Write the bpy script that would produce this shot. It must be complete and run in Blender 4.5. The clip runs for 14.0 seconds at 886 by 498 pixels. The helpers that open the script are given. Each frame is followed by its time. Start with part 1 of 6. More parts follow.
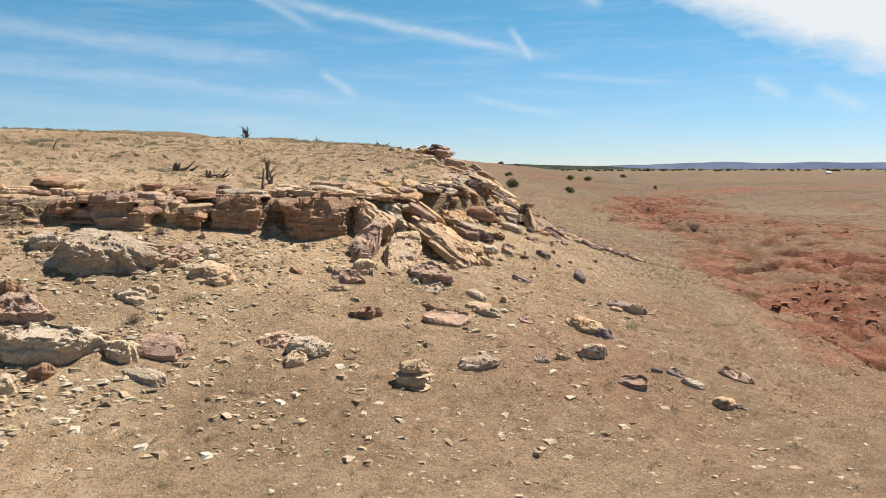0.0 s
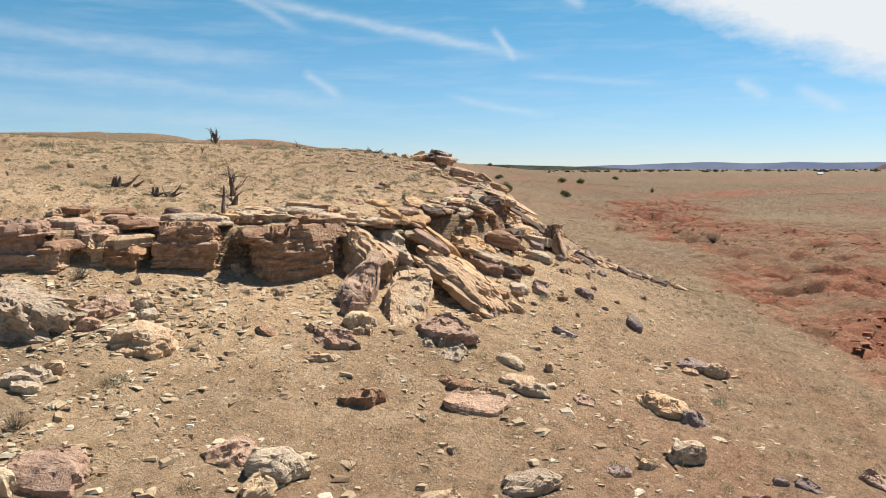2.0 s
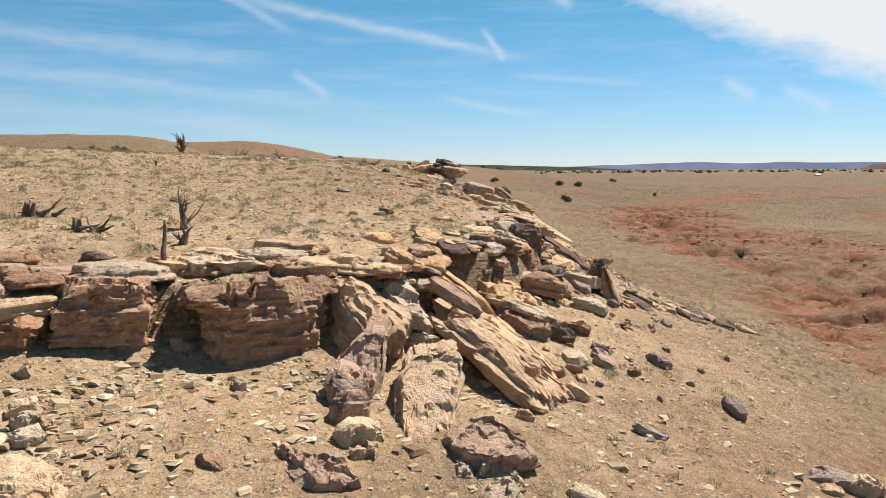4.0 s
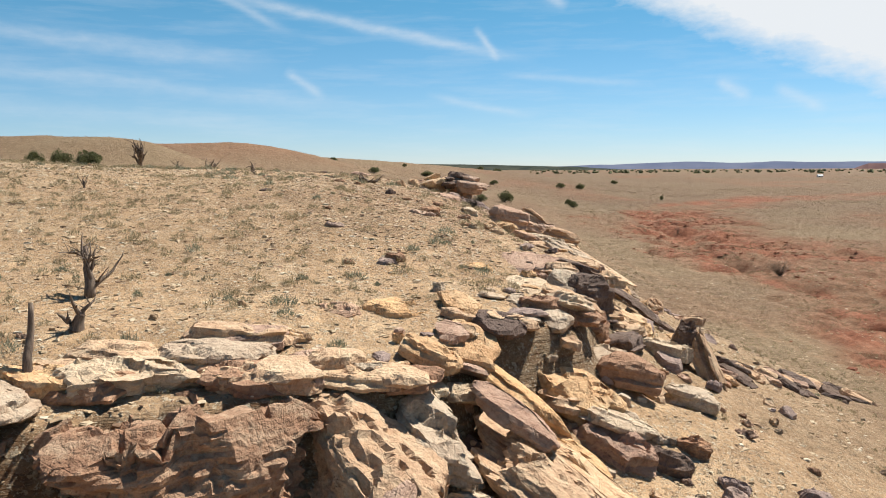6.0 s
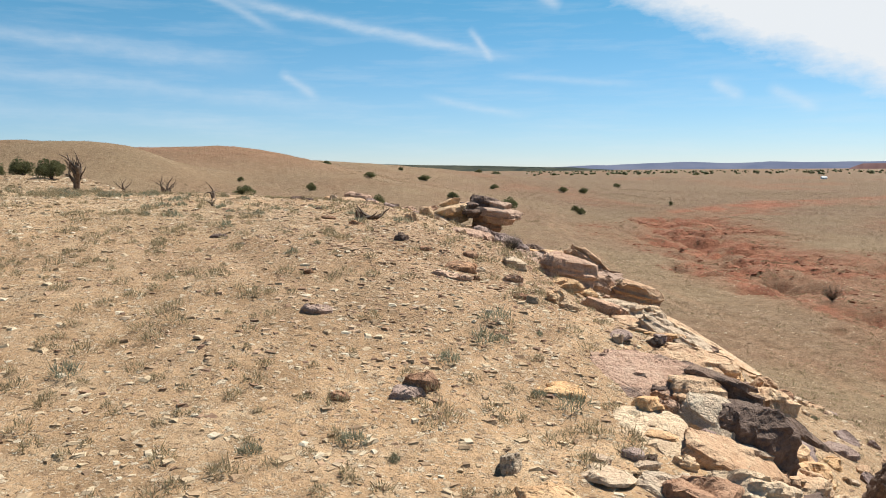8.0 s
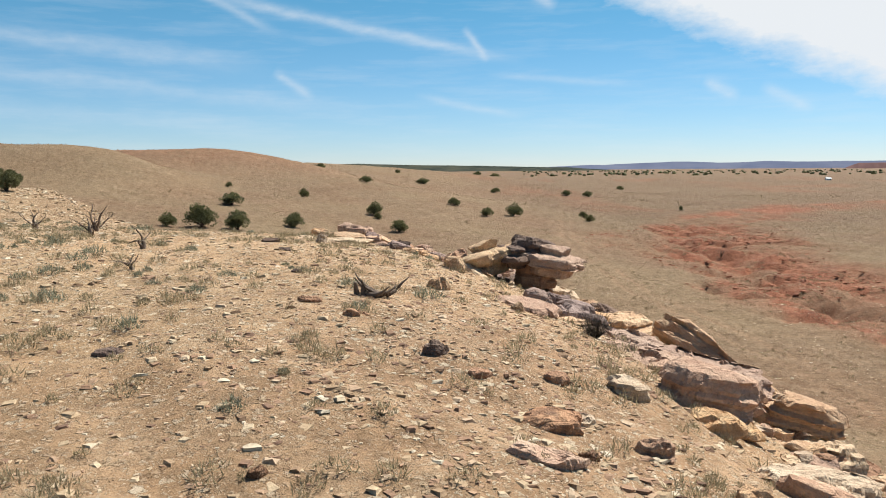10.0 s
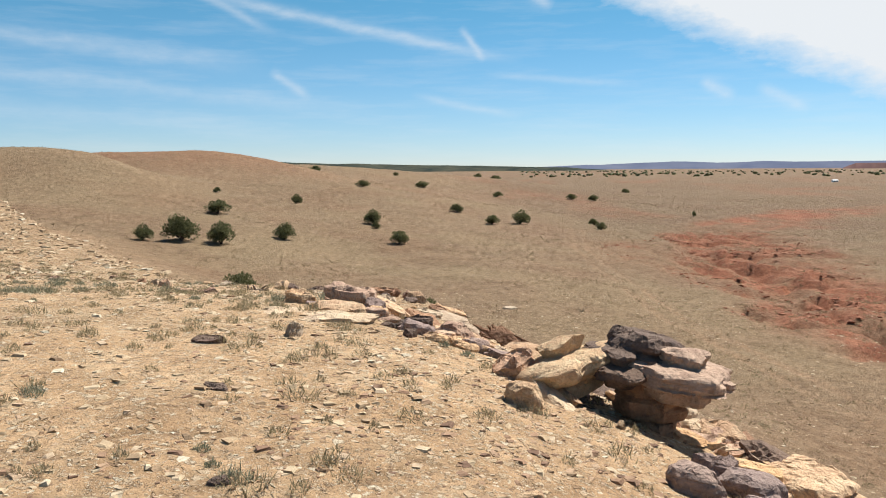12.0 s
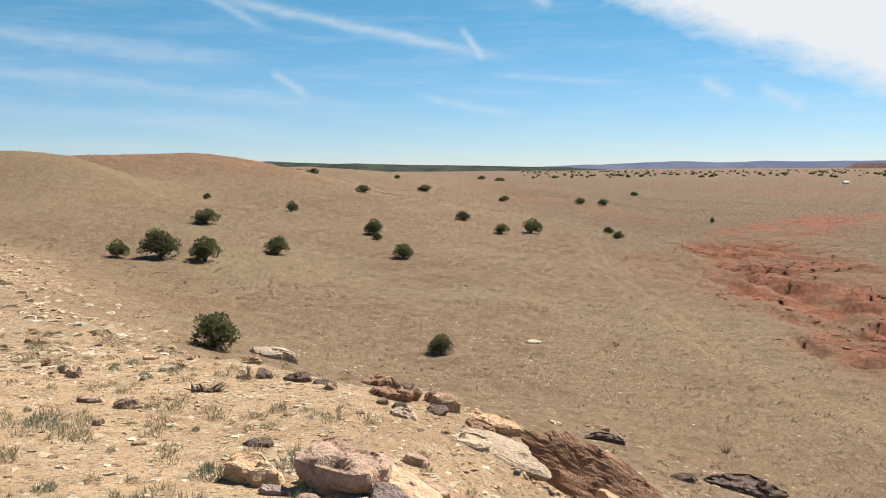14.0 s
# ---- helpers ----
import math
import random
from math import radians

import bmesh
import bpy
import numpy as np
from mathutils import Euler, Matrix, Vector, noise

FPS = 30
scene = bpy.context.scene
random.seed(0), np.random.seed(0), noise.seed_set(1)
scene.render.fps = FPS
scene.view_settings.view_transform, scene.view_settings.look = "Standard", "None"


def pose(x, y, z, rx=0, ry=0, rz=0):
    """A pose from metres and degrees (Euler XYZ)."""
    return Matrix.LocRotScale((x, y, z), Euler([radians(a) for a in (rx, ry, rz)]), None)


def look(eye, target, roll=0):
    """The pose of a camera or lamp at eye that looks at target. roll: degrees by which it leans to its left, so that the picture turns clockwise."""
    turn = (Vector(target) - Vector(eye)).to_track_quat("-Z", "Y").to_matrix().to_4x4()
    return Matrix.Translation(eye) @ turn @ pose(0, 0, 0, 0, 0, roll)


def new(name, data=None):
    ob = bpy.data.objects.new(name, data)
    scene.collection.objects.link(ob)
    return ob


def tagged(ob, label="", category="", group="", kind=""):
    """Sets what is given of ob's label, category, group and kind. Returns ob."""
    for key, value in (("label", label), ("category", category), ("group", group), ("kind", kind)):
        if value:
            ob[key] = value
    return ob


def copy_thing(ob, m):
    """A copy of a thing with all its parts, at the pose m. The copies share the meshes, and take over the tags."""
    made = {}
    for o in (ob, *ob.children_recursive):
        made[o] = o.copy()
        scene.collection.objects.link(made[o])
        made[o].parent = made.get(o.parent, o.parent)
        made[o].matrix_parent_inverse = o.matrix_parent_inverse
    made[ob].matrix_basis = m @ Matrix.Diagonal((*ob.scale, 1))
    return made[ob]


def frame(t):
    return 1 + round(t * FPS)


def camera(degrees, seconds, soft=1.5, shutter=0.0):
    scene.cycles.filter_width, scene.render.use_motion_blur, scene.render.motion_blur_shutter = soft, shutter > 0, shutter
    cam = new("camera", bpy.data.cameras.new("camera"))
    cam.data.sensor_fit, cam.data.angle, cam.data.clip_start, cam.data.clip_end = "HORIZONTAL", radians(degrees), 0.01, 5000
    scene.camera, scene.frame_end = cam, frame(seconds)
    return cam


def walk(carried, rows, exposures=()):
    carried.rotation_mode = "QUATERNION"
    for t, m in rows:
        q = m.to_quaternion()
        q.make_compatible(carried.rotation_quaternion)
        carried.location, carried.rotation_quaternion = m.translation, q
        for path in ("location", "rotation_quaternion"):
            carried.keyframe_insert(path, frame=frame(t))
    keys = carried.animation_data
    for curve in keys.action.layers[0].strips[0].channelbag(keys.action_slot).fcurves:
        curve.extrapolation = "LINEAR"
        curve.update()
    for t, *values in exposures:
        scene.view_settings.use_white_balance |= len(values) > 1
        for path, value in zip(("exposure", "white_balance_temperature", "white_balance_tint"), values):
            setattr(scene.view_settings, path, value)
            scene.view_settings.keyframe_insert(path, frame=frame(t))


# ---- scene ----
import functools

cam = camera(57.4, 14.0, soft=1.0)
METRES, EYE, TILT, LEAN, TURN = 64.0, 9.0, -5.6, 0.0, 0.0
ROWS = [
    (0.0, 0.0, 0.0, 0.0, -0.0, 0.0, 0.0),
    (0.5, -0.0053, 0.0371, 0.0056, -0.34, -0.01, 0.06),
    (1.0, -0.0102, 0.0741, 0.0116, -0.61, 0.0, 0.11),
    (1.5, -0.0147, 0.1106, 0.018, -0.88, 0.02, 0.17),
    (2.0, -0.019, 0.1462, 0.0245, -1.11, 0.03, 0.2),
    (2.5, -0.023, 0.1811, 0.031, -1.31, 0.04, 0.24),
    (3.0, -0.0267, 0.2156, 0.0373, -1.5, 0.06, 0.28),
    (5.5, -0.042, 0.3891, 0.0694, -2.19, -0.0, 0.4),
    (6.0, -0.0447, 0.424, 0.0759, -2.28, 0.0, 0.42),
    (6.5, -0.0474, 0.459, 0.0828, -2.37, 0.0, 0.44),
    (7.0, -0.0498, 0.4945, 0.0897, -2.47, 0.01, 0.47),
    (7.5, -0.0521, 0.5303, 0.0964, -2.55, 0.03, 0.51),
    (8.0, -0.0544, 0.5659, 0.1033, -2.65, 0.05, 0.59),
    (10.5, -0.0653, 0.7365, 0.1369, -3.07, 0.02, 0.68),
    (11.0, -0.067, 0.7712, 0.1437, -3.14, 0.01, 0.67),
    (11.5, -0.0684, 0.8061, 0.1503, -3.17, 0.0, 0.67),
    (12.0, -0.0701, 0.8412, 0.157, -3.23, -0.0, 0.68),
    (12.5, -0.0716, 0.8762, 0.1638, -3.25, 0.0, 0.68),
    (13.0, -0.0733, 0.9109, 0.1705, -3.25, -0.0, 0.7),
    (13.5, -0.075, 0.9455, 0.1773, -3.26, -0.02, 0.69),
    (14.0, -0.0764, 0.9794, 0.1842, -3.24, -0.03, 0.67),
]
walk(cam, [(t, pose(0, 0, EYE, TILT, LEAN, TURN) @ pose(METRES * x, METRES * y, METRES * z, 90 + pitch, roll, yaw)) for t, x, y, z, yaw, pitch, roll in ROWS], [(0.0, 0.84), (14.0, 0.84)])

# ---- world, sun, exposure ----
SUN_TO = Vector((0.50, 0.42, 0.98)).normalized()      # towards the sun
world = bpy.data.worlds.new("world")
scene.world = world
world.use_nodes = True
wn, wl = world.node_tree.nodes, world.node_tree.links
wn.clear()


def wnode(kind, **kw):
    n = wn.new(kind)
    for k, v in kw.items():
        setattr(n, k, v)
    return n


def wmath(op, a, b=None, c=None, clamp=False):
    n = wn.new("ShaderNodeMath")
    n.operation, n.use_clamp = op, clamp
    for i, v in enumerate((a, b, c)):
        if v is None:
            continue
        if isinstance(v, (int, float)):
            n.inputs[i].default_value = v
        else:
            wl.new(v, n.inputs[i])
    return n.outputs[0]


sky = wnode("ShaderNodeTexSky", sky_type="NISHITA", sun_disc=False)
sky.sun_elevation = math.asin(SUN_TO.z)
sky.sun_rotation = math.atan2(SUN_TO.x, SUN_TO.y)
sky.altitude, sky.air_density, sky.dust_density, sky.ozone_density = 1700, 1.0, 0.0, 2.2
coords = wnode("ShaderNodeTexCoord")
split = wnode("ShaderNodeSeparateXYZ")
wl.new(coords.outputs["Generated"], split.inputs[0])
SX, SY, SZ = split.outputs
AZ = wmath("ARCTAN2", SX, SY)                          # radians, to the right of +y
EL = wmath("ARCSINE", SZ)


def wnoise(scale, stretch_x, stretch_y, detail, rough, offset=0.0):
    comb = wnode("ShaderNodeCombineXYZ")
    wl.new(wmath("MULTIPLY", AZ, stretch_x), comb.inputs[0])
    wl.new(wmath("MULTIPLY", EL, stretch_y), comb.inputs[1])
    comb.inputs[2].default_value = offset
    n = wnode("ShaderNodeTexNoise")
    n.inputs["Scale"].default_value, n.inputs["Detail"].default_value, n.inputs["Roughness"].default_value = scale, detail, rough
    wl.new(comb.outputs[0], n.inputs["Vector"])
    return n.outputs["Fac"]


WISP = wnoise(1.0, 7.0, 60.0, 6, 0.62)
PUFF = wnoise(1.0, 16.0, 34.0, 7, 0.6, 3.0)
FINE = wnoise(1.0, 50.0, 110.0, 5, 0.6, 5.0)


def streak(a0, e0, a1, e1, width, strength):
    """A long thin cloud from one place of the sky to another (azimuth and elevation in degrees)."""
    a0, e0, a1, e1, width = [radians(v) for v in (a0, e0, a1, e1, width)]
    length = math.hypot(a1 - a0, e1 - e0)
    ux, uy = (a1 - a0) / length, (e1 - e0) / length
    da, de = wmath("SUBTRACT", AZ, a0), wmath("SUBTRACT", EL, e0)
    along = wmath("DIVIDE", wmath("ADD", wmath("MULTIPLY", da, ux), wmath("MULTIPLY", de, uy)), length)
    off = wmath("ADD", wmath("MULTIPLY", da, -uy), wmath("MULTIPLY", de, ux))
    off = wmath("ADD", off, wmath("MULTIPLY", wmath("SUBTRACT", PUFF, 0.5), width * 2.2))
    side = wmath("EXPONENT", wmath("MULTIPLY", wmath("POWER", wmath("DIVIDE", wmath("ABSOLUTE", off), width), 2.0), -1.0))
    ends = wmath("MULTIPLY", wmath("MULTIPLY", along, 5.0, clamp=True), wmath("MULTIPLY", wmath("SUBTRACT", 1.0, along), 4.0, clamp=True))
    grain = wmath("ADD", 0.35, wmath("MULTIPLY", FINE, 1.1))
    return wmath("MULTIPLY", wmath("MULTIPLY", wmath("MULTIPLY", side, ends), grain), strength)


def front(a0, e0, slope, top, strength):
    """A white cloud bank above a slanting lower edge, from bearing a0 on."""
    a0, e0, top = radians(a0), radians(e0), radians(top)
    ragged = wmath("ADD", wmath("MULTIPLY", wmath("SUBTRACT", PUFF, 0.5), 0.05), wmath("MULTIPLY", wmath("SUBTRACT", FINE, 0.5), 0.02))
    da = wmath("SUBTRACT", AZ, a0)
    low = wmath("SUBTRACT", wmath("SUBTRACT", EL, e0), wmath("MULTIPLY", da, slope))
    inside = wmath("MINIMUM", wmath("MINIMUM", low, da), wmath("SUBTRACT", top, EL))
    inside = wmath("MINIMUM", inside, wmath("SUBTRACT", radians(70), da))
    return wmath("MULTIPLY", wmath("MULTIPLY", wmath("ADD", inside, ragged), 28.0, clamp=True), strength)


clouds = [
    streak(-15.5, 12.8, -8.0, 9.2, 0.3, 0.3),
    streak(-13.5, 11.8, 9.0, 7.4, 0.34, 0.42),
    streak(-36.0, 9.6, -8.5, 6.9, 0.6, 0.26),
    streak(-36.0, 7.2, 0.0, 3.9, 0.55, 0.2),
    streak(-36.0, 4.6, -6.0, 2.8, 0.55, 0.14),
    streak(4.5, 9.8, 6.3, 7.4, 0.25, 0.4),
    streak(-8.6, 6.8, -5.8, 4.9, 0.3, 0.35),
    streak(1.0, 5.2, 9.0, 3.6, 0.25, 0.25),
    streak(6.0, 6.6, 17.0, 5.6, 0.25, 0.22),
    streak(20.6, 5.8, 23.0, 4.6, 0.35, 0.35),
    streak(24.2, 5.4, 27.5, 3.6, 0.4, 0.3),
    streak(8.0, 12.6, 11.0, 11.0, 0.4, 0.5),
    front(14.2, 10.9, -0.40, 27.0, 1.05),
]
veil = wmath("MULTIPLY", wmath("SUBTRACT", WISP, 0.47, clamp=True), 0.6)
cover = veil
for c in clouds:
    cover = wmath("ADD", cover, wmath("MULTIPLY", wmath("SUBTRACT", 1.0, cover, clamp=True), c))
cover = wmath("MULTIPLY", cover, 0.94, clamp=True)
mixer = wnode("ShaderNodeMix", data_type="RGBA")
wl.new(cover, mixer.inputs["Factor"])
air = wnode("ShaderNodeMix", data_type="RGBA", blend_type="MULTIPLY")
air.inputs["Factor"].default_value = 1.0
wl.new(sky.outputs[0], air.inputs["A"])
tint = wnode("ShaderNodeMix", data_type="RGBA")         # clear dry air: paler towards the horizon
wl.new(wmath("MULTIPLY", EL, 1 / radians(13), clamp=True), tint.inputs["Factor"])
tint.inputs["A"].default_value, tint.inputs["B"].default_value = (0.82, 0.90, 1.12, 1), (0.50, 1.06, 1.08, 1)
deep = wnode("ShaderNodeMix", data_type="RGBA")         # and a deep blue overhead
wl.new(wmath("MULTIPLY", wmath("SUBTRACT", EL, radians(14)), 1 / radians(40), clamp=True), deep.inputs["Factor"])
wl.new(tint.outputs["Result"], deep.inputs["A"])
deep.inputs["B"].default_value = (0.38, 0.66, 0.8, 1)
wl.new(deep.outputs["Result"], air.inputs["B"])
wl.new(air.outputs["Result"], mixer.inputs["A"])
mixer.inputs["B"].default_value = (8.5, 8.85, 9.2, 1)
back = wnode("ShaderNodeBackground")
back.inputs["Strength"].default_value = 0.0548
wl.new(mixer.outputs["Result"], back.inputs["Color"])
wl.new(back.outputs[0], wnode("ShaderNodeOutputWorld").inputs["Surface"])

sun = new("sun", bpy.data.lights.new("sun", "SUN"))
sun.data.energy, sun.data.angle, sun.data.color = 4.7, radians(0.53), (1.0, 0.97, 0.90)
sun.matrix_world = look(SUN_TO * 100, (0, 0, 0))

# ---- noise on arrays ----


def _hash(ix, iy, iz):
    h = (ix * 374761393 + iy * 668265263 + iz * 2147483647) & 0xFFFFFFFF
    h = ((h ^ (h >> 13)) * 1274126177) & 0xFFFFFFFF
    return ((h ^ (h >> 16)) & 0xFFFF) / 65535.0


def vnoise(x, y, z=0.0):
    """Value noise from -1 to 1 on arrays."""
    x, y, z = np.broadcast_arrays(np.asarray(x, float), np.asarray(y, float), np.asarray(z, float))
    fx, fy, fz = np.floor(x), np.floor(y), np.floor(z)
    ix, iy, iz = [(f.astype(np.int64) + 100000) for f in (fx, fy, fz)]
    u, v, w = [(d * d * (3 - 2 * d)) for d in (x - fx, y - fy, z - fz)]
    total = 0
    for a in (0, 1):
        for b in (0, 1):
            for c in (0, 1):
                weight = (u if a else 1 - u) * (v if b else 1 - v) * (w if c else 1 - w)
                total = total + weight * _hash(ix + a, iy + b, iz + c)
    return total * 2 - 1


def fnoise(x, y, z=0.0, octaves=4, gain=0.5):
    total, amp = 0, 1.0
    for k in range(octaves):
        total = total + amp * vnoise(x * 2 ** k + 17.3 * k, y * 2 ** k - 9.1 * k, np.asarray(z) * 2 ** k + 5.7 * k)
        amp *= gain
    return total


def smooth(a, b, x):
    s = np.clip((x - a) / (b - a), 0, 1)
    return s * s * (3 - 2 * s)


def near_line(x, y, pts):
    """Distance to a polyline, the side (+ to its left) and the place along it in stations."""
    best = np.full(np.shape(x), 1e18)
    side, where = np.zeros(np.shape(x)), np.zeros(np.shape(x))
    for k, ((ax, ay), (bx, by)) in enumerate(zip(pts[:-1], pts[1:])):
        dx, dy = bx - ax, by - ay
        s = np.clip(((x - ax) * dx + (y - ay) * dy) / (dx * dx + dy * dy), 0, 1)
        d = np.hypot(x - ax - s * dx, y - ay - s * dy)
        closer = d < best
        best = np.where(closer, d, best)
        side = np.where(closer, dx * (y - ay) - dy * (x - ax), side)
        where = np.where(closer, k + s, where)
    return best, side, where


# ---- the lie of the land ----
# rim stations of the ridge: x, y, height of the foot of the ledge, drop of the ledge, width of the slope below, its hollow
RIM = [
    (-90, 30, 6.6, 1.5, 24, 1.1), (-26, 34.5, 6.6, 1.6, 20, 1.1), (-15, 36.3, 6.5, 1.7, 19, 1.1), (-8, 38.0, 6.1, 1.9, 19, 1.15),
    (-3.4, 39.8, 5.8, 1.7, 19, 1.2), (-1.6, 43, 6.4, 1.0, 19, 1.3), (1.0, 46.5, 6.8, 0.7, 20, 1.5), (2.3, 51, 7.0, 0.7, 20, 1.5),
    (2.7, 57, 7.5, 0.8, 20, 1.6), (2.9, 61, 7.9, 0.9, 20, 1.7), (2.2, 66, 7.8, 0.9, 20, 1.7), (0.6, 71, 7.8, 0.9, 20, 1.6),
    (-1.5, 76, 7.9, 0.8, 21, 1.5), (-4, 82, 8.2, 0.7, 23, 1.4), (-8.5, 85.5, 8.3, 0.5, 24, 1.3), (-14, 90, 8.3, 0.4, 24, 1.3),
    (-25, 104, 8.8, 0.3, 19, 1.3), (-40, 128, 9.2, 0.3, 14, 1.3), (-90, 150, 9.6, 0.3, 16, 1.3)]
RIM_XY = [r[:2] for r in RIM]
CREST = ((30, 7.4), (38, 7.9), (44, 8.5), (48, 9.0), (52, 9.8), (58, 10.8), (65, 11.0), (73, 10.7), (82, 9.7), (90, 8.7), (130, 9.4))
WASH = [(22, 2), (21, 24), (21.5, 38), (25, 52), (27, 72), (31.5, 96), (31, 122), (34, 140), (37, 165), (52, 200), (90, 235), (190, 290)]
WASH_B = [(62, 40), (46, 66), (38, 84), (31.5, 101)]
TRACK = [(9, 5), (14, 31), (17.2, 48), (21.0, 67), (20.2, 85), (18.6, 102), (17, 115), (17.8, 128), (19.8, 160), (34, 230), (80, 330)]


def hump(x, y, cx, cy, sx, sy, turn=0.0):
    c, s = math.cos(radians(turn)), math.sin(radians(turn))
    u, v = (x - cx) * c + (y - cy) * s, -(x - cx) * s + (y - cy) * c
    return np.exp(-(u / sx) ** 2 - (v / sy) ** 2)


def plain(x, y):
    z = 0.6 + 0.0175 * np.clip(y - 70, 0, 380) + 0.0012 * np.clip(y - 450, 0, 3000)
    edge = 24 + np.clip((y - 150) * 0.25, -15, 60)
    rise = 0.105 * 12 * np.log1p(np.exp((edge - x) / 12 - 0.4)) * smooth(72, 116, y) * (1 - smooth(300, 480, y))
    z = z + np.minimum(rise, 9.6)
    z = z + 5.6 * smooth(-33, -58, x) * np.exp(-((y - 190) / 17) ** 2)                    # the near hill and its spur
    z = z + 5.0 * smooth(4, -46, x) * np.exp(-((y - 242) / 21) ** 2)                      # the brown hill behind
    z = z + 2.4 * hump(x, y, -14, 212, 26, 20) + 1.6 * hump(x, y, 20, 330, 60, 40) + 1.0 * hump(x, y, -14, 305, 60, 30)
    z = z - 1.0 * hump(x, y, -9, 145, 8, 14, 15)
    return z


def ridge(x, y):
    """Height of the ridge's top, were it to go on."""
    ys, zs = zip(*CREST)
    z = np.interp(y, ys, zs)
    z = z + 1.5 * hump(x, y, -41, 115, 11, 15) - 0.75 * hump(x, y, -1.9, 75.0, 2.0, 4.2)
    z = z - (0.03 - 0.012 * smooth(57, 52, y)) * np.clip(x + 7, 0, 12) ** 2 + 0.05 * np.clip(-8 - x, 0, 22)
    return z


def redness(x, y):
    """How far the red soil of the wash shows: 0 to 1."""
    d, side, w = near_line(x, y, WASH)
    sgn = np.where(side > 0, -d, d)                     # + on the far side
    n = fnoise(x / 14, y / 14, 1.7, 4)
    wide = 13 + 14 * smooth(40, 70, y) * (1 - smooth(105, 150, y))
    band = smooth(-8, -1, sgn + 3.2 * n) * (1 - smooth(wide - 8, wide + 8, sgn + 6 * n))
    front = 0.5 * hump(x, y, 12, 30, 10, 14) * smooth(-0.4, 0.6, n + 0.2)
    streaks = 0.55 * smooth(0.05, 0.75, fnoise(x / 22 + 4, y / 40, 8.1, 4)) * smooth(10, 22, x)
    broken = 0.4 + 0.6 * smooth(-0.4, 0.35, fnoise(x / 3.5, y / 5.0, 5.1, 4) + 0.7 * fnoise(x / 16, y / 20, 3.1, 2))
    brown = 0.4 * hump(x, y, -60, 243, 45, 20)
    return np.clip(np.maximum(np.maximum(band * broken, front * broken), np.maximum(streaks * broken, brown)), 0, 1)


def height(x, y):
    x, y = np.asarray(x, float), np.asarray(y, float)
    low = plain(x, y)
    d, side, w = near_line(x, y, RIM_XY)
    st = np.arange(len(RIM))
    foot, drop, width, hollow = [np.interp(w, st, [r[k] for r in RIM]) for k in (2, 3, 4, 5)]
    wob = 0.5 * fnoise(x / 3.1, y / 3.1, 3.3, 3)
    inside = side > 0
    sd = np.where(inside, -d, d) + wob * np.clip(1.2 - d / 8, 0, 1)
    s = np.clip(sd / width, 0, 1)
    slope = low + np.maximum(foot - low, 0) * (1 - s) ** hollow
    back = 1.0 * smooth(5.6, 3.6, w)                    # along the front the ledge rocks stand before the bank
    top = ridge(x, y) - 0.5 * back * smooth(-3.6, -1.2, sd + back)
    lip = smooth(0.9, -0.1, sd + back)
    z = slope * (1 - lip) + np.maximum(top, slope) * lip
    z = z + 0.16 * fnoise(x / 5, y / 5, 0.4, 4) + 0.035 * fnoise(x / 0.9, y / 0.9, 2.0, 2)
    z = z + 0.5 * fnoise(x / 40, y / 40, 9.0, 2) * smooth(110, 200, y)
    # wash: a cut channel with side rills
    red = redness(x, y)
    bend = 1.6 * fnoise(x / 7, y / 7, 6.0, 3)
    for line, deep in ((WASH, 0.6), (WASH_B, 0.55)):
        dw, sw, ww = near_line(x, y, line)
        z = z - deep * smooth(3.4, 1.1, np.abs(np.where(sw > 0, -dw, dw) + bend)) * (1 - smooth(150, 240, y)) * (1 - 0.9 * hump(x, y, 31.3, 100.6, 5, 5))
    rill = 1 - np.abs(vnoise(x / 5.5 + 0.3 * vnoise(x / 2, y / 2), y / 8.5, 4.4))
    rill2 = 1 - np.abs(vnoise(x / 2.6 + 8, y / 4.0, 1.4))
    keep = red * (1 - hump(x, y, 31.3, 100.6, 5, 5)) * smooth(17, 22, x) * (1 - smooth(170, 230, y))
    rill3 = 1 - np.abs(vnoise(x / 1.3 + 3, y / 1.9, 7.7))
    z = z - keep * (0.9 * smooth(0.82, 0.95, rill) + 0.45 * smooth(0.80, 0.95, rill2) + 0.14 * smooth(0.7, 0.95, rill3))
    z = z + keep * 0.3 * fnoise(x / 3.0, y / 3.0, 3.9, 3)
    dt, stt, wt = near_line(x, y, TRACK)
    z = z - 0.07 * np.exp(-((dt - 0.85) / 0.3) ** 2) * (y < 330)
    return z


def h_at(x, y):
    return float(height(np.array([x]), np.array([y]))[0])

# ---- materials ----


def material(name):
    m = bpy.data.materials.new(name)
    m.use_nodes = True
    t = m.node_tree
    return m, t.nodes, t.links, t.nodes["Principled BSDF"]


def tex(nodes, links, kind, scale, vec=None, **inputs):
    n = nodes.new(kind)
    n.inputs["Scale"].default_value = scale
    for k, v in inputs.items():
        n.inputs[k].default_value = v
    if vec is not None:
        links.new(vec, n.inputs["Vector"])
    return n


def ramp(nodes, links, fac, stops):
    n = nodes.new("ShaderNodeValToRGB")
    el = n.color_ramp.elements
    while len(el) < len(stops):
        el.new(0.5)
    for e, (p, c) in zip(el, stops):
        e.position, e.color = p, (*c, 1) if len(c) == 3 else c
    links.new(fac, n.inputs[0])
    return n.outputs[0]


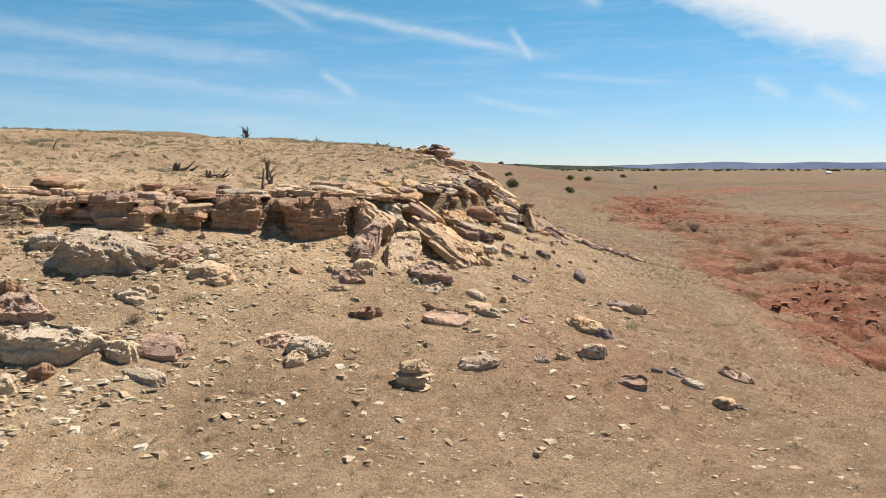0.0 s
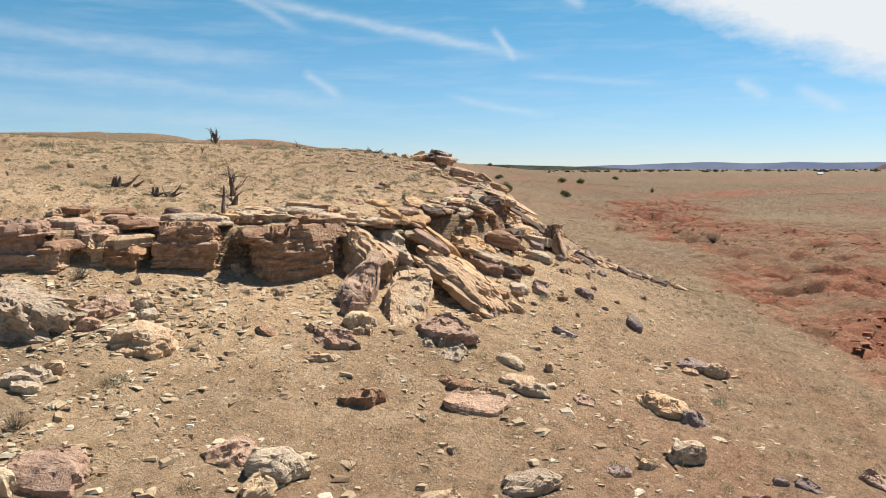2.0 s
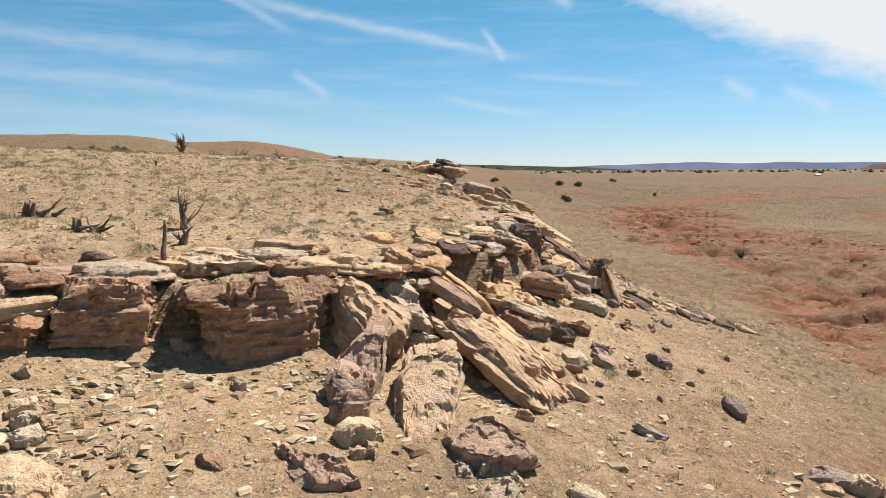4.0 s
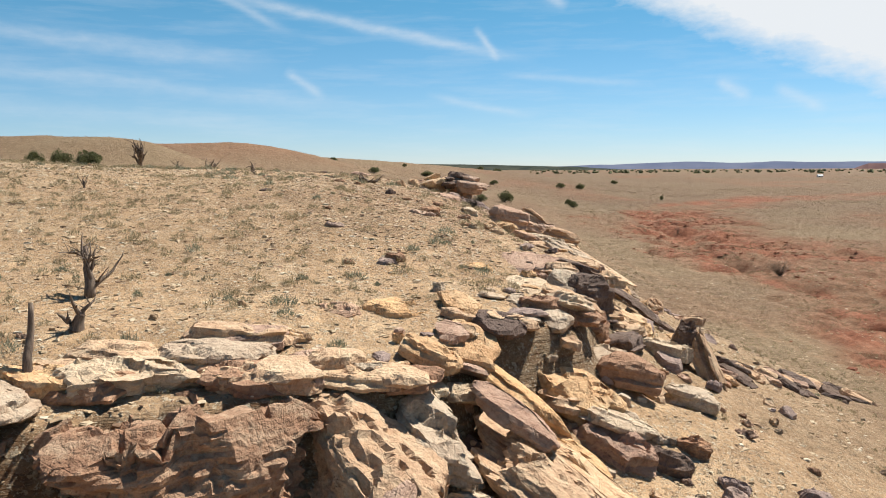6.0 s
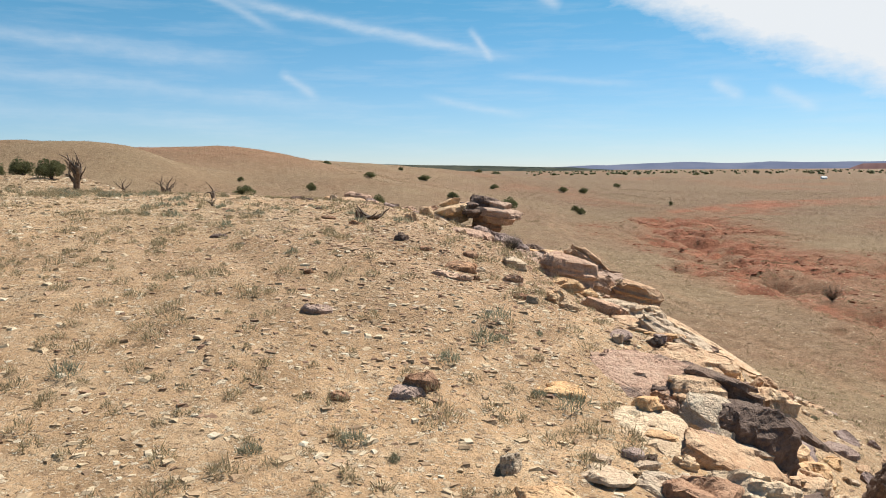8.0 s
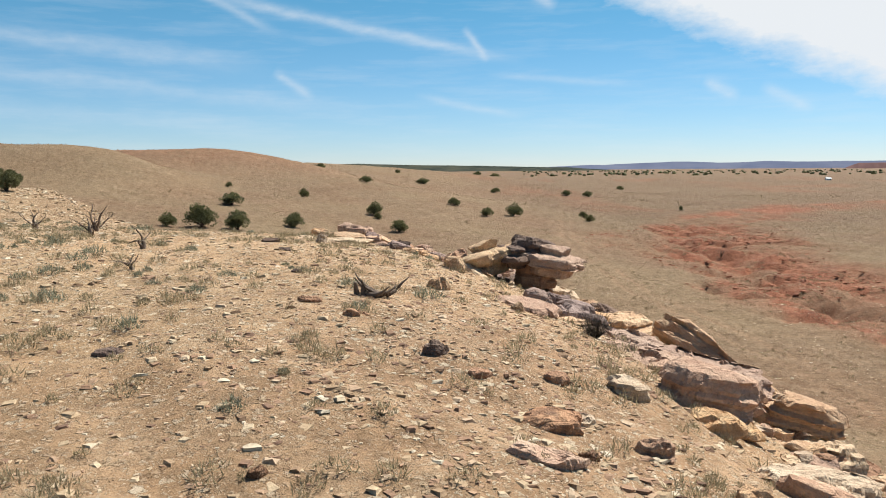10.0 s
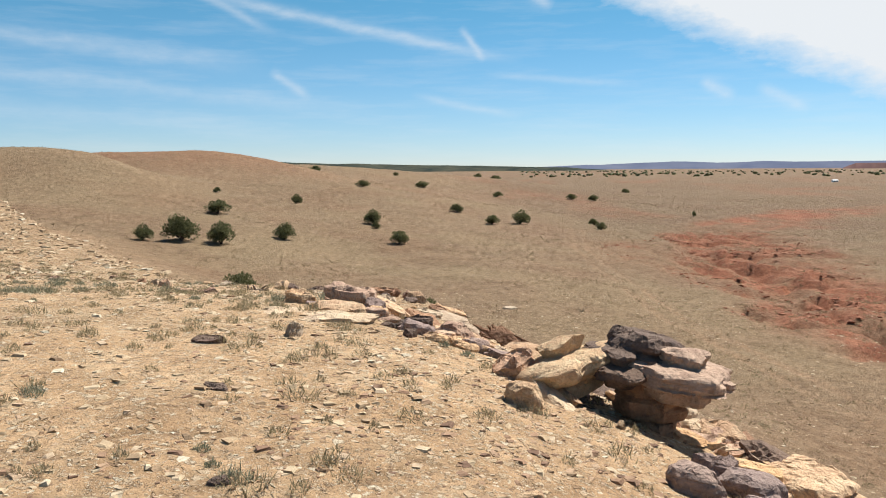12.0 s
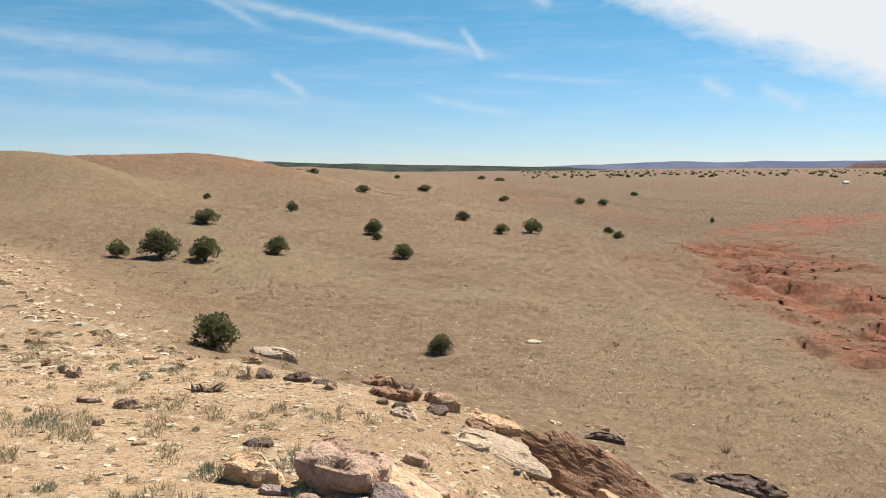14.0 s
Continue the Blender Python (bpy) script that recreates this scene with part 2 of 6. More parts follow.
def mix(nodes, links, fac, a, b, mode="MIX"):
    n = nodes.new("ShaderNodeMix")
    n.data_type, n.blend_type = "RGBA", mode
    for key, v in (("Factor", fac), ("A", a), ("B", b)):
        if isinstance(v, (int, float)):
            n.inputs[key].default_value = v
        elif isinstance(v, tuple):
            n.inputs[key].default_value = (*v, 1)
        else:
            links.new(v, n.inputs[key])
    return n.outputs["Result"]


def maths(nodes, links, op, a, b, clamp=False):
    n = nodes.new("ShaderNodeMath")
    n.operation, n.use_clamp = op, clamp
    for i, v in enumerate((a, b)):
        if isinstance(v, (int, float)):
            n.inputs[i].default_value = v
        else:
            links.new(v, n.inputs[i])
    return n.outputs[0]


def bump(nodes, links, height_out, strength, distance, bsdf, normal=None):
    n = nodes.new("ShaderNodeBump")
    n.inputs["Strength"].default_value, n.inputs["Distance"].default_value = strength, distance
    links.new(height_out, n.inputs["Height"])
    if normal is not None:
        links.new(normal, n.inputs["Normal"])
    if bsdf is not None:
        links.new(n.outputs[0], bsdf.inputs["Normal"])
    return n.outputs[0]


def ground_material():
    m, N, L, b = material("desert_soil")
    pos = N.new("ShaderNodeNewGeometry").outputs["Position"]
    big = tex(N, L, "ShaderNodeTexNoise", 0.09, pos, Detail=6, Roughness=0.6).outputs["Fac"]
    mid = tex(N, L, "ShaderNodeTexNoise", 0.9, pos, Detail=6, Roughness=0.65).outputs["Fac"]
    fine = tex(N, L, "ShaderNodeTexNoise", 9.0, pos, Detail=5, Roughness=0.7).outputs["Fac"]
    att = lambda n: [setattr(a := N.new("ShaderNodeAttribute"), "attribute_name", n), a][1].outputs["Fac"]
    red, pale, grassy, track, ruddy = att("red"), att("pale"), att("grassy"), att("track"), att("ruddy")
    tan = ramp(N, L, mid, [(0.28, (0.092, 0.057, 0.032)), (0.5, (0.172, 0.114, 0.068)), (0.72, (0.252, 0.178, 0.112))])
    tan2 = ramp(N, L, big, [(0.3, (0.190, 0.104, 0.058)), (0.7, (0.200, 0.146, 0.088))])
    soil = mix(N, L, 0.4, tan, tan2)
    palec = ramp(N, L, mid, [(0.28, (0.300, 0.184, 0.096)), (0.52, (0.405, 0.264, 0.148)), (0.78, (0.490, 0.353, 0.217))])
    soil = mix(N, L, pale, soil, palec)
    soil = mix(N, L, maths(N, L, "MULTIPLY", ruddy, 0.8), soil, ramp(N, L, mid, [(0.3, (0.130, 0.070, 0.041)), (0.5, (0.205, 0.117, 0.071)), (0.7, (0.270, 0.170, 0.107))]))
    straw = ramp(N, L, fine, [(0.3, (0.150, 0.104, 0.058)), (0.7, (0.262, 0.192, 0.112))])
    soil = mix(N, L, maths(N, L, "MULTIPLY", grassy, 0.75), soil, straw)
    rough_red = tex(N, L, "ShaderNodeTexNoise", 0.35, pos, Detail=9, Roughness=0.74).outputs["Fac"]
    redc = ramp(N, L, rough_red, [(0.3, (0.115, 0.040, 0.022)), (0.45, (0.195, 0.072, 0.039)), (0.58, (0.258, 0.106, 0.060)), (0.75, (0.300, 0.156, 0.096))])
    soil = mix(N, L, maths(N, L, "MULTIPLY", red, ramp(N, L, tex(N, L, "ShaderNodeTexNoise", 0.22, pos, Detail=8, Roughness=0.72).outputs["Fac"], [(0.36, (0.5, 0.5, 0.5)), (0.5, (1, 1, 1))])), soil, redc)
    soil = mix(N, L, maths(N, L, "MULTIPLY", track, 0.6), soil, (0.269, 0.168, 0.101))
    soil = mix(N, L, maths(N, L, "MULTIPLY", att("scrubby"), ramp(N, L, tex(N, L, "ShaderNodeTexNoise", 0.6, pos, Detail=7, Roughness=0.75).outputs["Fac"], [(0.4, (0.25, 0.25, 0.25)), (0.56, (1, 1, 1))])), soil, (0.095, 0.064, 0.040))
    lie = N.new("ShaderNodeVectorMath")
    lie.operation = "MULTIPLY"
    L.new(pos, lie.inputs[0])
    lie.inputs[1].default_value = (0.5, 0.5, 5.0)
    beds = tex(N, L, "ShaderNodeTexNoise", 1.0, lie.outputs[0], Detail=6, Roughness=0.65).outputs["Fac"]
    bare = att("bare")
    soil = mix(N, L, bare, soil, ramp(N, L, beds, [(0.3, (0.140, 0.076, 0.042)), (0.5, (0.252, 0.162, 0.092)), (0.7, (0.336, 0.246, 0.154))]))
    # pebbles and small chips
    blot = tex(N, L, "ShaderNodeTexNoise", 2.4, pos, Detail=10, Roughness=0.82).outputs["Fac"]
    soil = mix(N, L, 0.85, soil, mix(N, L, 1.0, soil, ramp(N, L, blot, [(0.34, (0.42, 0.40, 0.38)), (0.47, (0.98, 0.98, 0.98)), (0.64, (1.45, 1.44, 1.43))]), "MULTIPLY"))
    jog = N.new("ShaderNodeVectorMath")
    jog.operation = "MULTIPLY_ADD"
    L.new(tex(N, L, "ShaderNodeTexNoise", 7.0, pos, Detail=3, Roughness=0.7).outputs["Color"], jog.inputs[0])
    jog.inputs[1].default_value = (0.28, 0.28, 0.28)
    L.new(pos, jog.inputs[2])
    relief = None
    for size, cover, share in ((5.5, 0.26, 0.85), (11.0, 0.30, 0.95), (24.0, 0.33, 0.9)):
        vor = tex(N, L, "ShaderNodeTexVoronoi", size, jog.outputs[0], Randomness=1.0)
        peb = ramp(N, L, vor.outputs["Distance"], [(cover + 0.02, (1, 1, 1)), (cover + 0.1, (0, 0, 0))])
        chance = ramp(N, L, vor.outputs["Color"], [(0.40, (0, 0, 0)), (0.43, (1, 1, 1))])
        spot = maths(N, L, "MULTIPLY", peb, chance)
        pick = maths(N, L, "MULTIPLY", spot, maths(N, L, "ADD", 0.16, maths(N, L, "MULTIPLY", pale, share - 0.16)))
        pick = maths(N, L, "MULTIPLY", pick, maths(N, L, "SUBTRACT", 1.0, maths(N, L, "MULTIPLY", red, 0.75)))
        stone = ramp(N, L, vor.outputs["Color"], [(0.42, (0.165, 0.098, 0.060)), (0.5, (0.30, 0.205, 0.128)), (0.66, (0.42, 0.315, 0.205)), (0.85, (0.54, 0.46, 0.34))])
        soil = mix(N, L, pick, soil, stone)
        relief = bump(N, L, spot, 0.95, 0.3 / size, None, relief)
    L.new(soil, b.inputs["Base Color"])
    b.inputs["Roughness"].default_value = 0.95
    b.inputs["Specular IOR Level"].default_value = 0.12
    relief = bump(N, L, blot, 0.6, 0.12, None, relief)
    relief = bump(N, L, maths(N, L, "MULTIPLY", beds, bare), 0.9, 0.5, None, relief)
    bump(N, L, fine, 0.55, 0.05, b, relief)
    return m


def rock_material(name, stops, dark, varnish, strata=9.0, lichen=0.0):
    """Weathered layered sandstone: tinted beds, a darker desert varnish in patches, joints, thin leaves and pits."""
    m, N, L, b = material(name)
    tc = N.new("ShaderNodeTexCoord")
    info = N.new("ShaderNodeObjectInfo")
    shift = N.new("ShaderNodeVectorMath")
    shift.operation = "MULTIPLY_ADD"
    comb = N.new("ShaderNodeCombineXYZ")
    for k in range(3):
        L.new(info.outputs["Random"], comb.inputs[k])
    L.new(comb.outputs[0], shift.inputs[0])
    shift.inputs[1].default_value = (37, 23, 51)
    L.new(tc.outputs["Object"], shift.inputs[2])
    vec = shift.outputs[0]
    flat = N.new("ShaderNodeVectorMath")
    flat.operation = "MULTIPLY"
    L.new(vec, flat.inputs[0])
    flat.inputs[1].default_value = (0.9, 0.9, strata)
    beds = tex(N, L, "ShaderNodeTexNoise", 1.0, flat.outputs[0], Detail=8, Roughness=0.7).outputs["Fac"]
    patch = tex(N, L, "ShaderNodeTexNoise", 1.0, vec, Detail=9, Roughness=0.68).outputs["Fac"]
    fine = tex(N, L, "ShaderNodeTexNoise", 13.0, vec, Detail=9, Roughness=0.8).outputs["Fac"]
    blot = tex(N, L, "ShaderNodeTexNoise", 3.6, vec, Detail=8, Roughness=0.75).outputs["Fac"]
    pits = tex(N, L, "ShaderNodeTexNoise", 15.0, vec, Detail=2).outputs["Fac"]
    leaf = tex(N, L, "ShaderNodeTexVoronoi", 1.7, flat.outputs[0])
    crack = tex(N, L, "ShaderNodeTexVoronoi", 1.5, vec)
    crack.feature = "DISTANCE_TO_EDGE"
    col = ramp(N, L, blot, [(0.3, stops[0]), (0.5, stops[1]), (0.7, stops[2])])
    col = mix(N, L, 0.4, col, ramp(N, L, beds, [(0.32, stops[0]), (0.5, stops[1]), (0.66, stops[2])]))
    tint = ramp(N, L, info.outputs["Random"], [(0.0, (0.84, 0.80, 0.78)), (0.5, (1.0, 1.0, 1.0)), (1.0, (1.1, 1.04, 0.95))])
    col = mix(N, L, 1.0, col, tint, "MULTIPLY")
    v = ramp(N, L, patch, [(varnish - 0.04, (1, 1, 1)), (varnish + 0.03, (0, 0, 0))])
    vf = maths(N, L, "MULTIPLY", v, ramp(N, L, fine, [(0.35, (0.3, 0.3, 0.3)), (0.58, (0.9, 0.9, 0.9))]))
    col = mix(N, L, vf, col, dark)
    if lichen:
        lc = ramp(N, L, fine, [(0.54, (0, 0, 0)), (0.6, (1, 1, 1))])
        col = mix(N, L, maths(N, L, "MULTIPLY", lc, lichen), col, (0.17, 0.175, 0.11))
    speck = ramp(N, L, fine, [(0.32, (0.45, 0.41, 0.38)), (0.43, (1.0, 0.99, 0.98)), (0.62, (1.3, 1.29, 1.28))])
    col = mix(N, L, 0.85, col, mix(N, L, 1.0, col, speck, "MULTIPLY"))
    L.new(col, b.inputs["Base Color"])
    b.inputs["Roughness"].default_value = 0.92
    b.inputs["Specular IOR Level"].default_value = 0.18
    rug = tex(N, L, "ShaderNodeTexNoise", 6.0, vec, Detail=6, Roughness=0.62).outputs["Fac"]
    n0 = bump(N, L, rug, 0.9, 0.09, None)
    n1 = bump(N, L, leaf.outputs["Color"], 0.5, 0.014, None, n0)
    n2 = bump(N, L, tex(N, L, "ShaderNodeTexNoise", 24.0, vec, Detail=3, Roughness=0.6).outputs["Fac"], 0.5, 0.018, None, n1)
    n3 = bump(N, L, ramp(N, L, crack.outputs["Distance"], [(0.0, (0, 0, 0)), (0.02, (1, 1, 1))]), 0.4, 0.04, None, n2)
    bump(N, L, ramp(N, L, pits, [(0.3, (0, 0, 0)), (0.45, (1, 1, 1))]), 0.4, 0.025, b, n3)
    return m


def plant_material(name, c0, c1, rough=0.8, scale=3.0):
    m, N, L, b = material(name)
    geo = N.new("ShaderNodeNewGeometry")
    big = tex(N, L, "ShaderNodeTexNoise", scale, geo.outputs["Position"], Detail=3).outputs["Fac"]
    f = maths(N, L, "ADD", maths(N, L, "MULTIPLY", geo.outputs["Random Per Island"], 0.65), maths(N, L, "MULTIPLY", big, 0.4), True)
    col = ramp(N, L, f, [(0.1, c0), (0.9, c1)])
    nap = tex(N, L, "ShaderNodeTexNoise", 45.0, geo.outputs["Position"], Detail=4, Roughness=0.7).outputs["Fac"]
    col = mix(N, L, 1.0, col, ramp(N, L, nap, [(0.36, (0.5, 0.5, 0.5)), (0.62, (1.25, 1.25, 1.25))]), "MULTIPLY")
    L.new(col, b.inputs["Base Color"])
    bump(N, L, nap, 0.8, 0.05, b)
    b.inputs["Roughness"].default_value = rough
    b.inputs["Specular IOR Level"].default_value = 0.2
    thin = N.new("ShaderNodeBsdfTranslucent")
    L.new(b.inputs["Base Color"].links[0].from_socket, thin.inputs["Color"])
    both = N.new("ShaderNodeMixShader")
    both.inputs[0].default_value = 0.4
    L.new(b.outputs[0], both.inputs[1])
    L.new(thin.outputs[0], both.inputs[2])
    L.new(both.outputs[0], N["Material Output"].inputs["Surface"])
    return m


def wood_material(name, c0, c1):
    m, N, L, b = material(name)
    tc = N.new("ShaderNodeTexCoord")
    sc = N.new("ShaderNodeVectorMath")
    sc.operation = "MULTIPLY"
    L.new(tc.outputs["Object"], sc.inputs[0])
    sc.inputs[1].default_value = (14, 14, 2.2)
    f = tex(N, L, "ShaderNodeTexNoise", 1.0, sc.outputs[0], Detail=6, Roughness=0.7).outputs["Fac"]
    L.new(ramp(N, L, f, [(0.3, c0), (0.7, c1)]), b.inputs["Base Color"])
    b.inputs["Roughness"].default_value = 0.85
    bump(N, L, f, 0.8, 0.03, b)
    return m


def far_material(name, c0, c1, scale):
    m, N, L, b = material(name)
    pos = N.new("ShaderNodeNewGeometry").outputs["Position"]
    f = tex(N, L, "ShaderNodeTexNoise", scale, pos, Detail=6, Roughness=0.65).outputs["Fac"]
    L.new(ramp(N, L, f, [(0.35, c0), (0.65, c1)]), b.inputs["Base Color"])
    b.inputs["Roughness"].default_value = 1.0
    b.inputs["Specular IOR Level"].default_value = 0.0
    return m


SOIL = ground_material()
TAN = rock_material("tan_sandstone", ((0.350, 0.205, 0.120), (0.495, 0.335, 0.210), (0.570, 0.465, 0.318)), (0.085, 0.055, 0.044), 0.37)
OCHRE = rock_material("ochre_sandstone", ((0.350, 0.190, 0.090), (0.520, 0.330, 0.178), (0.560, 0.445, 0.285)), (0.100, 0.058, 0.042), 0.38)
PINK = rock_material("pinkish_sandstone", ((0.265, 0.155, 0.108), (0.390, 0.258, 0.185), (0.510, 0.385, 0.285)), (0.072, 0.052, 0.049), 0.40)
PALE = rock_material("pale_sandstone", ((0.320, 0.228, 0.158), (0.455, 0.352, 0.252), (0.525, 0.455, 0.345)), (0.100, 0.073, 0.062), 0.37)
BEDS = rock_material("red_and_tan_beds", ((0.190, 0.092, 0.054), (0.330, 0.195, 0.120), (0.510, 0.385, 0.260)), (0.125, 0.060, 0.038), 0.36, 7.0)
RUST = rock_material("rusty_sandstone", ((0.196, 0.101, 0.060), (0.313, 0.182, 0.113), (0.423, 0.277, 0.178)), (0.087, 0.055, 0.040), 0.38)
SHELF = rock_material("grey_pink_sandstone", ((0.247, 0.160, 0.120), (0.364, 0.255, 0.192), (0.465, 0.350, 0.269)), (0.073, 0.055, 0.047), 0.36)
DARK = rock_material("varnished_sandstone", ((0.084, 0.058, 0.047), (0.131, 0.092, 0.074), (0.213, 0.151, 0.116)), (0.032, 0.027, 0.027), 0.4)
MAUVE = rock_material("mauve_sandstone", ((0.182, 0.131, 0.113), (0.269, 0.200, 0.174), (0.364, 0.281, 0.240)), (0.087, 0.065, 0.058), 0.3)
LICHEN = rock_material("lichened_sandstone", ((0.397, 0.251, 0.146), (0.573, 0.397, 0.243), (0.611, 0.523, 0.350)), (0.074, 0.053, 0.044), 0.36, 4.0, 0.7)
STRAW = plant_material("dry_grass", (0.25, 0.195, 0.11), (0.46, 0.38, 0.235))
SAGE = plant_material("sagebrush_leaves", (0.18, 0.18, 0.115), (0.34, 0.337, 0.235))
BROWN = plant_material("dry_brown_scrub", (0.19, 0.14, 0.082), (0.34, 0.265, 0.16))
JUNIPER = plant_material("juniper_leaves", (0.105, 0.11, 0.05), (0.25, 0.25, 0.125), 0.8, 1.2)
BARK = wood_material("juniper_bark", (0.039, 0.025, 0.017), (0.112, 0.078, 0.053))
DEADWOOD = wood_material("weathered_deadwood", (0.056, 0.035, 0.024), (0.224, 0.160, 0.112))
# the mesa's blue is distance haze, painted into its base colour
MESA = far_material("far_haze_blue_mesa", (0.090, 0.106, 0.162), (0.129, 0.140, 0.190), 0.004)
WOODS = far_material("far_dark_woods", (0.025, 0.034, 0.031), (0.067, 0.067, 0.050), 0.02)
BUTTE = far_material("far_red_butte", (0.123, 0.073, 0.073), (0.168, 0.101, 0.090), 0.01)

# ---- building helpers ----


def mesh_of(name, verts, faces, mat, flat=True):
    me = bpy.data.meshes.new(name)
    if isinstance(faces, np.ndarray):
        v, f = np.asarray(verts, np.float32), np.asarray(faces, np.int32)
        me.vertices.add(len(v))
        me.vertices.foreach_set("co", v.ravel())
        me.loops.add(f.size)
        me.loops.foreach_set("vertex_index", f.ravel())
        me.polygons.add(len(f))
        me.polygons.foreach_set("loop_start", np.arange(0, f.size, f.shape[1], dtype=np.int32))
        me.polygons.foreach_set("use_smooth", np.full(len(f), not flat))
        me.update(calc_edges=True)
    else:
        me.from_pydata(verts, [], faces)
        me.polygons.foreach_set("use_smooth", [not flat] * len(me.polygons))
        me.update()
    me.materials.append(mat)
    return me


def part(name, me, parent, label=""):
    ob = new(name, me)
    ob.parent = parent
    return tagged(ob, label) if label else ob


def grid_faces(nx, ny):
    a = np.arange(nx * ny).reshape(ny, nx)
    return np.stack([a[:-1, :-1], a[:-1, 1:], a[1:, 1:], a[1:, :-1]], -1).reshape(-1, 4)


# ---- ground ----


def spaced(stops):
    """Coordinates whose step changes from stop to stop: (place, step) pairs."""
    out, (at, step) = [], stops[0]
    for (a, sa), (b, sb) in zip(stops[:-1], stops[1:]):
        v = a
        while v < b:
            out.append(v)
            v += sa + (sb - sa) * (v - a) / (b - a)
    return np.array(out + [stops[-1][0]])


GX = spaced([(-4200, 400), (-400, 25), (-110, 3.0), (-34, 0.6), (-22, 0.33), (16, 0.34), (44, 0.7), (130, 4), (500, 30), (4200, 400)])
GY = spaced([(-1500, 300), (-40, 6), (12, 0.6), (18, 0.31), (84, 0.32), (130, 0.7), (260, 2.4), (600, 12), (1500, 100), (4800, 500)])
gx, gy = np.meshgrid(GX, GY)
gx, gy = gx.ravel(), gy.ravel()
gz = height(gx, gy)
ground = tagged(new("ground", mesh_of("ground", np.stack([gx, gy, gz], -1), grid_faces(len(GX), len(GY)), SOIL, False)),
                "tan stony desert soil with red eroded wash", "ground", kind="structure")
d_rim, s_rim, w_rim = near_line(gx, gy, RIM_XY)
on_ridge = np.where(s_rim > 0, -d_rim, d_rim)
patchy = fnoise(gx / 6, gy / 6, 7.7, 4)
steep = np.abs(height(gx, gy + 0.3) - height(gx, gy - 0.3)) / 0.6 + np.abs(height(gx + 0.3, gy) - height(gx - 0.3, gy)) / 0.6
layers = {
    "bare": smooth(0.75, 1.3, steep) * smooth(3.5, 1.5, np.abs(on_ridge)),
    "red": redness(gx, gy) * (1 - 0.9 * smooth(12, 4, on_ridge)),
    "pale": np.clip((smooth(14, -1, on_ridge) + 0.7 * smooth(-2, -12, gx) * (gy < 45) + 0.6 * smooth(48, 36, gy) * smooth(14, 3, gx)) * (0.75 + 0.5 * patchy) * (0.62 + 0.38 * smooth(33, 44, gy)) + 0.3 * smooth(57, 66, gy) * smooth(2, -2, on_ridge), 0, 1) * (1 - 0.5 * smooth(80, 108, gy)),
    "grassy": np.clip(smooth(0.0, 0.7, fnoise(gx / 18, gy / 18, 2.2, 4) + 0.3) * smooth(6, 20, on_ridge) * 0.8
                      + 0.6 * smooth(-3, -14, on_ridge) * smooth(-0.2, 0.5, patchy), 0, 1) * (1 - redness(gx, gy)) * (1 - 0.55 * smooth(140, 185, gy) * smooth(0, -25, gx)) * (1 - 0.4 * smooth(150, 260, gy)),
    "ruddy": np.clip(0.55 * smooth(-8, -38, gx) * np.exp(-((gy - 243) / 22) ** 2) + 0.45 * smooth(-8, 25, gx) * smooth(75, 130, gy) + 0.7 * hump(gx, gy, -2.8, 56.5, 5, 6) + 0.9 * hump(gx, gy, 9, 25, 7, 8) + 0.5 * hump(gx, gy, 2, 24, 12, 5), 0, 1) * np.clip(0.85 + 0.7 * patchy, 0, 1),
    "scrubby": np.clip(0.7 * smooth(95, 210, gy) * smooth(2, 45, gx), 0, 1) * (1 - 0.85 * redness(gx, gy)),
    "track": np.exp(-((near_line(gx, gy, TRACK)[0] - 0.85) / 0.42) ** 2) * (0.55 + 0.45 * patchy) * (gy < 330),
}
for key, values in layers.items():
    ground.data.attributes.new(key, "FLOAT", "POINT").data.foreach_set("value", values.astype(np.float32))

# ---- distance ----


def far_ridge(name, label, mat, az0, az1, dist, profile, thick, seed):
    """A long far ridge: crest heights in metres over the bearing."""
    az = np.radians(np.linspace(az0, az1, 160))
    crest = np.interp(np.degrees(az), *zip(*profile)) + 0.05 * np.interp(np.degrees(az), *zip(*profile)) * fnoise(np.degrees(az) * 0.7, seed, 0, 4)
    rows = []
    for f, k in ((-1.0, 0.0), (-0.45, 0.55), (-0.12, 0.93), (0.0, 1.0), (0.5, 0.97), (1.0, 0.0)):
        d = dist + f * thick + 0.25 * thick * fnoise(np.degrees(az) * 0.9, seed + 3, f, 3) * (abs(f) < 0.9)
        rows.append(np.stack([np.sin(az) * d, np.cos(az) * d, -6 + (crest + 6) * k], -1))
    v = np.concatenate(rows)
    return tagged(new(name, mesh_of(name, v, grid_faces(160, 6), mat, False)), label, "hills", kind="structure")


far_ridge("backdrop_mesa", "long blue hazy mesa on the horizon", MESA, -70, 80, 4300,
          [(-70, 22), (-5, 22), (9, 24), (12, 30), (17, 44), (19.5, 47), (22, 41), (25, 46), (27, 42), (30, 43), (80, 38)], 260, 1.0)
far_ridge("backdrop_woods", "dark wooded ridge far off", WOODS, -75, 16, 2300,
          [(-75, 36), (-20, 40), (-12, 40), (-6, 34), (2, 27), (8, 22), (12, 17), (16, 6)], 300, 5.0)
far_ridge("backdrop_butte", "low flat red butte far off", BUTTE, 28.6, 32.2, 3000,
          [(28.6, 6), (29.2, 20), (29.6, 28), (31.2, 27), (31.7, 20), (32.2, 6)], 80, 9.0)

# ---- rocks ----


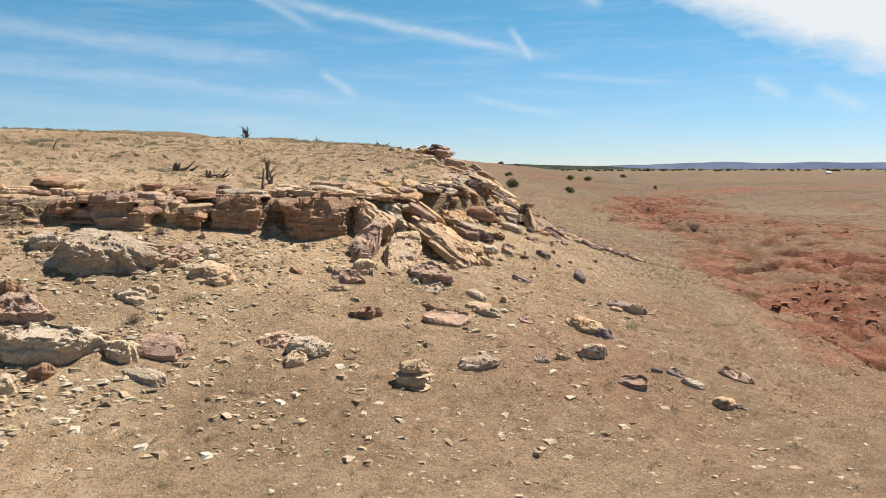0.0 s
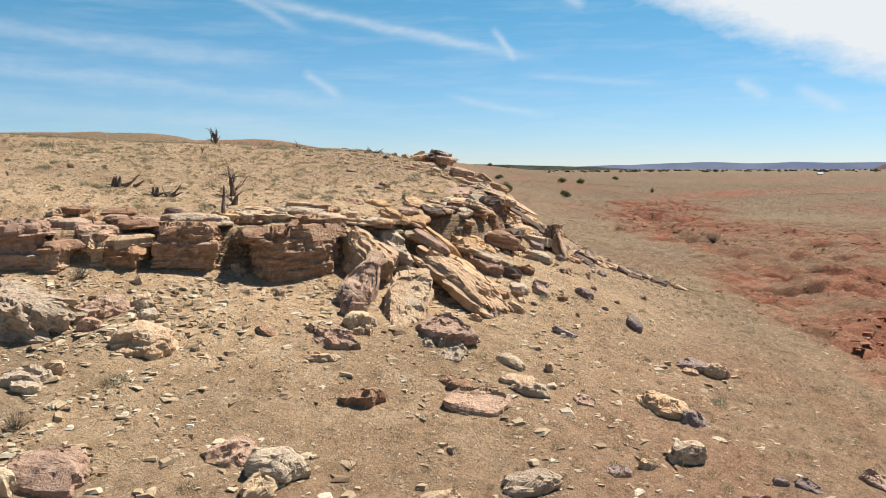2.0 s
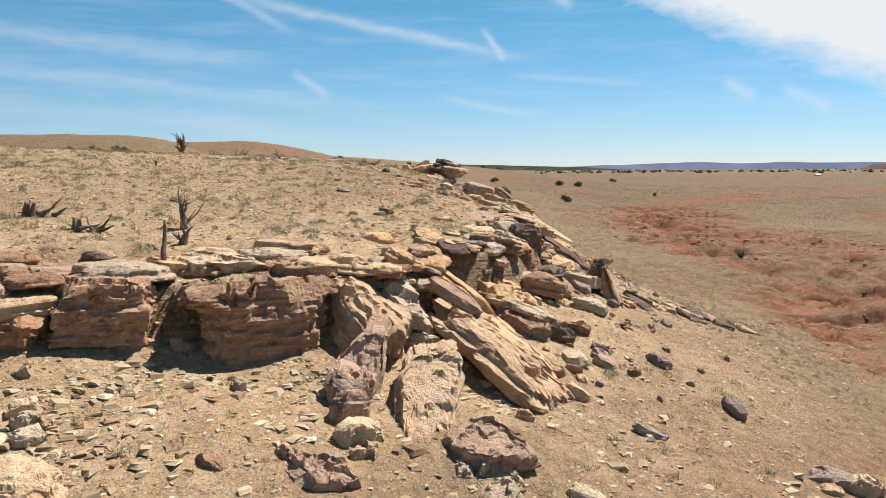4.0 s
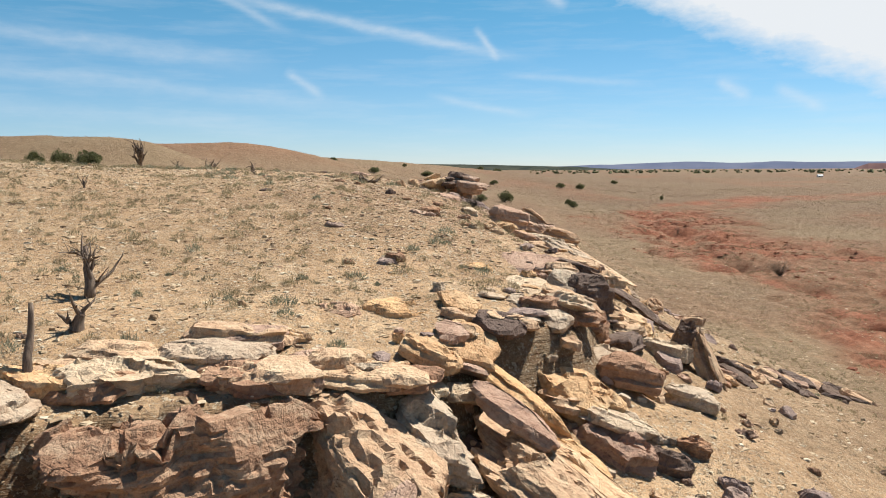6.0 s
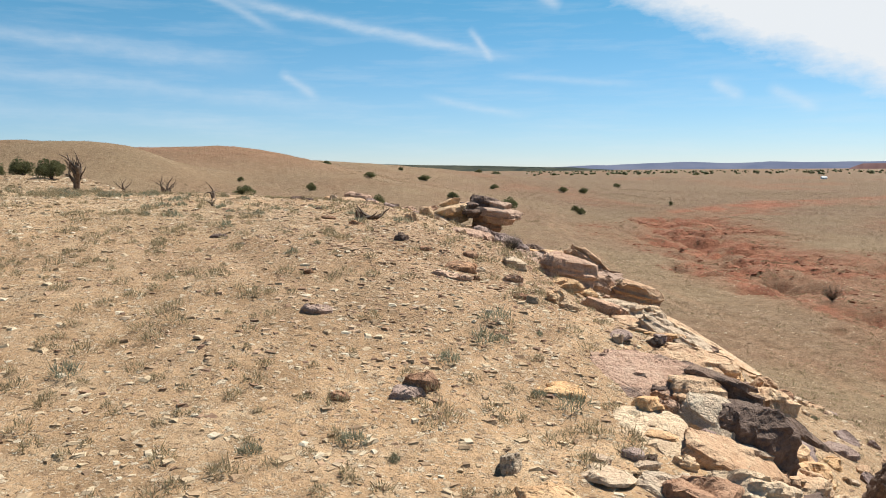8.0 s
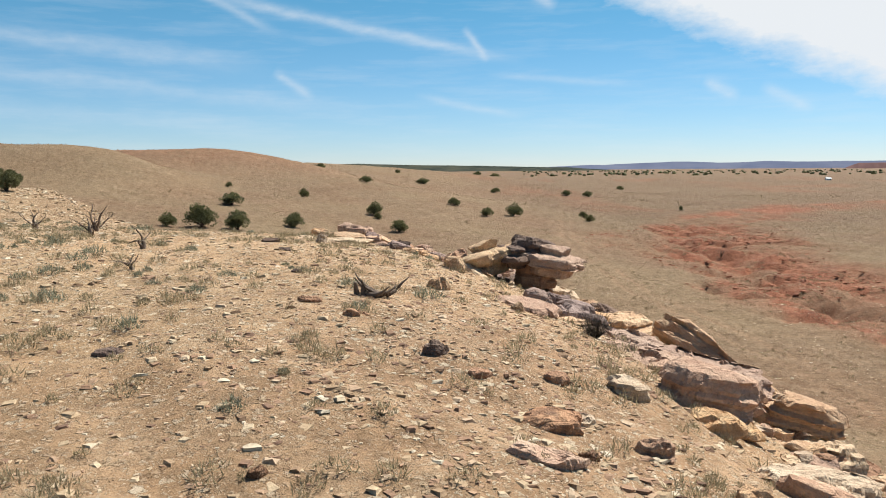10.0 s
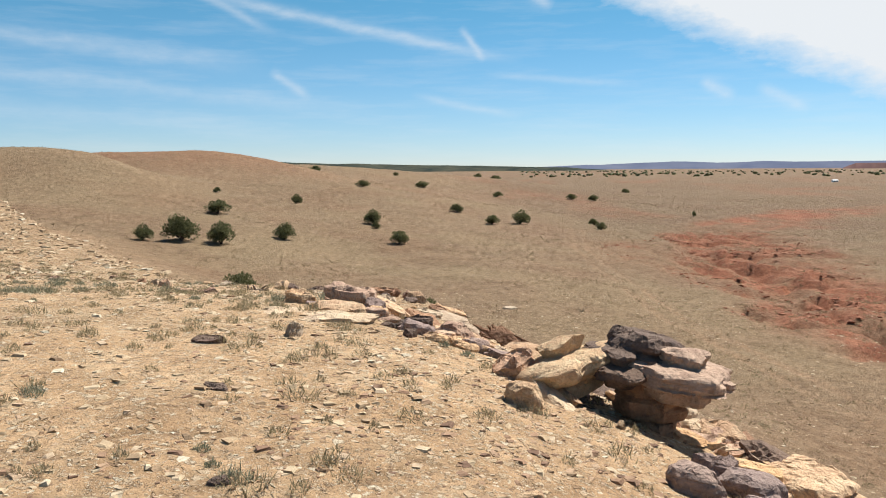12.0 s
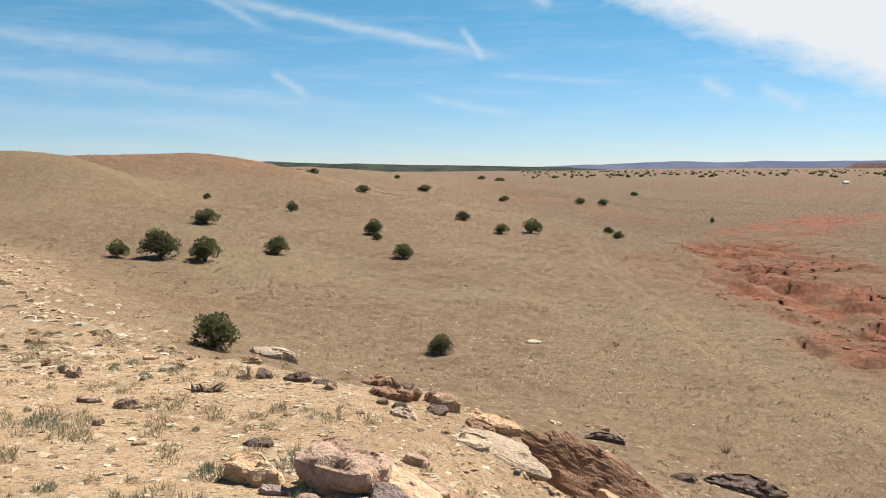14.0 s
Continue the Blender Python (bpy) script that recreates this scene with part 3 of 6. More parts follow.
@functools.lru_cache(maxsize=None)
def box_skin(nx, ny, nz):
    """The skin of a box in grid cells: places from -1 to 1 and faces."""
    i, j, k = np.meshgrid(np.arange(nx + 1), np.arange(ny + 1), np.arange(nz + 1), indexing="ij")
    skin = (i == 0) | (i == nx) | (j == 0) | (j == ny) | (k == 0) | (k == nz)
    ids = np.full(skin.shape, -1)
    ids[skin] = np.arange(skin.sum())
    v = np.stack([2 * i[skin] / nx - 1, 2 * j[skin] / ny - 1, 2 * k[skin] / nz - 1], -1)
    faces = []
    for g, turn in ((ids[:, :, 0], True), (ids[:, :, -1], False), (ids[:, 0, :], False), (ids[:, -1, :], True), (ids[0], True), (ids[-1], False)):
        q = np.stack([g[:-1, :-1], g[1:, :-1], g[1:, 1:], g[:-1, 1:]], -1).reshape(-1, 4)
        faces.append(q[:, ::-1] if turn else q)
    return v, np.concatenate(faces)


def rock_mesh(name, seed, lx, ly, lz, mat, corners=7, layers=4, rough=0.05, inset=0.08, n=44, taper=0.06, box=0.0, dome=0.12, lump=0.0, cuts=None):
    """A broken bedded rock: flat beds of uneven thickness split into thin leaves, straight broken sides, clean fracture faces, flaked top."""
    rng = np.random.RandomState(seed)
    size, tall = max(lx, ly), max(lz, 0.05)
    res = max(0.036, min(0.066 + 0.004 * size, size / 13)) if n > 10 else size / 9
    cells = [int(np.clip(round(d / res), 3, 90)) for d in (lx, ly)] + [int(np.clip(round(lz / (res * 0.8)), 3, 60))]
    skin, faces = box_skin(*cells)
    v = skin.copy()
    rho, th = np.maximum(np.abs(v[:, 0]), np.abs(v[:, 1])), np.arctan2(v[:, 1] * ly, v[:, 0] * lx)
    f = (v[:, 2] + 1) / 2
    # beds
    beds = max(1, layers + rng.randint(0, 2), int(lz / 0.45)) if not lump else max(1, layers)
    zs = np.cumsum(np.exp(rng.normal(0, 0.6, beds)))
    zs = zs / zs[-1]
    bent = 0.06 * vnoise(np.cos(th) * 0.9 + seed, np.sin(th) * 0.9, 1.1) * (0 if lump else 1)
    bed = np.clip(np.searchsorted(zs, np.clip(f + bent, 0, 0.999)), 0, beds - 1)
    # the outline: straight sides, set back bed by bed
    pa = rng.uniform(0, 6.283) + (np.arange(corners) + rng.uniform(-0.36, 0.36, corners)) / corners * 2 * np.pi
    pd = rng.uniform(0.6 + 0.18 * box, 0.95, corners)
    if box > 0.5:
        pa = np.concatenate([pa, rng.uniform(-0.1, 0.1) + np.arange(4) * np.pi / 2])
        pd = np.concatenate([pd + 0.2, rng.uniform(0.74, 0.82, 4)])
    knots = int(8 + 4 * size + 5 * rng.uniform())
    kt = np.sort((np.arange(knots) + rng.uniform(-0.46, 0.46, knots)) / knots * 2 * np.pi)
    kj = 2.4 * rng.uniform(-1, 0.6, knots)
    fan = np.linspace(-np.pi, np.pi, 721)
    back, r = np.zeros(len(pd)), np.ones(len(v))
    for k in range(beds):
        for c in range(len(pd)):
            if k and rng.uniform() < (0.3 if beds < 5 else 0.16):
                back[c] += rng.uniform(0.03, 0.18) * (1 - 0.6 * box)
        dist = np.maximum(pd - back, 0.34) - rng.uniform(0, 1.2 * inset, len(pd)) * (rng.uniform(size=len(pd)) < 0.45)
        if beds > 2 and 0 < k < beds - 1 and rng.uniform() < 0.35:             # a soft bed, worn back
            dist = dist - inset * rng.uniform(0.3, 1.1, len(pd))
        rk = np.min(dist[:, None] / np.maximum(np.cos(kt[None] - pa[:, None]), 0.12), 0)
        rk = np.minimum(rk, 1.25) * (1 + rough * (kj + 1.1 * rng.uniform(-1, 0.6, knots)))
        kx, ky = [np.interp(fan, np.concatenate([kt - 2 * np.pi, kt, kt + 2 * np.pi]), np.tile(w, 3)) for w in (np.cos(kt) * rk, np.sin(kt) * rk)]
        r = np.where(bed == k, np.interp(th, np.arctan2(ky, kx)[20:-20], np.hypot(kx, ky)[20:-20], period=2 * np.pi), r)
    r = r * (1 - dome * (f ** 3 + 0.5 * (1 - f) ** 3) - taper * f)
    # thin leaves with ragged broken edges, and notches
    u, w = np.cos(th) * size * 0.5, np.sin(th) * size * 0.5
    side = smooth(0.7, 1.0, rho)
    for thick, share in ((0.16, 0.6), (0.07, 0.32)):
        leaf = np.floor((f + bent) * tall / min(thick, 0.4 * tall) + seed * 0.37)
        edge = vnoise(u * 1.2 / (thick * 7) + seed, w * 1.2 / (thick * 7), leaf * 5.3) + 0.5 * vnoise(u * 5.5, w * 5.5 + seed, leaf * 3.1)
        r = r * (1 - side * share * (inset * 0.6 + rough * 0.5) * (smooth(-0.05, 0.12, edge) + 0.5 * smooth(0.5, 0.6, edge)) * (0.4 if lump else 1))
    r = r * (1 - 0.1 * side * smooth(0.38, 0.45, vnoise(u * 2.4 + 9, w * 2.4 + seed, bed * 2.2)))
    if lump:
        r = r * (1 - (1 - (1 - np.abs(2 * f * 0.94 - 0.9) ** lump) ** (1 / lump)) * smooth(0.3, 1, rho))
    v[:, 0], v[:, 1] = np.cos(th) * rho * r, np.sin(th) * rho * r
    # tops flaked off in flat steps
    x, y = v[:, 0] * lx / 2, v[:, 1] * ly / 2
    top = smooth(0.45, 0.95, skin[:, 2])
    for scale, level, depth in ((0.9 / size + 0.3, 0.1, 0.2), (2.0 / size + 0.6, 0.2, 0.13), (3.5 / size + 1.6, 0.05, 0.06)):
        flake = vnoise(x * scale + seed * 1.7, y * scale - seed, 8.8 + 3 * level) + 0.45 * vnoise(x * scale * 3.5, y * scale * 3.5, seed) + 0.25 * vnoise(x * 8, y * 8, seed)
        v[:, 2] -= 2 * min(depth, (0.06 + 0.03 * size) / tall) * smooth(level, level + 0.06, flake) * top * (0.35 if lump else 1.0)
    if lump:
        v[:, 2] *= 1 - 0.55 * smooth(0.35, 1.0, rho) ** 2
    # clean fracture faces
    for k in range(cuts if cuts is not None else int(4 + 4 * rng.uniform() + 2 * (size > 1.5))):
        a = rng.uniform(0, 6.283)
        nz = rng.uniform(-0.4, 0.3) if k % 3 == 0 else rng.uniform(0.3, 1.5)
        way = np.array([math.cos(a), math.sin(a), nz]) / math.sqrt(1 + nz * nz)
        reach = v @ way
        v -= 0.9 * np.maximum(reach - reach.max() * rng.uniform(0.78, 0.94), 0)[:, None] * way
    lo, hi = v.min(0), v.max(0)
    v[:, :2] = (v[:, :2] - (lo[:2] + hi[:2]) / 2) * np.array([lx, ly]) / (hi[:2] - lo[:2])
    v[:, 2] = (v[:, 2] - lo[2]) * lz / (hi[2] - lo[2])
    # all of it is rough
    v[:, 2] += min(0.1 * lz, 0.06) * vnoise(v[:, 0] / size * 1.8 + seed, v[:, 1] / size * 1.8, 0.3)
    amp = 0.5 * rough * min(size, 0.6 + 0.2 * size)
    for step, share in ((0.5, 0.55), (0.19, 0.5), (0.1, 0.45)):
        q = v / (step * min(1.0, 0.35 + 0.4 * size)) + seed * 3.1
        for c, off in enumerate((0.0, 31.0, 67.0)):
            v[:, c] += share * amp * (0.7 if c == 2 else 1) * (1 - 2 * np.abs(vnoise(q[:, 0] + off, q[:, 1], q[:, 2] * 1.8)))
    return mesh_of(name, v, faces, mat)


def rock(x, y, lx, ly, lz, rz=0, rx=0, ry=0, mat=None, seed=0, name="flat_rock", label="", z=None, sink=0.25, group="fallen sandstone rocks", **kw):
    """One rock, bedded into the ground: its base sinks by that share of its height."""
    if "boulder" in name:
        kw = {"dome": 0.32, **kw}
    me = rock_mesh(name, seed, lx, ly, lz, mat or TAN, **kw)
    base = h_at(x, y) if z is None else z
    ob = new(name, me)
    ob.matrix_world = pose(x, y, base - (sink * lz if z is None else 0), rx, ry, rz)
    return tagged(ob, label or "tan layered sandstone slab on the stony slope", "rock", group)



def plank(p0, p1, width, thick, roll, mat, seed, label, name="flat_rock", group="tilted rim slabs", **kw):
    """A slab whose long axis runs from p0 to p1; roll turns it about that axis."""
    a, b = Vector(p0), Vector(p1)
    along = (b - a).normalized()
    side = Vector((0, 0, 1)).cross(along).normalized()
    up = along.cross(side)
    m = Matrix((along, side, up)).transposed().to_4x4()
    m.translation = (a + b) / 2
    kw = {"layers": 3, "corners": 6, "rough": 0.035, "inset": 0.09, **kw}
    ob = new(name, rock_mesh(name, seed, (b - a).length * 1.04, width, thick, mat, **kw))
    ob.matrix_world = m @ pose(0, 0, 0, roll, 0, 0) @ pose(0, 0, -thick / 2)
    return tagged(ob, label, "rock", group)


LEDGE = "rim ledge rocks"
BLK = dict(name="sandstone_block", group=LEDGE, sink=0)
# the great block of the rim, its cap slabs and its neighbours
rock(-6.4, 39.5, 4.1, 2.9, 2.7, 29, 0, 0, BEDS, 1, label="great square red and tan bedded rim block", z=5.15, layers=2, corners=5, rough=0.035, inset=0.11, n=200, box=1, dome=0.03, taper=0.02, **BLK)
rock(-9.85, 38.6, 2.9, 2.6, 2.3, 8, 0, 0, BEDS, 3, label="tall bedded rim block beside a dark cleft", z=5.5, layers=2, corners=5, rough=0.045, inset=0.12, n=120, box=0.9, dome=0.04, taper=0.02, **BLK)
rock(-9.6, 39.3, 2.6, 2.2, 0.4, -8, 0, 2, PALE, 4, label="pale cap slab on the rim block", z=7.65, layers=2, corners=6, n=48, **BLK)
front_rng = np.random.RandomState(17)
for k in range(13):                                     # the ledge goes on to the west in broken blocks
    x = -11.6 - 1.2 * k + front_rng.uniform(-0.3, 0.3)
    y = float(np.interp(x, (-40, -28, -15, -8), (33.5, 34.3, 36.3, 38.0))) + 0.75 + front_rng.uniform(-0.35, 0.35)
    w, tall = front_rng.uniform(1.6, 2.6), front_rng.uniform(0.9, 1.5)
    foot = 5.95 + front_rng.uniform(-0.15, 0.3)
    rock(x, y, w, front_rng.uniform(1.6, 2.2), tall, front_rng.uniform(-18, 18), 0, 0, (RUST, TAN, TAN, PINK)[k % 4], 300 + k,
         label="bedded rim block with a broken face", z=foot, layers=2, corners=6, rough=0.05, inset=0.2, box=0.7, n=60, dome=0.05, **BLK)
    rock(x + front_rng.uniform(-0.4, 0.4), y + 0.1, w * 1.15, front_rng.uniform(1.5, 2.1), front_rng.uniform(0.35, 0.6), front_rng.uniform(-25, 25), 2, front_rng.uniform(-4, 4),
         (TAN, PINK, RUST, PINK)[(k + k // 4) % 4], 320 + k, label="cap slab jutting over the rim block", z=foot + tall - 0.12, layers=2, rough=0.045, box=0.4, n=48, **BLK)
for k, (x, y, lx, ly, lz, rz, z, mat, said) in enumerate((
        (-7.3, 40.4, 2.6, 1.5, 0.42, 12, 7.82, PALE, "pale"), (-5.3, 40.9, 2.6, 1.6, 0.4, 20, 7.7, TAN, "tan"), (-6.2, 41.5, 2.4, 1.3, 0.34, 10, 7.95, PALE, "pale"),
        (-4.5, 41.9, 1.9, 1.2, 0.36, 24, 7.6, PINK, "pinkish"), (-8.6, 40.2, 1.7, 1.1, 0.4, -12, 7.75, OCHRE, "ochre"), (-3.9, 41.3, 1.3, 0.9, 0.3, 30, 7.25, TAN, "tan"),
        (-5.7, 42.3, 1.8, 0.9, 0.26, 8, 8.15, TAN, "tan"), (-7.9, 41.3, 1.9, 1.0, 0.3, -6, 8.0, TAN, "tan"))):
    rock(x, y, lx, ly, lz, rz, 3, 4, mat, 30 + k, "cap_rock", label=said + " cap slab lying on the great rim block", z=z - 0.1, layers=2, corners=6, rough=0.055, inset=0.1, n=70, group=LEDGE)
# thin broken slabs that lie back from the edge, one over another
caps = np.random.RandomState(41)
for k in range(58):
    x = -24.5 + 21.5 * (k + caps.uniform()) / 58
    y = float(np.interp(x, (-25, -15, -8, -3.4), (34.8, 36.6, 38.4, 40.6))) + 1.1 + caps.uniform(-0.5, 2.2)
    lx = 0.8 + 1.3 * caps.uniform() ** 1.4
    rock(x, y, lx, lx * caps.uniform(0.5, 0.8), 0.16 + 0.22 * caps.uniform(), caps.uniform(-25, 50), caps.uniform(0, 9), caps.uniform(-6, 8),
         (TAN, PINK, TAN, PINK, OCHRE, RUST)[caps.randint(6)], 700 + k, "cap_rock", label="thin broken cap slab along the rim", sink=0.12, layers=2, n=40, group=LEDGE)

TILT = dict(group="tilted rim slabs")
plank((-4.35, 41.2, 7.0), (-2.75, 38.8, 5.6), 2.0, 1.5, -14, TAN, 50, "thick tan slab sliding off the rim", n=90, layers=4, corners=5, box=0.5)
plank((-3.2, 42.0, 7.25), (-1.95, 39.9, 6.35), 1.25, 0.7, -12, PALE, 51, "pale slab leaning on its neighbour")
plank((-4.0, 42.2, 7.2), (-3.3, 40.9, 6.7), 0.7, 0.35, -30, TAN, 52, "small tan slab set on edge")
plank((-1.95, 41.9, 6.95), (1.45, 38.65, 4.45), 2.3, 0.75, -10, TAN, 53, "great tan slab sliding down the slope", n=120, layers=4, corners=5, inset=0.06)
plank((-0.6, 41.6, 6.35), (1.7, 39.9, 4.9), 1.0, 0.35, -4, TAN, 54, "long tan slab lying along the great slab")
plank((-1.75, 42.1, 7.25), (-0.35, 40.9, 6.45), 0.95, 0.25, -4, PINK, 55, "thin pinkish slab on the great slab")
plank((-1.95, 43.7, 7.65), (0.1, 42.2, 6.2), 0.85, 0.34, -6, OCHRE, 56, "ochre slab tilted off the rim")
plank((-0.7, 42.7, 6.4), (0.9, 41.3, 5.4), 0.6, 0.3, 4, OCHRE, 57, "narrow ochre slab below the rim")
plank((-4.05, 36.6, 4.6), (-2.95, 38.9, 6.75), 1.35, 0.85, 32, PINK, 58, "brown slab standing against the rim", layers=3, n=80)
plank((-2.2, 35.6, 4.2), (-1.55, 38.9, 6.2), 1.65, 0.6, 14, TAN, 59, "broad pale slab standing against the rim", layers=2, n=80)
rock(-3.75, 36.3, 0.95, 0.8, 0.85, 20, 0, 8, PINK, 46, "sandstone_boulder", "grey-pink boulder at the foot of the standing slabs", layers=2, **TILT)
rock(-0.6, 35.6, 2.3, 1.8, 0.55, -14, 14, 4, PINK, 47, label="broad pinkish slab lying below the rim", sink=0.3, layers=2, **TILT)
rock(-2.55, 43.9, 1.2, 0.9, 0.95, 25, 0, 12, DARK, 60, "sandstone_boulder", "dark varnished boulder among the rim slabs", z=6.9, layers=3, **TILT)
rock(-2.3, 42.7, 1.2, 0.9, 0.7, -10, 0, 12, RUST, 61, "sandstone_boulder", "rusty boulder among the rim slabs", z=6.5, layers=3, **TILT)
rock(-3.4, 44.9, 1.7, 1.2, 0.75, 10, 0, 5, OCHRE, 62, "sandstone_block", "ochre overhanging block at the rim", z=7.65, layers=3, **TILT)
rock(-4.5, 44.3, 1.3, 0.9, 0.6, -14, 0, 0, PINK, 63, "sandstone_block", "pinkish block at the rim", z=7.8, layers=3, **TILT)
rock(0.7, 44.4, 2.4, 1.9, 0.55, -25, 8, 22, OCHRE, 64, label="ochre slab dipping with the slope", z=6.2, **TILT)
rock(1.15, 43.1, 1.9, 1.3, 0.5, -30, 8, 22, PINK, 65, label="pinkish slab dipping with the slope", z=5.5, **TILT)
rock(2.1, 45.6, 1.6, 1.1, 0.7, -10, 0, 12, RUST, 66, "sandstone_boulder", "rusty layered boulder below the rim", z=6.2, layers=4, **TILT)
rock(2.15, 43.0, 1.1, 0.75, 0.6, -16, 0, 14, DARK, 67, "sandstone_boulder", "black varnished boulder below the rim", z=5.1, layers=2, **TILT)
rock(-0.2, 48.2, 1.8, 1.7, 0.4, -14, 12, 4, PALE, 68, "bedrock_patch", label="broad pale bare shelf at the rim", z=7.82, layers=2, rough=0.035, inset=0.05, dome=0.02, box=0.6, n=60, **TILT)
rock(0.6, 50.2, 2.3, 1.9, 0.4, -10, 12, 6, PINK, 69, "bedrock_patch", label="broad pinkish bare shelf at the rim", z=8.2, layers=2, rough=0.035, inset=0.05, dome=0.02, box=0.6, n=60, **TILT)
rock(1.75, 48.7, 1.35, 1.25, 1.05, 20, 0, 0, DARK, 70, "sandstone_boulder", "dark bulging boulder at the rim", z=7.35, layers=3, rough=0.09, **TILT)
rock(1.9, 48.2, 1.0, 0.9, 0.9, 0, 0, 0, RUST, 71, "sandstone_boulder", "rusty foot boulder under the rim", z=6.6, layers=4, **TILT)
plank((1.3, 50.2, 8.6), (2.4, 49.5, 8.15), 0.8, 0.34, -8, DARK, 72, "dark blue-grey varnished slab at the rim", name="flat_rock")
plank((2.4, 51.5, 8.1), (3.7, 50.9, 7.3), 0.8, 0.16, -6, DARK, 73, "thin dark slab dipping off the rim")
rock(2.7, 55.0, 2.2, 1.4, 0.4, -10, 4, 12, PINK, 74, label="layered pinkish slab on the rim", z=7.75, **TILT)
plank((2.9, 56.8, 8.35), (4.9, 55.3, 7.15), 1.2, 0.18, -10, TAN, 75, "thin tan slab jutting off the rim")
plank((2.6, 53.6, 8.0), (5.0, 52.8, 6.5), 1.1, 0.2, -6, DARK, 76, "thin dark slab jutting off the rim")
plank((4.3, 54.6, 6.9), (6.5, 54.6, 5.3), 1.0, 0.22, 8, DARK, 77, "dark slab lying down the slope")
plank((5.75, 48.6, 4.5), (5.2, 50.1, 6.75), 0.95, 0.5, 30, TAN, 78, "upright striped tan fin on the slope", layers=5, inset=0.2)
rock(4.75, 50.1, 0.8, 0.8, 1.5, 20, 10, 6, DARK, 79, "sandstone_boulder", "dark jagged boulder beside the fin", layers=4, rough=0.1, **TILT)
rock(5.3, 50.3, 0.7, 0.5, 0.3, 0, 0, 0, TAN, 80, label="small cap slab on the fin", z=6.65, layers=2, **TILT)
rng = np.random.RandomState(11)
for k in range(26):                                     # broken slabs strung out down the eastern slope
    f = k / 25
    x, y = 6.4 + 7.2 * f + rng.uniform(-0.5, 0.5), 51.2 + 5.4 * f + rng.uniform(-1.0, 0.9)
    lx = rng.uniform(0.6, 1.7)
    rock(x, y, lx, lx * rng.uniform(0.4, 0.6), lx * rng.uniform(0.14, 0.24), rng.uniform(-60, 0), rng.uniform(-6, 10), rng.uniform(10, 30),
         (TAN, DARK, PINK, DARK)[k % 4], 100 + k, "strewn_rock", label="broken slab strung down the eastern slope", group="broken slabs of the eastern slope", layers=2, n=30)
# broken slabs and blocks heaped all along the eastern rim
heap = np.random.RandomState(29)
east = RIM_XY[4:14]
for k in range(190):
    w = 0.15 + 7.7 * (k + heap.uniform()) / 190
    i0 = int(w)
    (ax, ay), (bx, by) = east[i0], east[i0 + 1]
    x, y = ax + (bx - ax) * (w - i0), ay + (by - ay) * (w - i0)
    off = heap.normal() * 1.1 + 0.3
    dx, dy = bx - ax, by - ay
    ln = math.hypot(dx, dy)
    x, y = x + dy / ln * off, y - dx / ln * off
    lx = 0.5 + 1.5 * heap.uniform() ** 1.6
    mat = (TAN, PALE, TAN, PINK, OCHRE, RUST, TAN, DARK, PALE)[heap.randint(9)]
    rock(x, y, lx, lx * heap.uniform(0.6, 0.95), min(0.45, lx * heap.uniform(0.12, 0.36)), heap.uniform(-90, 90), heap.uniform(-8, 12), heap.uniform(2, 28), mat, 500 + k, "broken_rock",
         label="broken sandstone slab on the eastern rim", group="broken slabs of the eastern rim", sink=0.1, layers=3, n=36)
# small flat plates lying among them on the top
for k in range(110):
    w = 0.4 + 7.2 * (k + heap.uniform()) / 110
    i0 = int(w)
    (ax, ay), (bx, by) = east[i0], east[i0 + 1]
    off = -0.2 - 1.6 * heap.uniform() ** 1.3
    ln = math.hypot(bx - ax, by - ay)
    x, y = ax + (bx - ax) * (w - i0) + (by - ay) / ln * off, ay + (by - ay) * (w - i0) - (bx - ax) / ln * off
    lx = 0.3 + 0.8 * heap.uniform() ** 2
    rock(x, y, lx, lx * heap.uniform(0.55, 0.95), 0.06 + 0.14 * heap.uniform(), heap.uniform(-90, 90), heap.uniform(-6, 8), heap.uniform(0, 16), (TAN, PALE, PINK, TAN, OCHRE, MAUVE)[heap.randint(6)], 1000 + k, "rock_plate",
         label="thin flat sandstone plate on the ridge edge", group="plates of the ridge edge", sink=0.05, layers=1, n=10, rough=0.08)
# small slabs that slid down the slope below the eastern rim
slid = np.random.RandomState(83)
for k in range(120):
    w = 0.3 + 7.2 * (k + slid.uniform()) / 120
    i0 = int(w)
    (ax, ay), (bx, by) = east[i0], east[i0 + 1]
    off = 1.2 + 6.0 * slid.uniform() ** 1.6
    ln = math.hypot(bx - ax, by - ay)
    x, y = ax + (bx - ax) * (w - i0) + (by - ay) / ln * off, ay + (by - ay) * (w - i0) - (bx - ax) / ln * off
    lx = 0.25 + 0.75 * slid.uniform() ** 2
    rock(x, y, lx, lx * slid.uniform(0.45, 0.9), 0.08 + lx * slid.uniform(0.1, 0.3), slid.uniform(-90, 40), slid.uniform(-6, 10), slid.uniform(8, 34), (MAUVE, PINK, TAN, MAUVE, PALE, RUST)[slid.randint(6)], 1200 + k, "slid_rock",
         label="small slab slid down below the eastern rim", group="slabs slid below the eastern rim", sink=0.25, layers=1, n=10, rough=0.07)
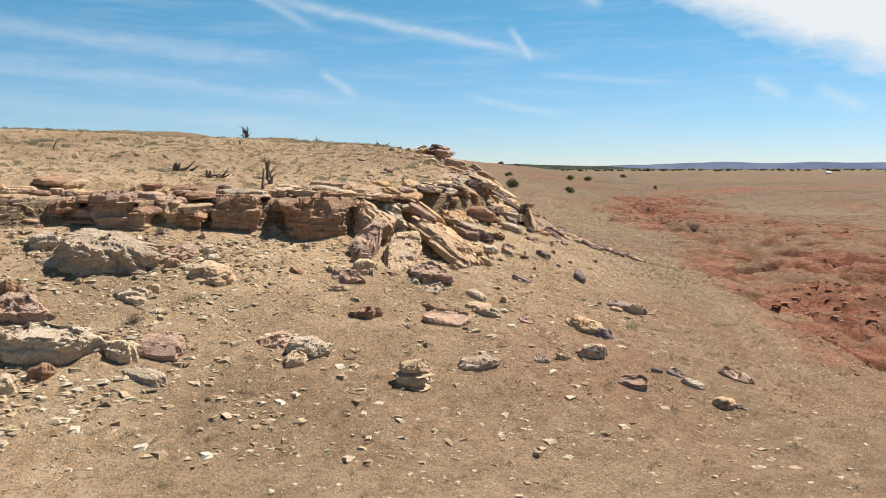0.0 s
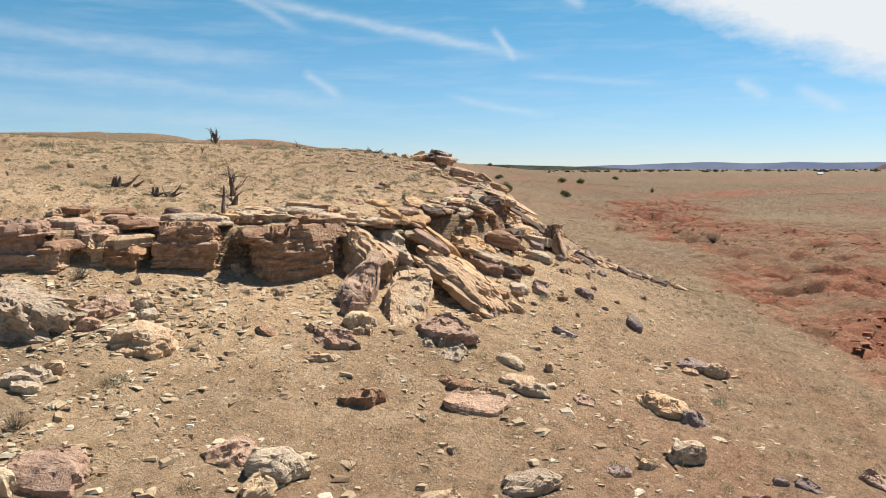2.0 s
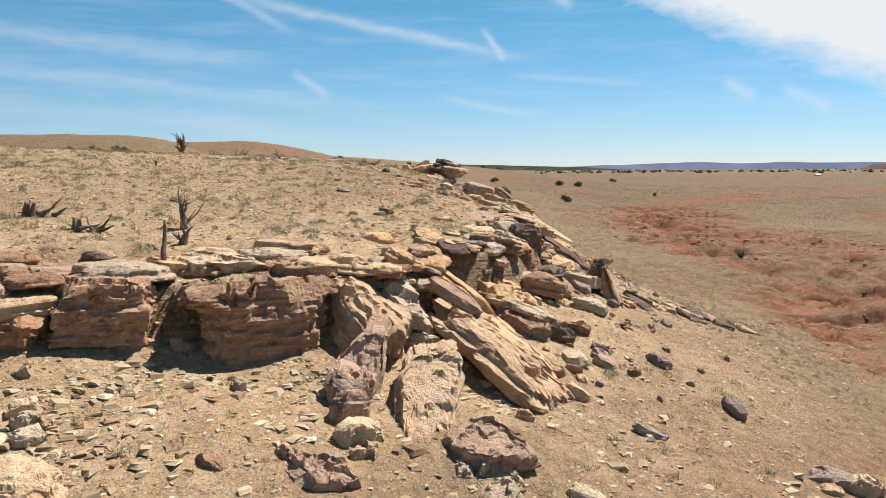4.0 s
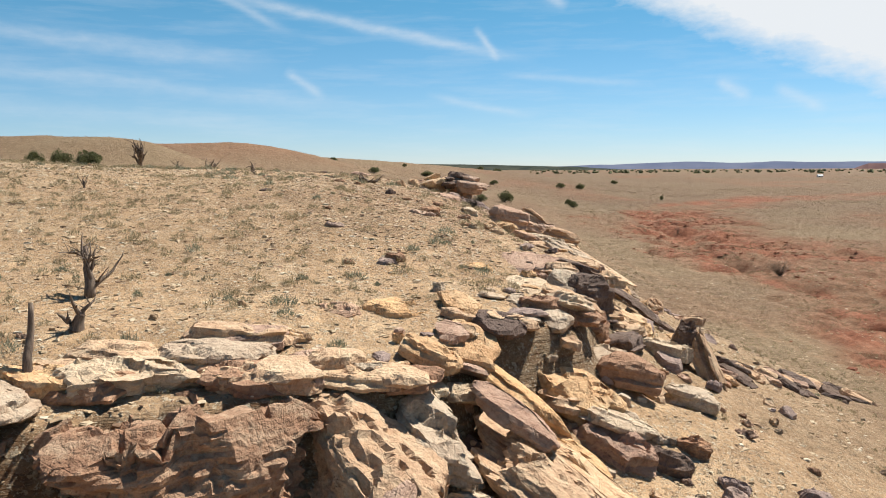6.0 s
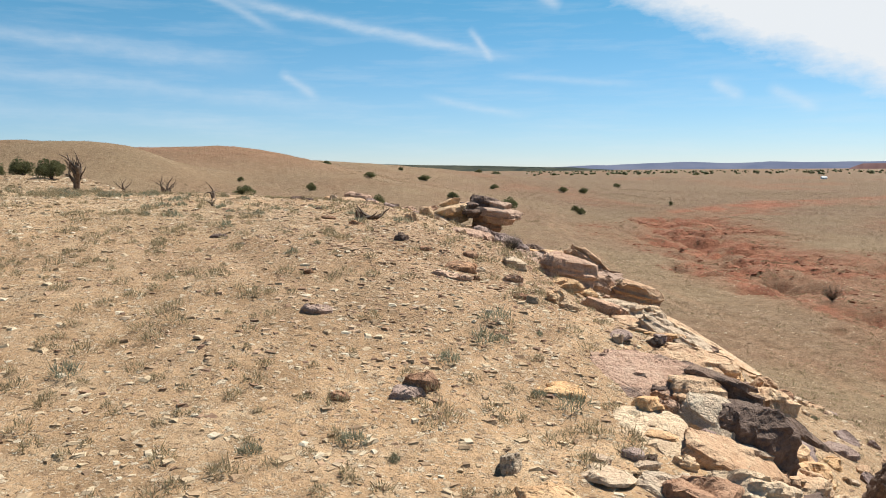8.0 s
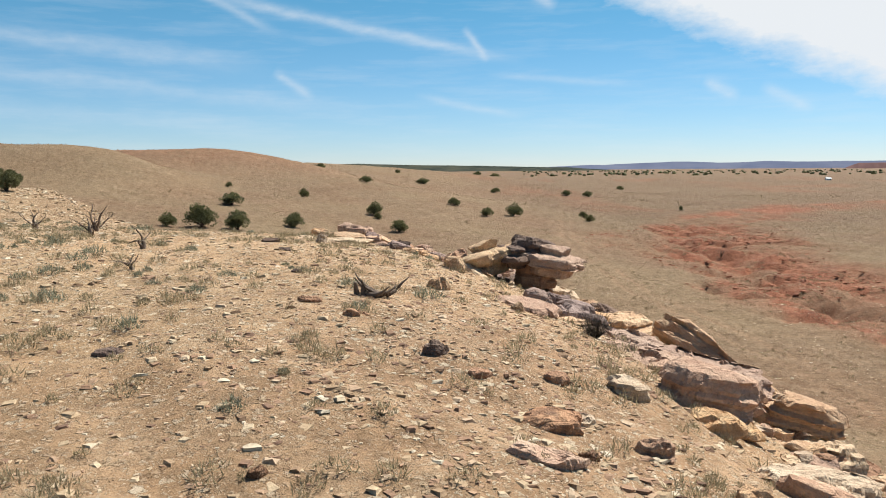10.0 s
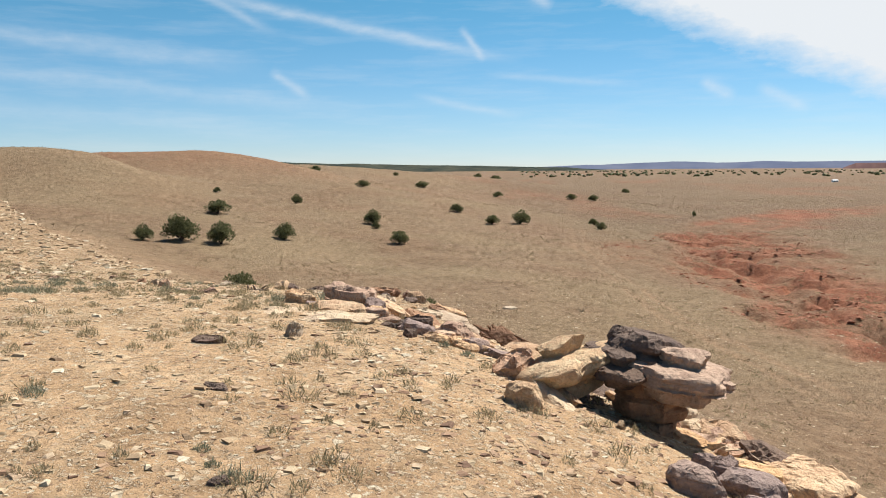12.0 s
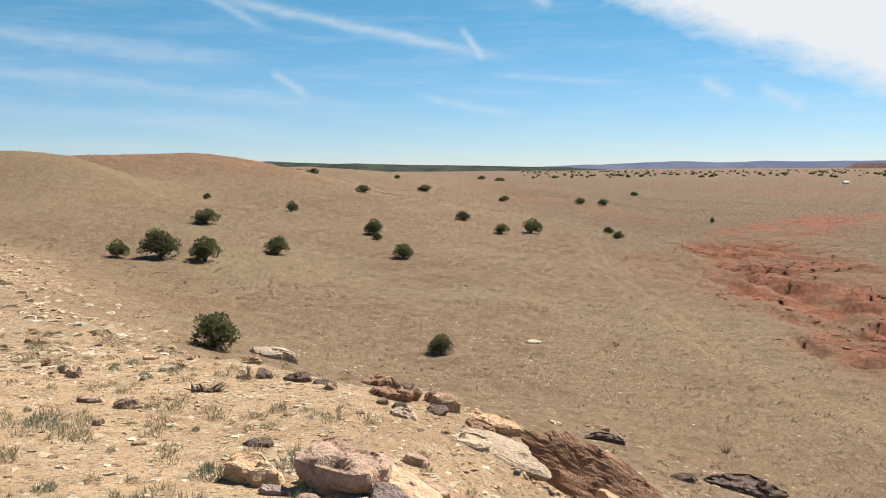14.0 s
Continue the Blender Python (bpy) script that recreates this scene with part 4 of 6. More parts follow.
for k in range(9):                                      # a patch of slabs lower down the eastern slope
    x, y, lx = 11.4 + slid.normal() * 1.1, 66.0 + slid.normal() * 0.7, slid.uniform(0.4, 1.1)
    rock(x, y, lx, lx * slid.uniform(0.45, 0.8), 0.1 + lx * slid.uniform(0.12, 0.25), slid.uniform(-50, 10), slid.uniform(-4, 8), slid.uniform(6, 22), (PALE, TAN, MAUVE)[k % 3], 1330 + k, "slid_rock",
         label="slab lying in a patch on the lower slope", group="slabs slid below the eastern rim", sink=0.25, layers=1, n=10, rough=0.07)
# the shelf of pink rock south of the arch
for k, (x, y, lx, ly, lz, rz, z) in enumerate(((0.35, 60.6, 2.5, 2.3, 0.75, -8, 8.75), (2.0, 61.3, 2.6, 2.3, 0.8, -20, 8.3), (1.15, 59.6, 2.6, 1.5, 0.6, -4, 8.65), (0.6, 62.2, 2.2, 1.5, 0.5, -24, 8.95), (2.7, 60.2, 1.7, 1.4, 0.6, -30, 8.1))):
    rock(x, y, lx, ly, lz, rz, 4, 12, SHELF, 125 + k, "shelf_rock", "great grey-pink shelf rock overhanging the slope", z=z, layers=2, corners=6, n=160, rough=0.06, inset=0.1, dome=0.04, **TILT)
rock(3.0, 59.2, 1.6, 1.1, 0.5, -20, 0, 16, TAN, 131, label="tan slab at the end of the shelf", z=8.35, **TILT)
rock(1.4, 58.9, 2.4, 1.8, 0.7, 5, 0, 8, PINK, 132, "sandstone_block", "pinkish block under the shelf", z=7.9, **TILT)
rock(0.7, 58.0, 1.6, 1.3, 0.95, 20, 4, 10, PINK, 133, "sandstone_boulder", "pinkish boulder below the shelf", **TILT)
rock(2.6, 58.1, 1.5, 0.8, 0.3, -30, 0, 22, TAN, 134, label="tan slab fallen below the shelf", **TILT)
plank((2.1, 64.4, 9.35), (4.0, 62.3, 7.7), 1.3, 0.7, -34, TAN, 135, "pointed tan slab rising over the slope", layers=4, corners=5, n=80)
plank((2.9, 65.1, 8.9), (4.7, 63.2, 7.6), 0.5, 0.2, -10, TAN, 136, "thin tan slab beside the pointed one")
rock(1.55, 66.0, 1.9, 1.6, 0.95, -16, 2, 8, TAN, 137, "sandstone_block", "finely layered tan ledge below the arch", z=7.9, layers=8, inset=0.2, n=120, dome=0.0, taper=-0.12, rough=0.05, **TILT)
rock(0.75, 66.6, 2.6, 1.9, 0.5, -22, 4, 16, PALE, 129, "bedrock_patch", "bare pale bedrock running down from the arch", z=8.6, layers=1, rough=0.03, n=80, **TILT)
rock(-1.5, 62.4, 1.6, 1.1, 0.2, -22, 4, 10, PINK, 138, "bedrock_patch", "flat purple-grey slab let into the ridge top", sink=0.3, layers=1, rough=0.03, **TILT)
for k, (x, y, lx) in enumerate(((-0.95, 63.9, 0.75), (-0.35, 63.4, 1.0), (0.05, 64.6, 1.15), (-0.3, 64.9, 0.8), (0.45, 63.9, 0.8))):
    rock(x, y, lx, lx * 0.7, 0.42, -20 + 15 * k, 0, 14, MAUVE, 140 + k, "sandstone_boulder", "smooth purple-grey boulder below the arch", layers=1, rough=0.035, corners=6, **TILT)


def mushroom_rock():
    """The balanced arch: a two-lobed cap on a pillar and a heap of slabs, open underneath."""
    top = tagged(new("mushroom_rock"), "eroded sandstone arch with dark cap on a pillar", "rock formation")
    top.location = (-1.15, 67.3, 9.62)
    bits = (
        ("cap", "lichen-spotted cap lobe", LICHEN, 150, 2.15, 1.9, 1.0, (-0.42, 0.15, 0.42), (-6, -15, -8), dict(layers=1, corners=7, inset=0.05, taper=0.0, n=170, rough=0.06, dome=0, lump=2.6, cuts=7)),
        ("cap", "grey-white cap lobe", SHELF, 151, 2.1, 1.9, 0.85, (1.02, -0.05, 0.42), (0, 10, -10), dict(layers=3, corners=8, inset=0.09, taper=0.0, n=170, rough=0.055, dome=0, lump=3.0, cuts=6)),
        ("cap", "black varnished crust", DARK, 152, 1.75, 1.6, 0.42, (0.62, 0.35, 0.98), (0, 12, 10), dict(layers=3, corners=8, rough=0.07, n=90, cuts=9)),
        ("cap", "black underside of the cap", DARK, 153, 1.1, 1.3, 0.5, (0.3, -0.1, 0.58), (0, 0, 30), dict(layers=1, rough=0.1, n=90, dome=0, lump=3.0)),
        ("pillar", "rusty pillar", RUST, 154, 1.2, 1.15, 0.62, (0.78, 0.05, 0.08), (0, 0, 12), dict(layers=3, corners=9, inset=0.05, n=90, taper=-0.3, rough=0.05, dome=0.0)),
        ("pillar", "rusty foot of the pillar", RUST, 159, 0.85, 0.95, 0.75, (0.8, 0.05, -0.6), (0, 0, 40), dict(layers=3, corners=9, inset=0.06, n=90, taper=0.05, rough=0.07, dome=0.05)),
        ("footing", "dark rubble under the cap", DARK, 155, 1.1, 1.2, 0.75, (-0.75, 0.35, 0.1), (0, 0, 20), dict(layers=3, inset=0.2, rough=0.1)),
        ("footing", "dark rubble under the cap", DARK, 156, 0.6, 0.8, 0.5, (-0.1, 0.5, -0.25), (0, 0, -20), dict(layers=2, rough=0.1)),
        ("footing", "dark rubble under the cap", DARK, 149, 0.5, 0.5, 0.45, (-0.35, -0.35, -0.1), (0, 10, -50), dict(layers=2, rough=0.1)),
        ("leaning_rock", "pale slab leaning on the arch", PALE, 157, 1.6, 0.5, 0.22, (-0.95, -0.75, 0.42), (-20, 22, -62), dict(layers=2, corners=6)),
        ("leaning_rock", "tan slab leaning on the arch", TAN, 148, 0.6, 0.3, 0.16, (-0.75, -0.35, 0.5), (-20, 22, -50), dict(layers=1, corners=6)),
        ("leaning_rock", "tan slab beside the arch", PINK, 158, 1.0, 0.8, 0.5, (-1.35, 0.7, 0.55), (0, -16, 30), dict(layers=3)),
    )
    for name, label, mat, seed, lx, ly, lz, at, turn, kw in bits:
        ob = part(name, rock_mesh(name, seed, lx, ly, lz, mat, **kw), top, label)
        ob.matrix_basis = pose(*at, *turn)
    return top


mushroom_rock()
gap = np.random.RandomState(67)
for k in range(26):                                     # pale and mauve slabs between the pile and the arch
    f = (k + gap.uniform()) / 26
    x, y = -3.9 + 2.4 * f + gap.normal() * 0.35, 71.9 - 3.2 * f + gap.normal() * 0.5
    lx = 0.3 + 0.75 * gap.uniform() ** 1.5
    rock(x, y, lx, lx * gap.uniform(0.55, 0.9), lx * gap.uniform(0.18, 0.45), gap.uniform(-80, 20), gap.uniform(-8, 8), gap.uniform(4, 26),
         (PINK, MAUVE, TAN, MAUVE, DARK)[gap.randint(5)], 900 + k, "heaped_rock", "broken slab between the pile and the arch", sink=0.15, layers=2, n=40, group="slabs on the far shoulder")
# slabs on the far shoulder of the ridge
FAR = dict(group="slabs on the far shoulder")
rock(-5.65, 73.5, 1.25, 0.9, 0.36, -6, 0, 4, PINK, 160, label="pinkish slab on top of the slab pile", z=10.72, layers=2, **FAR)
plank((-5.5, 74.0, 10.75), (-4.1, 72.8, 10.25), 0.85, 0.3, -6, TAN, 161, "tan slab of the slab pile", **FAR)
plank((-6.6, 73.5, 10.45), (-4.8, 72.3, 10.15), 0.9, 0.32, 0, TAN, 162, "long tan slab of the slab pile", **FAR)
rock(-5.3, 72.9, 0.75, 0.5, 0.3, 10, 0, 4, PALE, 163, label="small pale slab in the slab pile", z=10.4, layers=2, **FAR)
plank((-4.4, 73.6, 10.4), (-3.4, 72.9, 10.0), 0.7, 0.3, 0, RUST, 164, "rusty slab of the slab pile", **FAR)
rock(-6.2, 71.4, 2.6, 1.4, 0.12, -6, 0, 2, PALE, 165, "bedrock_patch", "flat bare pale bedrock on the ridge top", sink=0.5, layers=1, **FAR)
rock(-3.35, 71.5, 0.95, 0.6, 0.5, -8, 0, 4, PINK, 166, "sandstone_boulder", "square pinkish boulder on the ridge top", layers=3, **FAR)
rock(-4.05, 71.6, 0.75, 0.55, 0.48, 15, 0, 0, DARK, 167, "sandstone_boulder", "dark boulder on the ridge top", layers=3, **FAR)
plank((-3.9, 73.4, 10.05), (-1.9, 71.2, 9.35), 0.45, 0.32, 4, TAN, 168, "long tan beam-like slab along the rim", **FAR)
rock(-2.2, 73.4, 2.4, 1.3, 0.16, -44, 4, 14, PALE, 169, "bedrock_patch", "smooth pale rock face beside the rim", sink=0.35, layers=1, **FAR)
rock(-2.15, 75.9, 0.8, 0.55, 0.4, 0, 0, 4, LICHEN, 170, "sandstone_boulder", "lichened boulder on the rim", layers=2, **FAR)
rock(-3.0, 78.4, 2.2, 1.2, 0.18, -30, 4, 16, PALE, 171, "bedrock_patch", "smooth pale rock face at the back rim", sink=0.35, layers=1, **FAR)
plank((-1.9, 82.3, 8.35), (1.2, 80.3, 6.3), 1.3, 0.2, 48, RUST, 172, "long thin dark slab set on edge", n=60, **FAR)
plank((-0.2, 83.3, 7.55), (1.5, 82.0, 6.4), 0.8, 0.2, 30, RUST, 173, "thin dark slab set on edge", **FAR)
plank((-0.9, 79.0, 8.2), (0.5, 77.9, 7.3), 0.7, 0.3, 10, TAN, 174, "tan slab dipping off the back rim", **FAR)
rock(-1.6, 77.6, 1.0, 0.8, 0.4, -20, 0, 14, PINK, 175, "sandstone_boulder", "pinkish boulder on the back rim", layers=3, **FAR)
rock(-0.5, 71.2, 1.3, 1.0, 0.6, -20, 0, 12, PINK, 176, "sandstone_boulder", "pinkish boulder beyond the arch", layers=3, **FAR)
rock(-3.0, 80.5, 1.5, 1.0, 0.3, -30, 0, 12, TAN, 177, label="tan slab at the back rim", layers=2, **FAR)

pile = np.random.RandomState(53)
for k in range(64):                                     # broken slabs heaped on the far shoulder and along the back rim
    if k < 26:
        x, y, up = -4.7 + pile.normal() * 1.3, 73.2 + pile.normal() * 0.6, pile.uniform(0, 0.12)
    else:
        f = (k - 26) / 37
        x, y, up = -3.6 + 4.2 * f + pile.normal() * 0.45, 72.5 + 8.6 * f + pile.normal() * 0.5, 0.05
    lx = 0.28 + 0.7 * pile.uniform() ** 1.5
    thick = lx * pile.uniform(0.14, 0.36)
    rock(x, y, lx, lx * pile.uniform(0.5, 0.8), thick, pile.uniform(-70, 30), pile.uniform(-6, 8), pile.uniform(0, 24),
         (MAUVE, PINK, TAN, RUST, MAUVE, PINK)[pile.randint(6)], 800 + k, "heaped_rock", label="broken slab heaped on the far shoulder", z=h_at(x, y) + up - 0.1 * thick, layers=2, n=36, **FAR)
# loose rocks, each lying where it fell
rock(-13.69, 33.05, 4.91, 2.83, 1.41, 10, 28, 6, PALE, 200, "flat_rock", "pale sandstone slab lying on the stony slope", layers=2, inset=0.07, rough=0.07, sink=0.3)
rock(-16.84, 33.97, 1.75, 1.18, 0.68, -20, 18, 0, PALE, 201, "flat_rock", "pale sandstone slab lying on the stony slope", layers=2, inset=0.07, rough=0.07, sink=0.3)
rock(-11.20, 34.18, 1.73, 1.23, 0.70, 15, 6, 0, PINK, 202, "sandstone_boulder", "pinkish sandstone boulder lying on the stony slope", layers=1, corners=6, rough=0.09, inset=0.06, sink=0.3)
rock(-9.46, 32.63, 1.94, 1.49, 0.72, 20, 14, 4, TAN, 203, "flat_rock", "tan sandstone slab lying on the stony slope", layers=2, inset=0.07, rough=0.07, sink=0.3)
rock(-10.35, 34.97, 0.69, 0.49, 0.44, 40, 26, 0, PALE, 204, "sandstone_boulder", "pale sandstone boulder lying on the stony slope", layers=1, corners=6, rough=0.09, inset=0.06, sink=0.3)
rock(-16.00, 29.64, 0.89, 0.71, 0.66, 10, 6, 0, RUST, 205, "sandstone_boulder", "rusty brown sandstone boulder lying on the stony slope", layers=1, corners=6, rough=0.09, inset=0.06, sink=0.3)
rock(-14.82, 28.23, 2.35, 1.81, 0.83, -15, 20, 8, PINK, 206, "flat_rock", "pinkish sandstone slab lying on the stony slope", layers=2, inset=0.07, rough=0.07, sink=0.3)
rock(-13.08, 26.22, 3.84, 2.22, 1.07, 8, 11, 3, PALE, 207, "flat_rock", "pale sandstone slab lying on the stony slope", layers=2, inset=0.07, rough=0.07, sink=0.3)
rock(-10.68, 26.39, 1.46, 1.04, 0.65, -25, 11, 12, PALE, 208, "sandstone_boulder", "pale sandstone boulder lying on the stony slope", layers=1, corners=6, rough=0.09, inset=0.06, sink=0.3)
rock(-9.62, 26.84, 1.93, 1.30, 0.75, 5, 16, 5, PINK, 209, "flat_rock", "pinkish sandstone slab lying on the stony slope", layers=2, inset=0.07, rough=0.07, sink=0.55)
rock(-12.56, 24.75, 0.88, 0.63, 0.45, 30, 6, 10, RUST, 210, "sandstone_boulder", "rusty brown sandstone boulder lying on the stony slope", layers=1, corners=6, rough=0.09, inset=0.06, sink=0.3)
rock(-13.32, 23.85, 0.85, 0.68, 0.69, 15, 6, 0, PALE, 211, "sandstone_boulder", "pale sandstone boulder lying on the stony slope", layers=1, corners=6, rough=0.09, inset=0.06, sink=0.3)
rock(-9.52, 25.23, 1.83, 0.88, 0.43, -14, 12, 8, PALE, 212, "flat_rock", "pale sandstone slab lying on the stony slope", layers=2, inset=0.07, rough=0.07, sink=0.55)
rock(-11.57, 29.97, 1.08, 0.62, 0.42, -10, 14, 5, PALE, 213, "flat_rock", "pale sandstone slab lying on the stony slope", layers=2, inset=0.07, rough=0.07, sink=0.55)
rock(-15.77, 32.43, 1.68, 0.81, 0.41, -8, 12, 0, PALE, 214, "flat_rock", "pale sandstone slab lying on the stony slope", layers=2, inset=0.07, rough=0.07, sink=0.55)
rock(-6.01, 28.30, 1.58, 1.22, 0.52, 10, 12, -6, PINK, 215, "flat_rock", "pinkish sandstone slab lying on the stony slope", layers=2, inset=0.07, rough=0.07, sink=0.55)
rock(-4.77, 27.80, 1.64, 1.17, 0.62, -18, 10, 6, PALE, 216, "sandstone_boulder", "pale sandstone boulder lying on the stony slope", layers=1, corners=6, rough=0.09, inset=0.06, sink=0.3)
rock(-5.03, 27.02, 0.96, 0.77, 0.52, 30, 6, 0, LICHEN, 217, "sandstone_boulder", "lichen-stained sandstone boulder lying on the stony slope", layers=1, corners=6, rough=0.09, inset=0.06, sink=0.3)
rock(-1.07, 26.42, 1.61, 1.26, 1.17, 8, 6, 0, LICHEN, 218, "sandstone_boulder", "lichen-stained sandstone eroded layered block lying on the stony slope", layers=7, corners=8, rough=0.06, inset=0.26)
rock(-3.01, 31.18, 1.35, 0.84, 0.46, 15, 6, -4, RUST, 219, "sandstone_boulder", "rusty brown sandstone boulder lying on the stony slope", layers=1, corners=6, rough=0.09, inset=0.06, sink=0.3)
rock(5.84, 33.18, 1.73, 1.16, 0.55, -12, 6, 14, TAN, 220, "flat_rock", "tan sandstone slab lying on the stony slope", layers=2, inset=0.07, rough=0.07, sink=0.3)
rock(5.67, 30.54, 1.30, 0.93, 0.70, 20, 12, 10, PALE, 221, "sandstone_boulder", "pale sandstone boulder lying on the stony slope", layers=1, corners=6, rough=0.09, inset=0.06, sink=0.3)
rock(3.53, 29.26, 0.87, 0.59, 0.34, 12, 14, 0, MAUVE, 222, "flat_rock", "grey-brown sandstone slab lying on the stony slope", layers=2, inset=0.07, rough=0.07, sink=0.55)
rock(6.74, 28.52, 1.15, 0.89, 0.45, -10, 20, 6, PINK, 223, "flat_rock", "pinkish sandstone slab lying on the stony slope", layers=2, inset=0.07, rough=0.07, sink=0.55)
rock(8.69, 29.85, 0.85, 0.49, 0.33, -30, 16, 20, MAUVE, 224, "flat_rock", "grey-brown sandstone slab lying on the stony slope", layers=2, inset=0.07, rough=0.07, sink=0.55)
rock(9.12, 28.99, 0.94, 0.54, 0.33, -20, 6, 14, PALE, 225, "flat_rock", "pale sandstone slab lying on the stony slope", layers=2, inset=0.07, rough=0.07, sink=0.55)
rock(11.30, 30.71, 1.49, 0.86, 0.58, -25, 14, 12, PINK, 226, "flat_rock", "pinkish sandstone slab lying on the stony slope", layers=2, inset=0.07, rough=0.07, sink=0.55)
rock(9.80, 27.56, 0.83, 0.60, 0.40, 20, 18, 10, TAN, 227, "sandstone_boulder", "tan sandstone boulder lying on the stony slope", layers=1, corners=6, rough=0.09, inset=0.06, sink=0.3)
rock(10.39, 27.46, 0.55, 0.34, 0.22, 0, 6, 10, MAUVE, 228, "sandstone_boulder", "grey-brown sandstone boulder lying on the stony slope", layers=1, corners=6, rough=0.09, inset=0.06, sink=0.55)
rock(9.08, 37.95, 1.05, 0.75, 0.58, 30, 22, 10, PALE, 229, "sandstone_boulder", "pale sandstone boulder lying on the stony slope", layers=1, corners=6, rough=0.09, inset=0.06, sink=0.3)
rock(8.00, 37.59, 0.91, 0.52, 0.32, 0, 6, 0, TAN, 230, "flat_rock", "tan sandstone slab lying on the stony slope", layers=2, inset=0.07, rough=0.07, sink=0.55)
rock(0.15, 32.0, 2.1, 1.6, 0.5, 5, 14, 4, PINK, 231, "flat_rock", "broad pinkish sandstone slab almost flush with the slope", layers=1, inset=0.05, rough=0.05, sink=0.62)
rock(1.77, 32.94, 1.32, 0.76, 0.43, -12, 10, 10, PALE, 232, "flat_rock", "pale sandstone slab lying on the stony slope", layers=2, inset=0.07, rough=0.07, sink=0.55)
rock(-0.26, 32.56, 0.90, 0.56, 0.27, 25, 6, 0, RUST, 233, "sandstone_boulder", "rusty brown sandstone boulder lying on the stony slope", layers=1, corners=6, rough=0.09, inset=0.06, sink=0.3)
rock(3.39, 32.81, 0.79, 0.61, 0.31, -10, 16, 5, PINK, 234, "flat_rock", "pinkish sandstone slab lying on the stony slope", layers=2, inset=0.07, rough=0.07, sink=0.55)
rock(8.00, 29.85, 0.48, 0.34, 0.31, 0, 6, 0, MAUVE, 235, "sandstone_boulder", "grey-brown sandstone boulder lying on the stony slope", layers=1, corners=6, rough=0.09, inset=0.06, sink=0.55)
rock(4.47, 29.76, 0.71, 0.38, 0.31, 30, 6, 8, TAN, 236, "sandstone_boulder", "tan sandstone boulder lying on the stony slope", layers=1, corners=6, rough=0.09, inset=0.06, sink=0.3)
rock(-4.05, 34.13, 1.77, 1.19, 0.63, -14, 16, 8, PINK, 237, "flat_rock", "pinkish sandstone slab lying on the stony slope", layers=2, inset=0.07, rough=0.07, sink=0.55)
rock(-4.48, 33.10, 1.39, 0.67, 0.27, -8, 6, 4, TAN, 238, "flat_rock", "tan sandstone slab lying on the stony slope", layers=2, inset=0.07, rough=0.07, sink=0.55)
rock(-3.52, 35.51, 1.05, 0.84, 0.54, 20, 6, 0, LICHEN, 239, "sandstone_boulder", "lichen-stained sandstone boulder lying on the stony slope", layers=1, corners=6, rough=0.09, inset=0.06, sink=0.3)
rock(-0.78, 34.89, 1.84, 1.42, 0.72, -20, 22, 10, PALE, 240, "flat_rock", "pale sandstone slab lying on the stony slope", layers=2, inset=0.07, rough=0.07, sink=0.7)
rock(1.52, 33.28, 1.26, 0.85, 0.31, -18, 12, 10, TAN, 241, "flat_rock", "tan sandstone slab lying on the stony slope", layers=2, inset=0.07, rough=0.07, sink=0.55)
rock(1.40, 34.64, 1.09, 0.53, 0.43, -40, 14, 18, PALE, 242, "flat_rock", "pale sandstone slab lying on the stony slope", layers=2, inset=0.07, rough=0.07, sink=0.55)
rock(-6.20, 34.06, 0.73, 0.42, 0.28, -35, 16, 30, RUST, 243, "flat_rock", "rusty brown sandstone slab lying on the stony slope", layers=2, inset=0.07, rough=0.07, sink=0.55)
rock(-10.06, 34.47, 0.56, 0.40, 0.44, 10, 16, 8, PALE, 244, "sandstone_boulder", "pale sandstone boulder lying on the stony slope", layers=1, corners=6, rough=0.09, inset=0.06, sink=0.3)
rock(-3.13, 35.58, 0.51, 0.37, 0.36, 0, 6, 0, PALE, 245, "sandstone_boulder", "pale sandstone boulder lying on the stony slope", layers=1, corners=6, rough=0.09, inset=0.06, sink=0.3)
rock(-9.77, 34.07, 0.71, 0.57, 0.30, 30, 16, 0, PALE, 246, "sandstone_boulder", "pale sandstone boulder lying on the stony slope", layers=1, corners=6, rough=0.09, inset=0.06, sink=0.3)
rock(6.99, 41.07, 1.32, 0.57, 0.52, -48, 12, 24, MAUVE, 247, "flat_rock", "grey-brown sandstone slab lying on the stony slope", layers=2, inset=0.07, rough=0.07, sink=0.55)
rock(5.24, 42.84, 0.92, 0.65, 0.46, -25, 6, 12, MAUVE, 248, "sandstone_boulder", "grey-brown sandstone boulder lying on the stony slope", layers=1, corners=6, rough=0.09, inset=0.06, sink=0.55)
rock(3.46, 42.73, 0.68, 0.49, 0.39, -10, 6, 10, MAUVE, 249, "sandstone_boulder", "grey-brown sandstone boulder lying on the stony slope", layers=1, corners=6, rough=0.09, inset=0.06, sink=0.55)
rock(2.94, 43.73, 0.82, 0.59, 0.38, -20, 6, 14, RUST, 250, "sandstone_boulder", "rusty brown sandstone boulder lying on the stony slope", layers=1, corners=6, rough=0.09, inset=0.06, sink=0.3)
rock(-11.11, 32.99, 0.74, 0.53, 0.44, 20, 6, 0, PINK, 251, "sandstone_boulder", "pinkish sandstone boulder lying on the stony slope", layers=1, corners=6, rough=0.09, inset=0.06, sink=0.3)
rock(-0.60, 32.78, 0.60, 0.38, 0.24, 0, 6, 0, RUST, 252, "sandstone_boulder", "rusty brown sandstone boulder lying on the stony slope", layers=1, corners=6, rough=0.09, inset=0.06, sink=0.3)
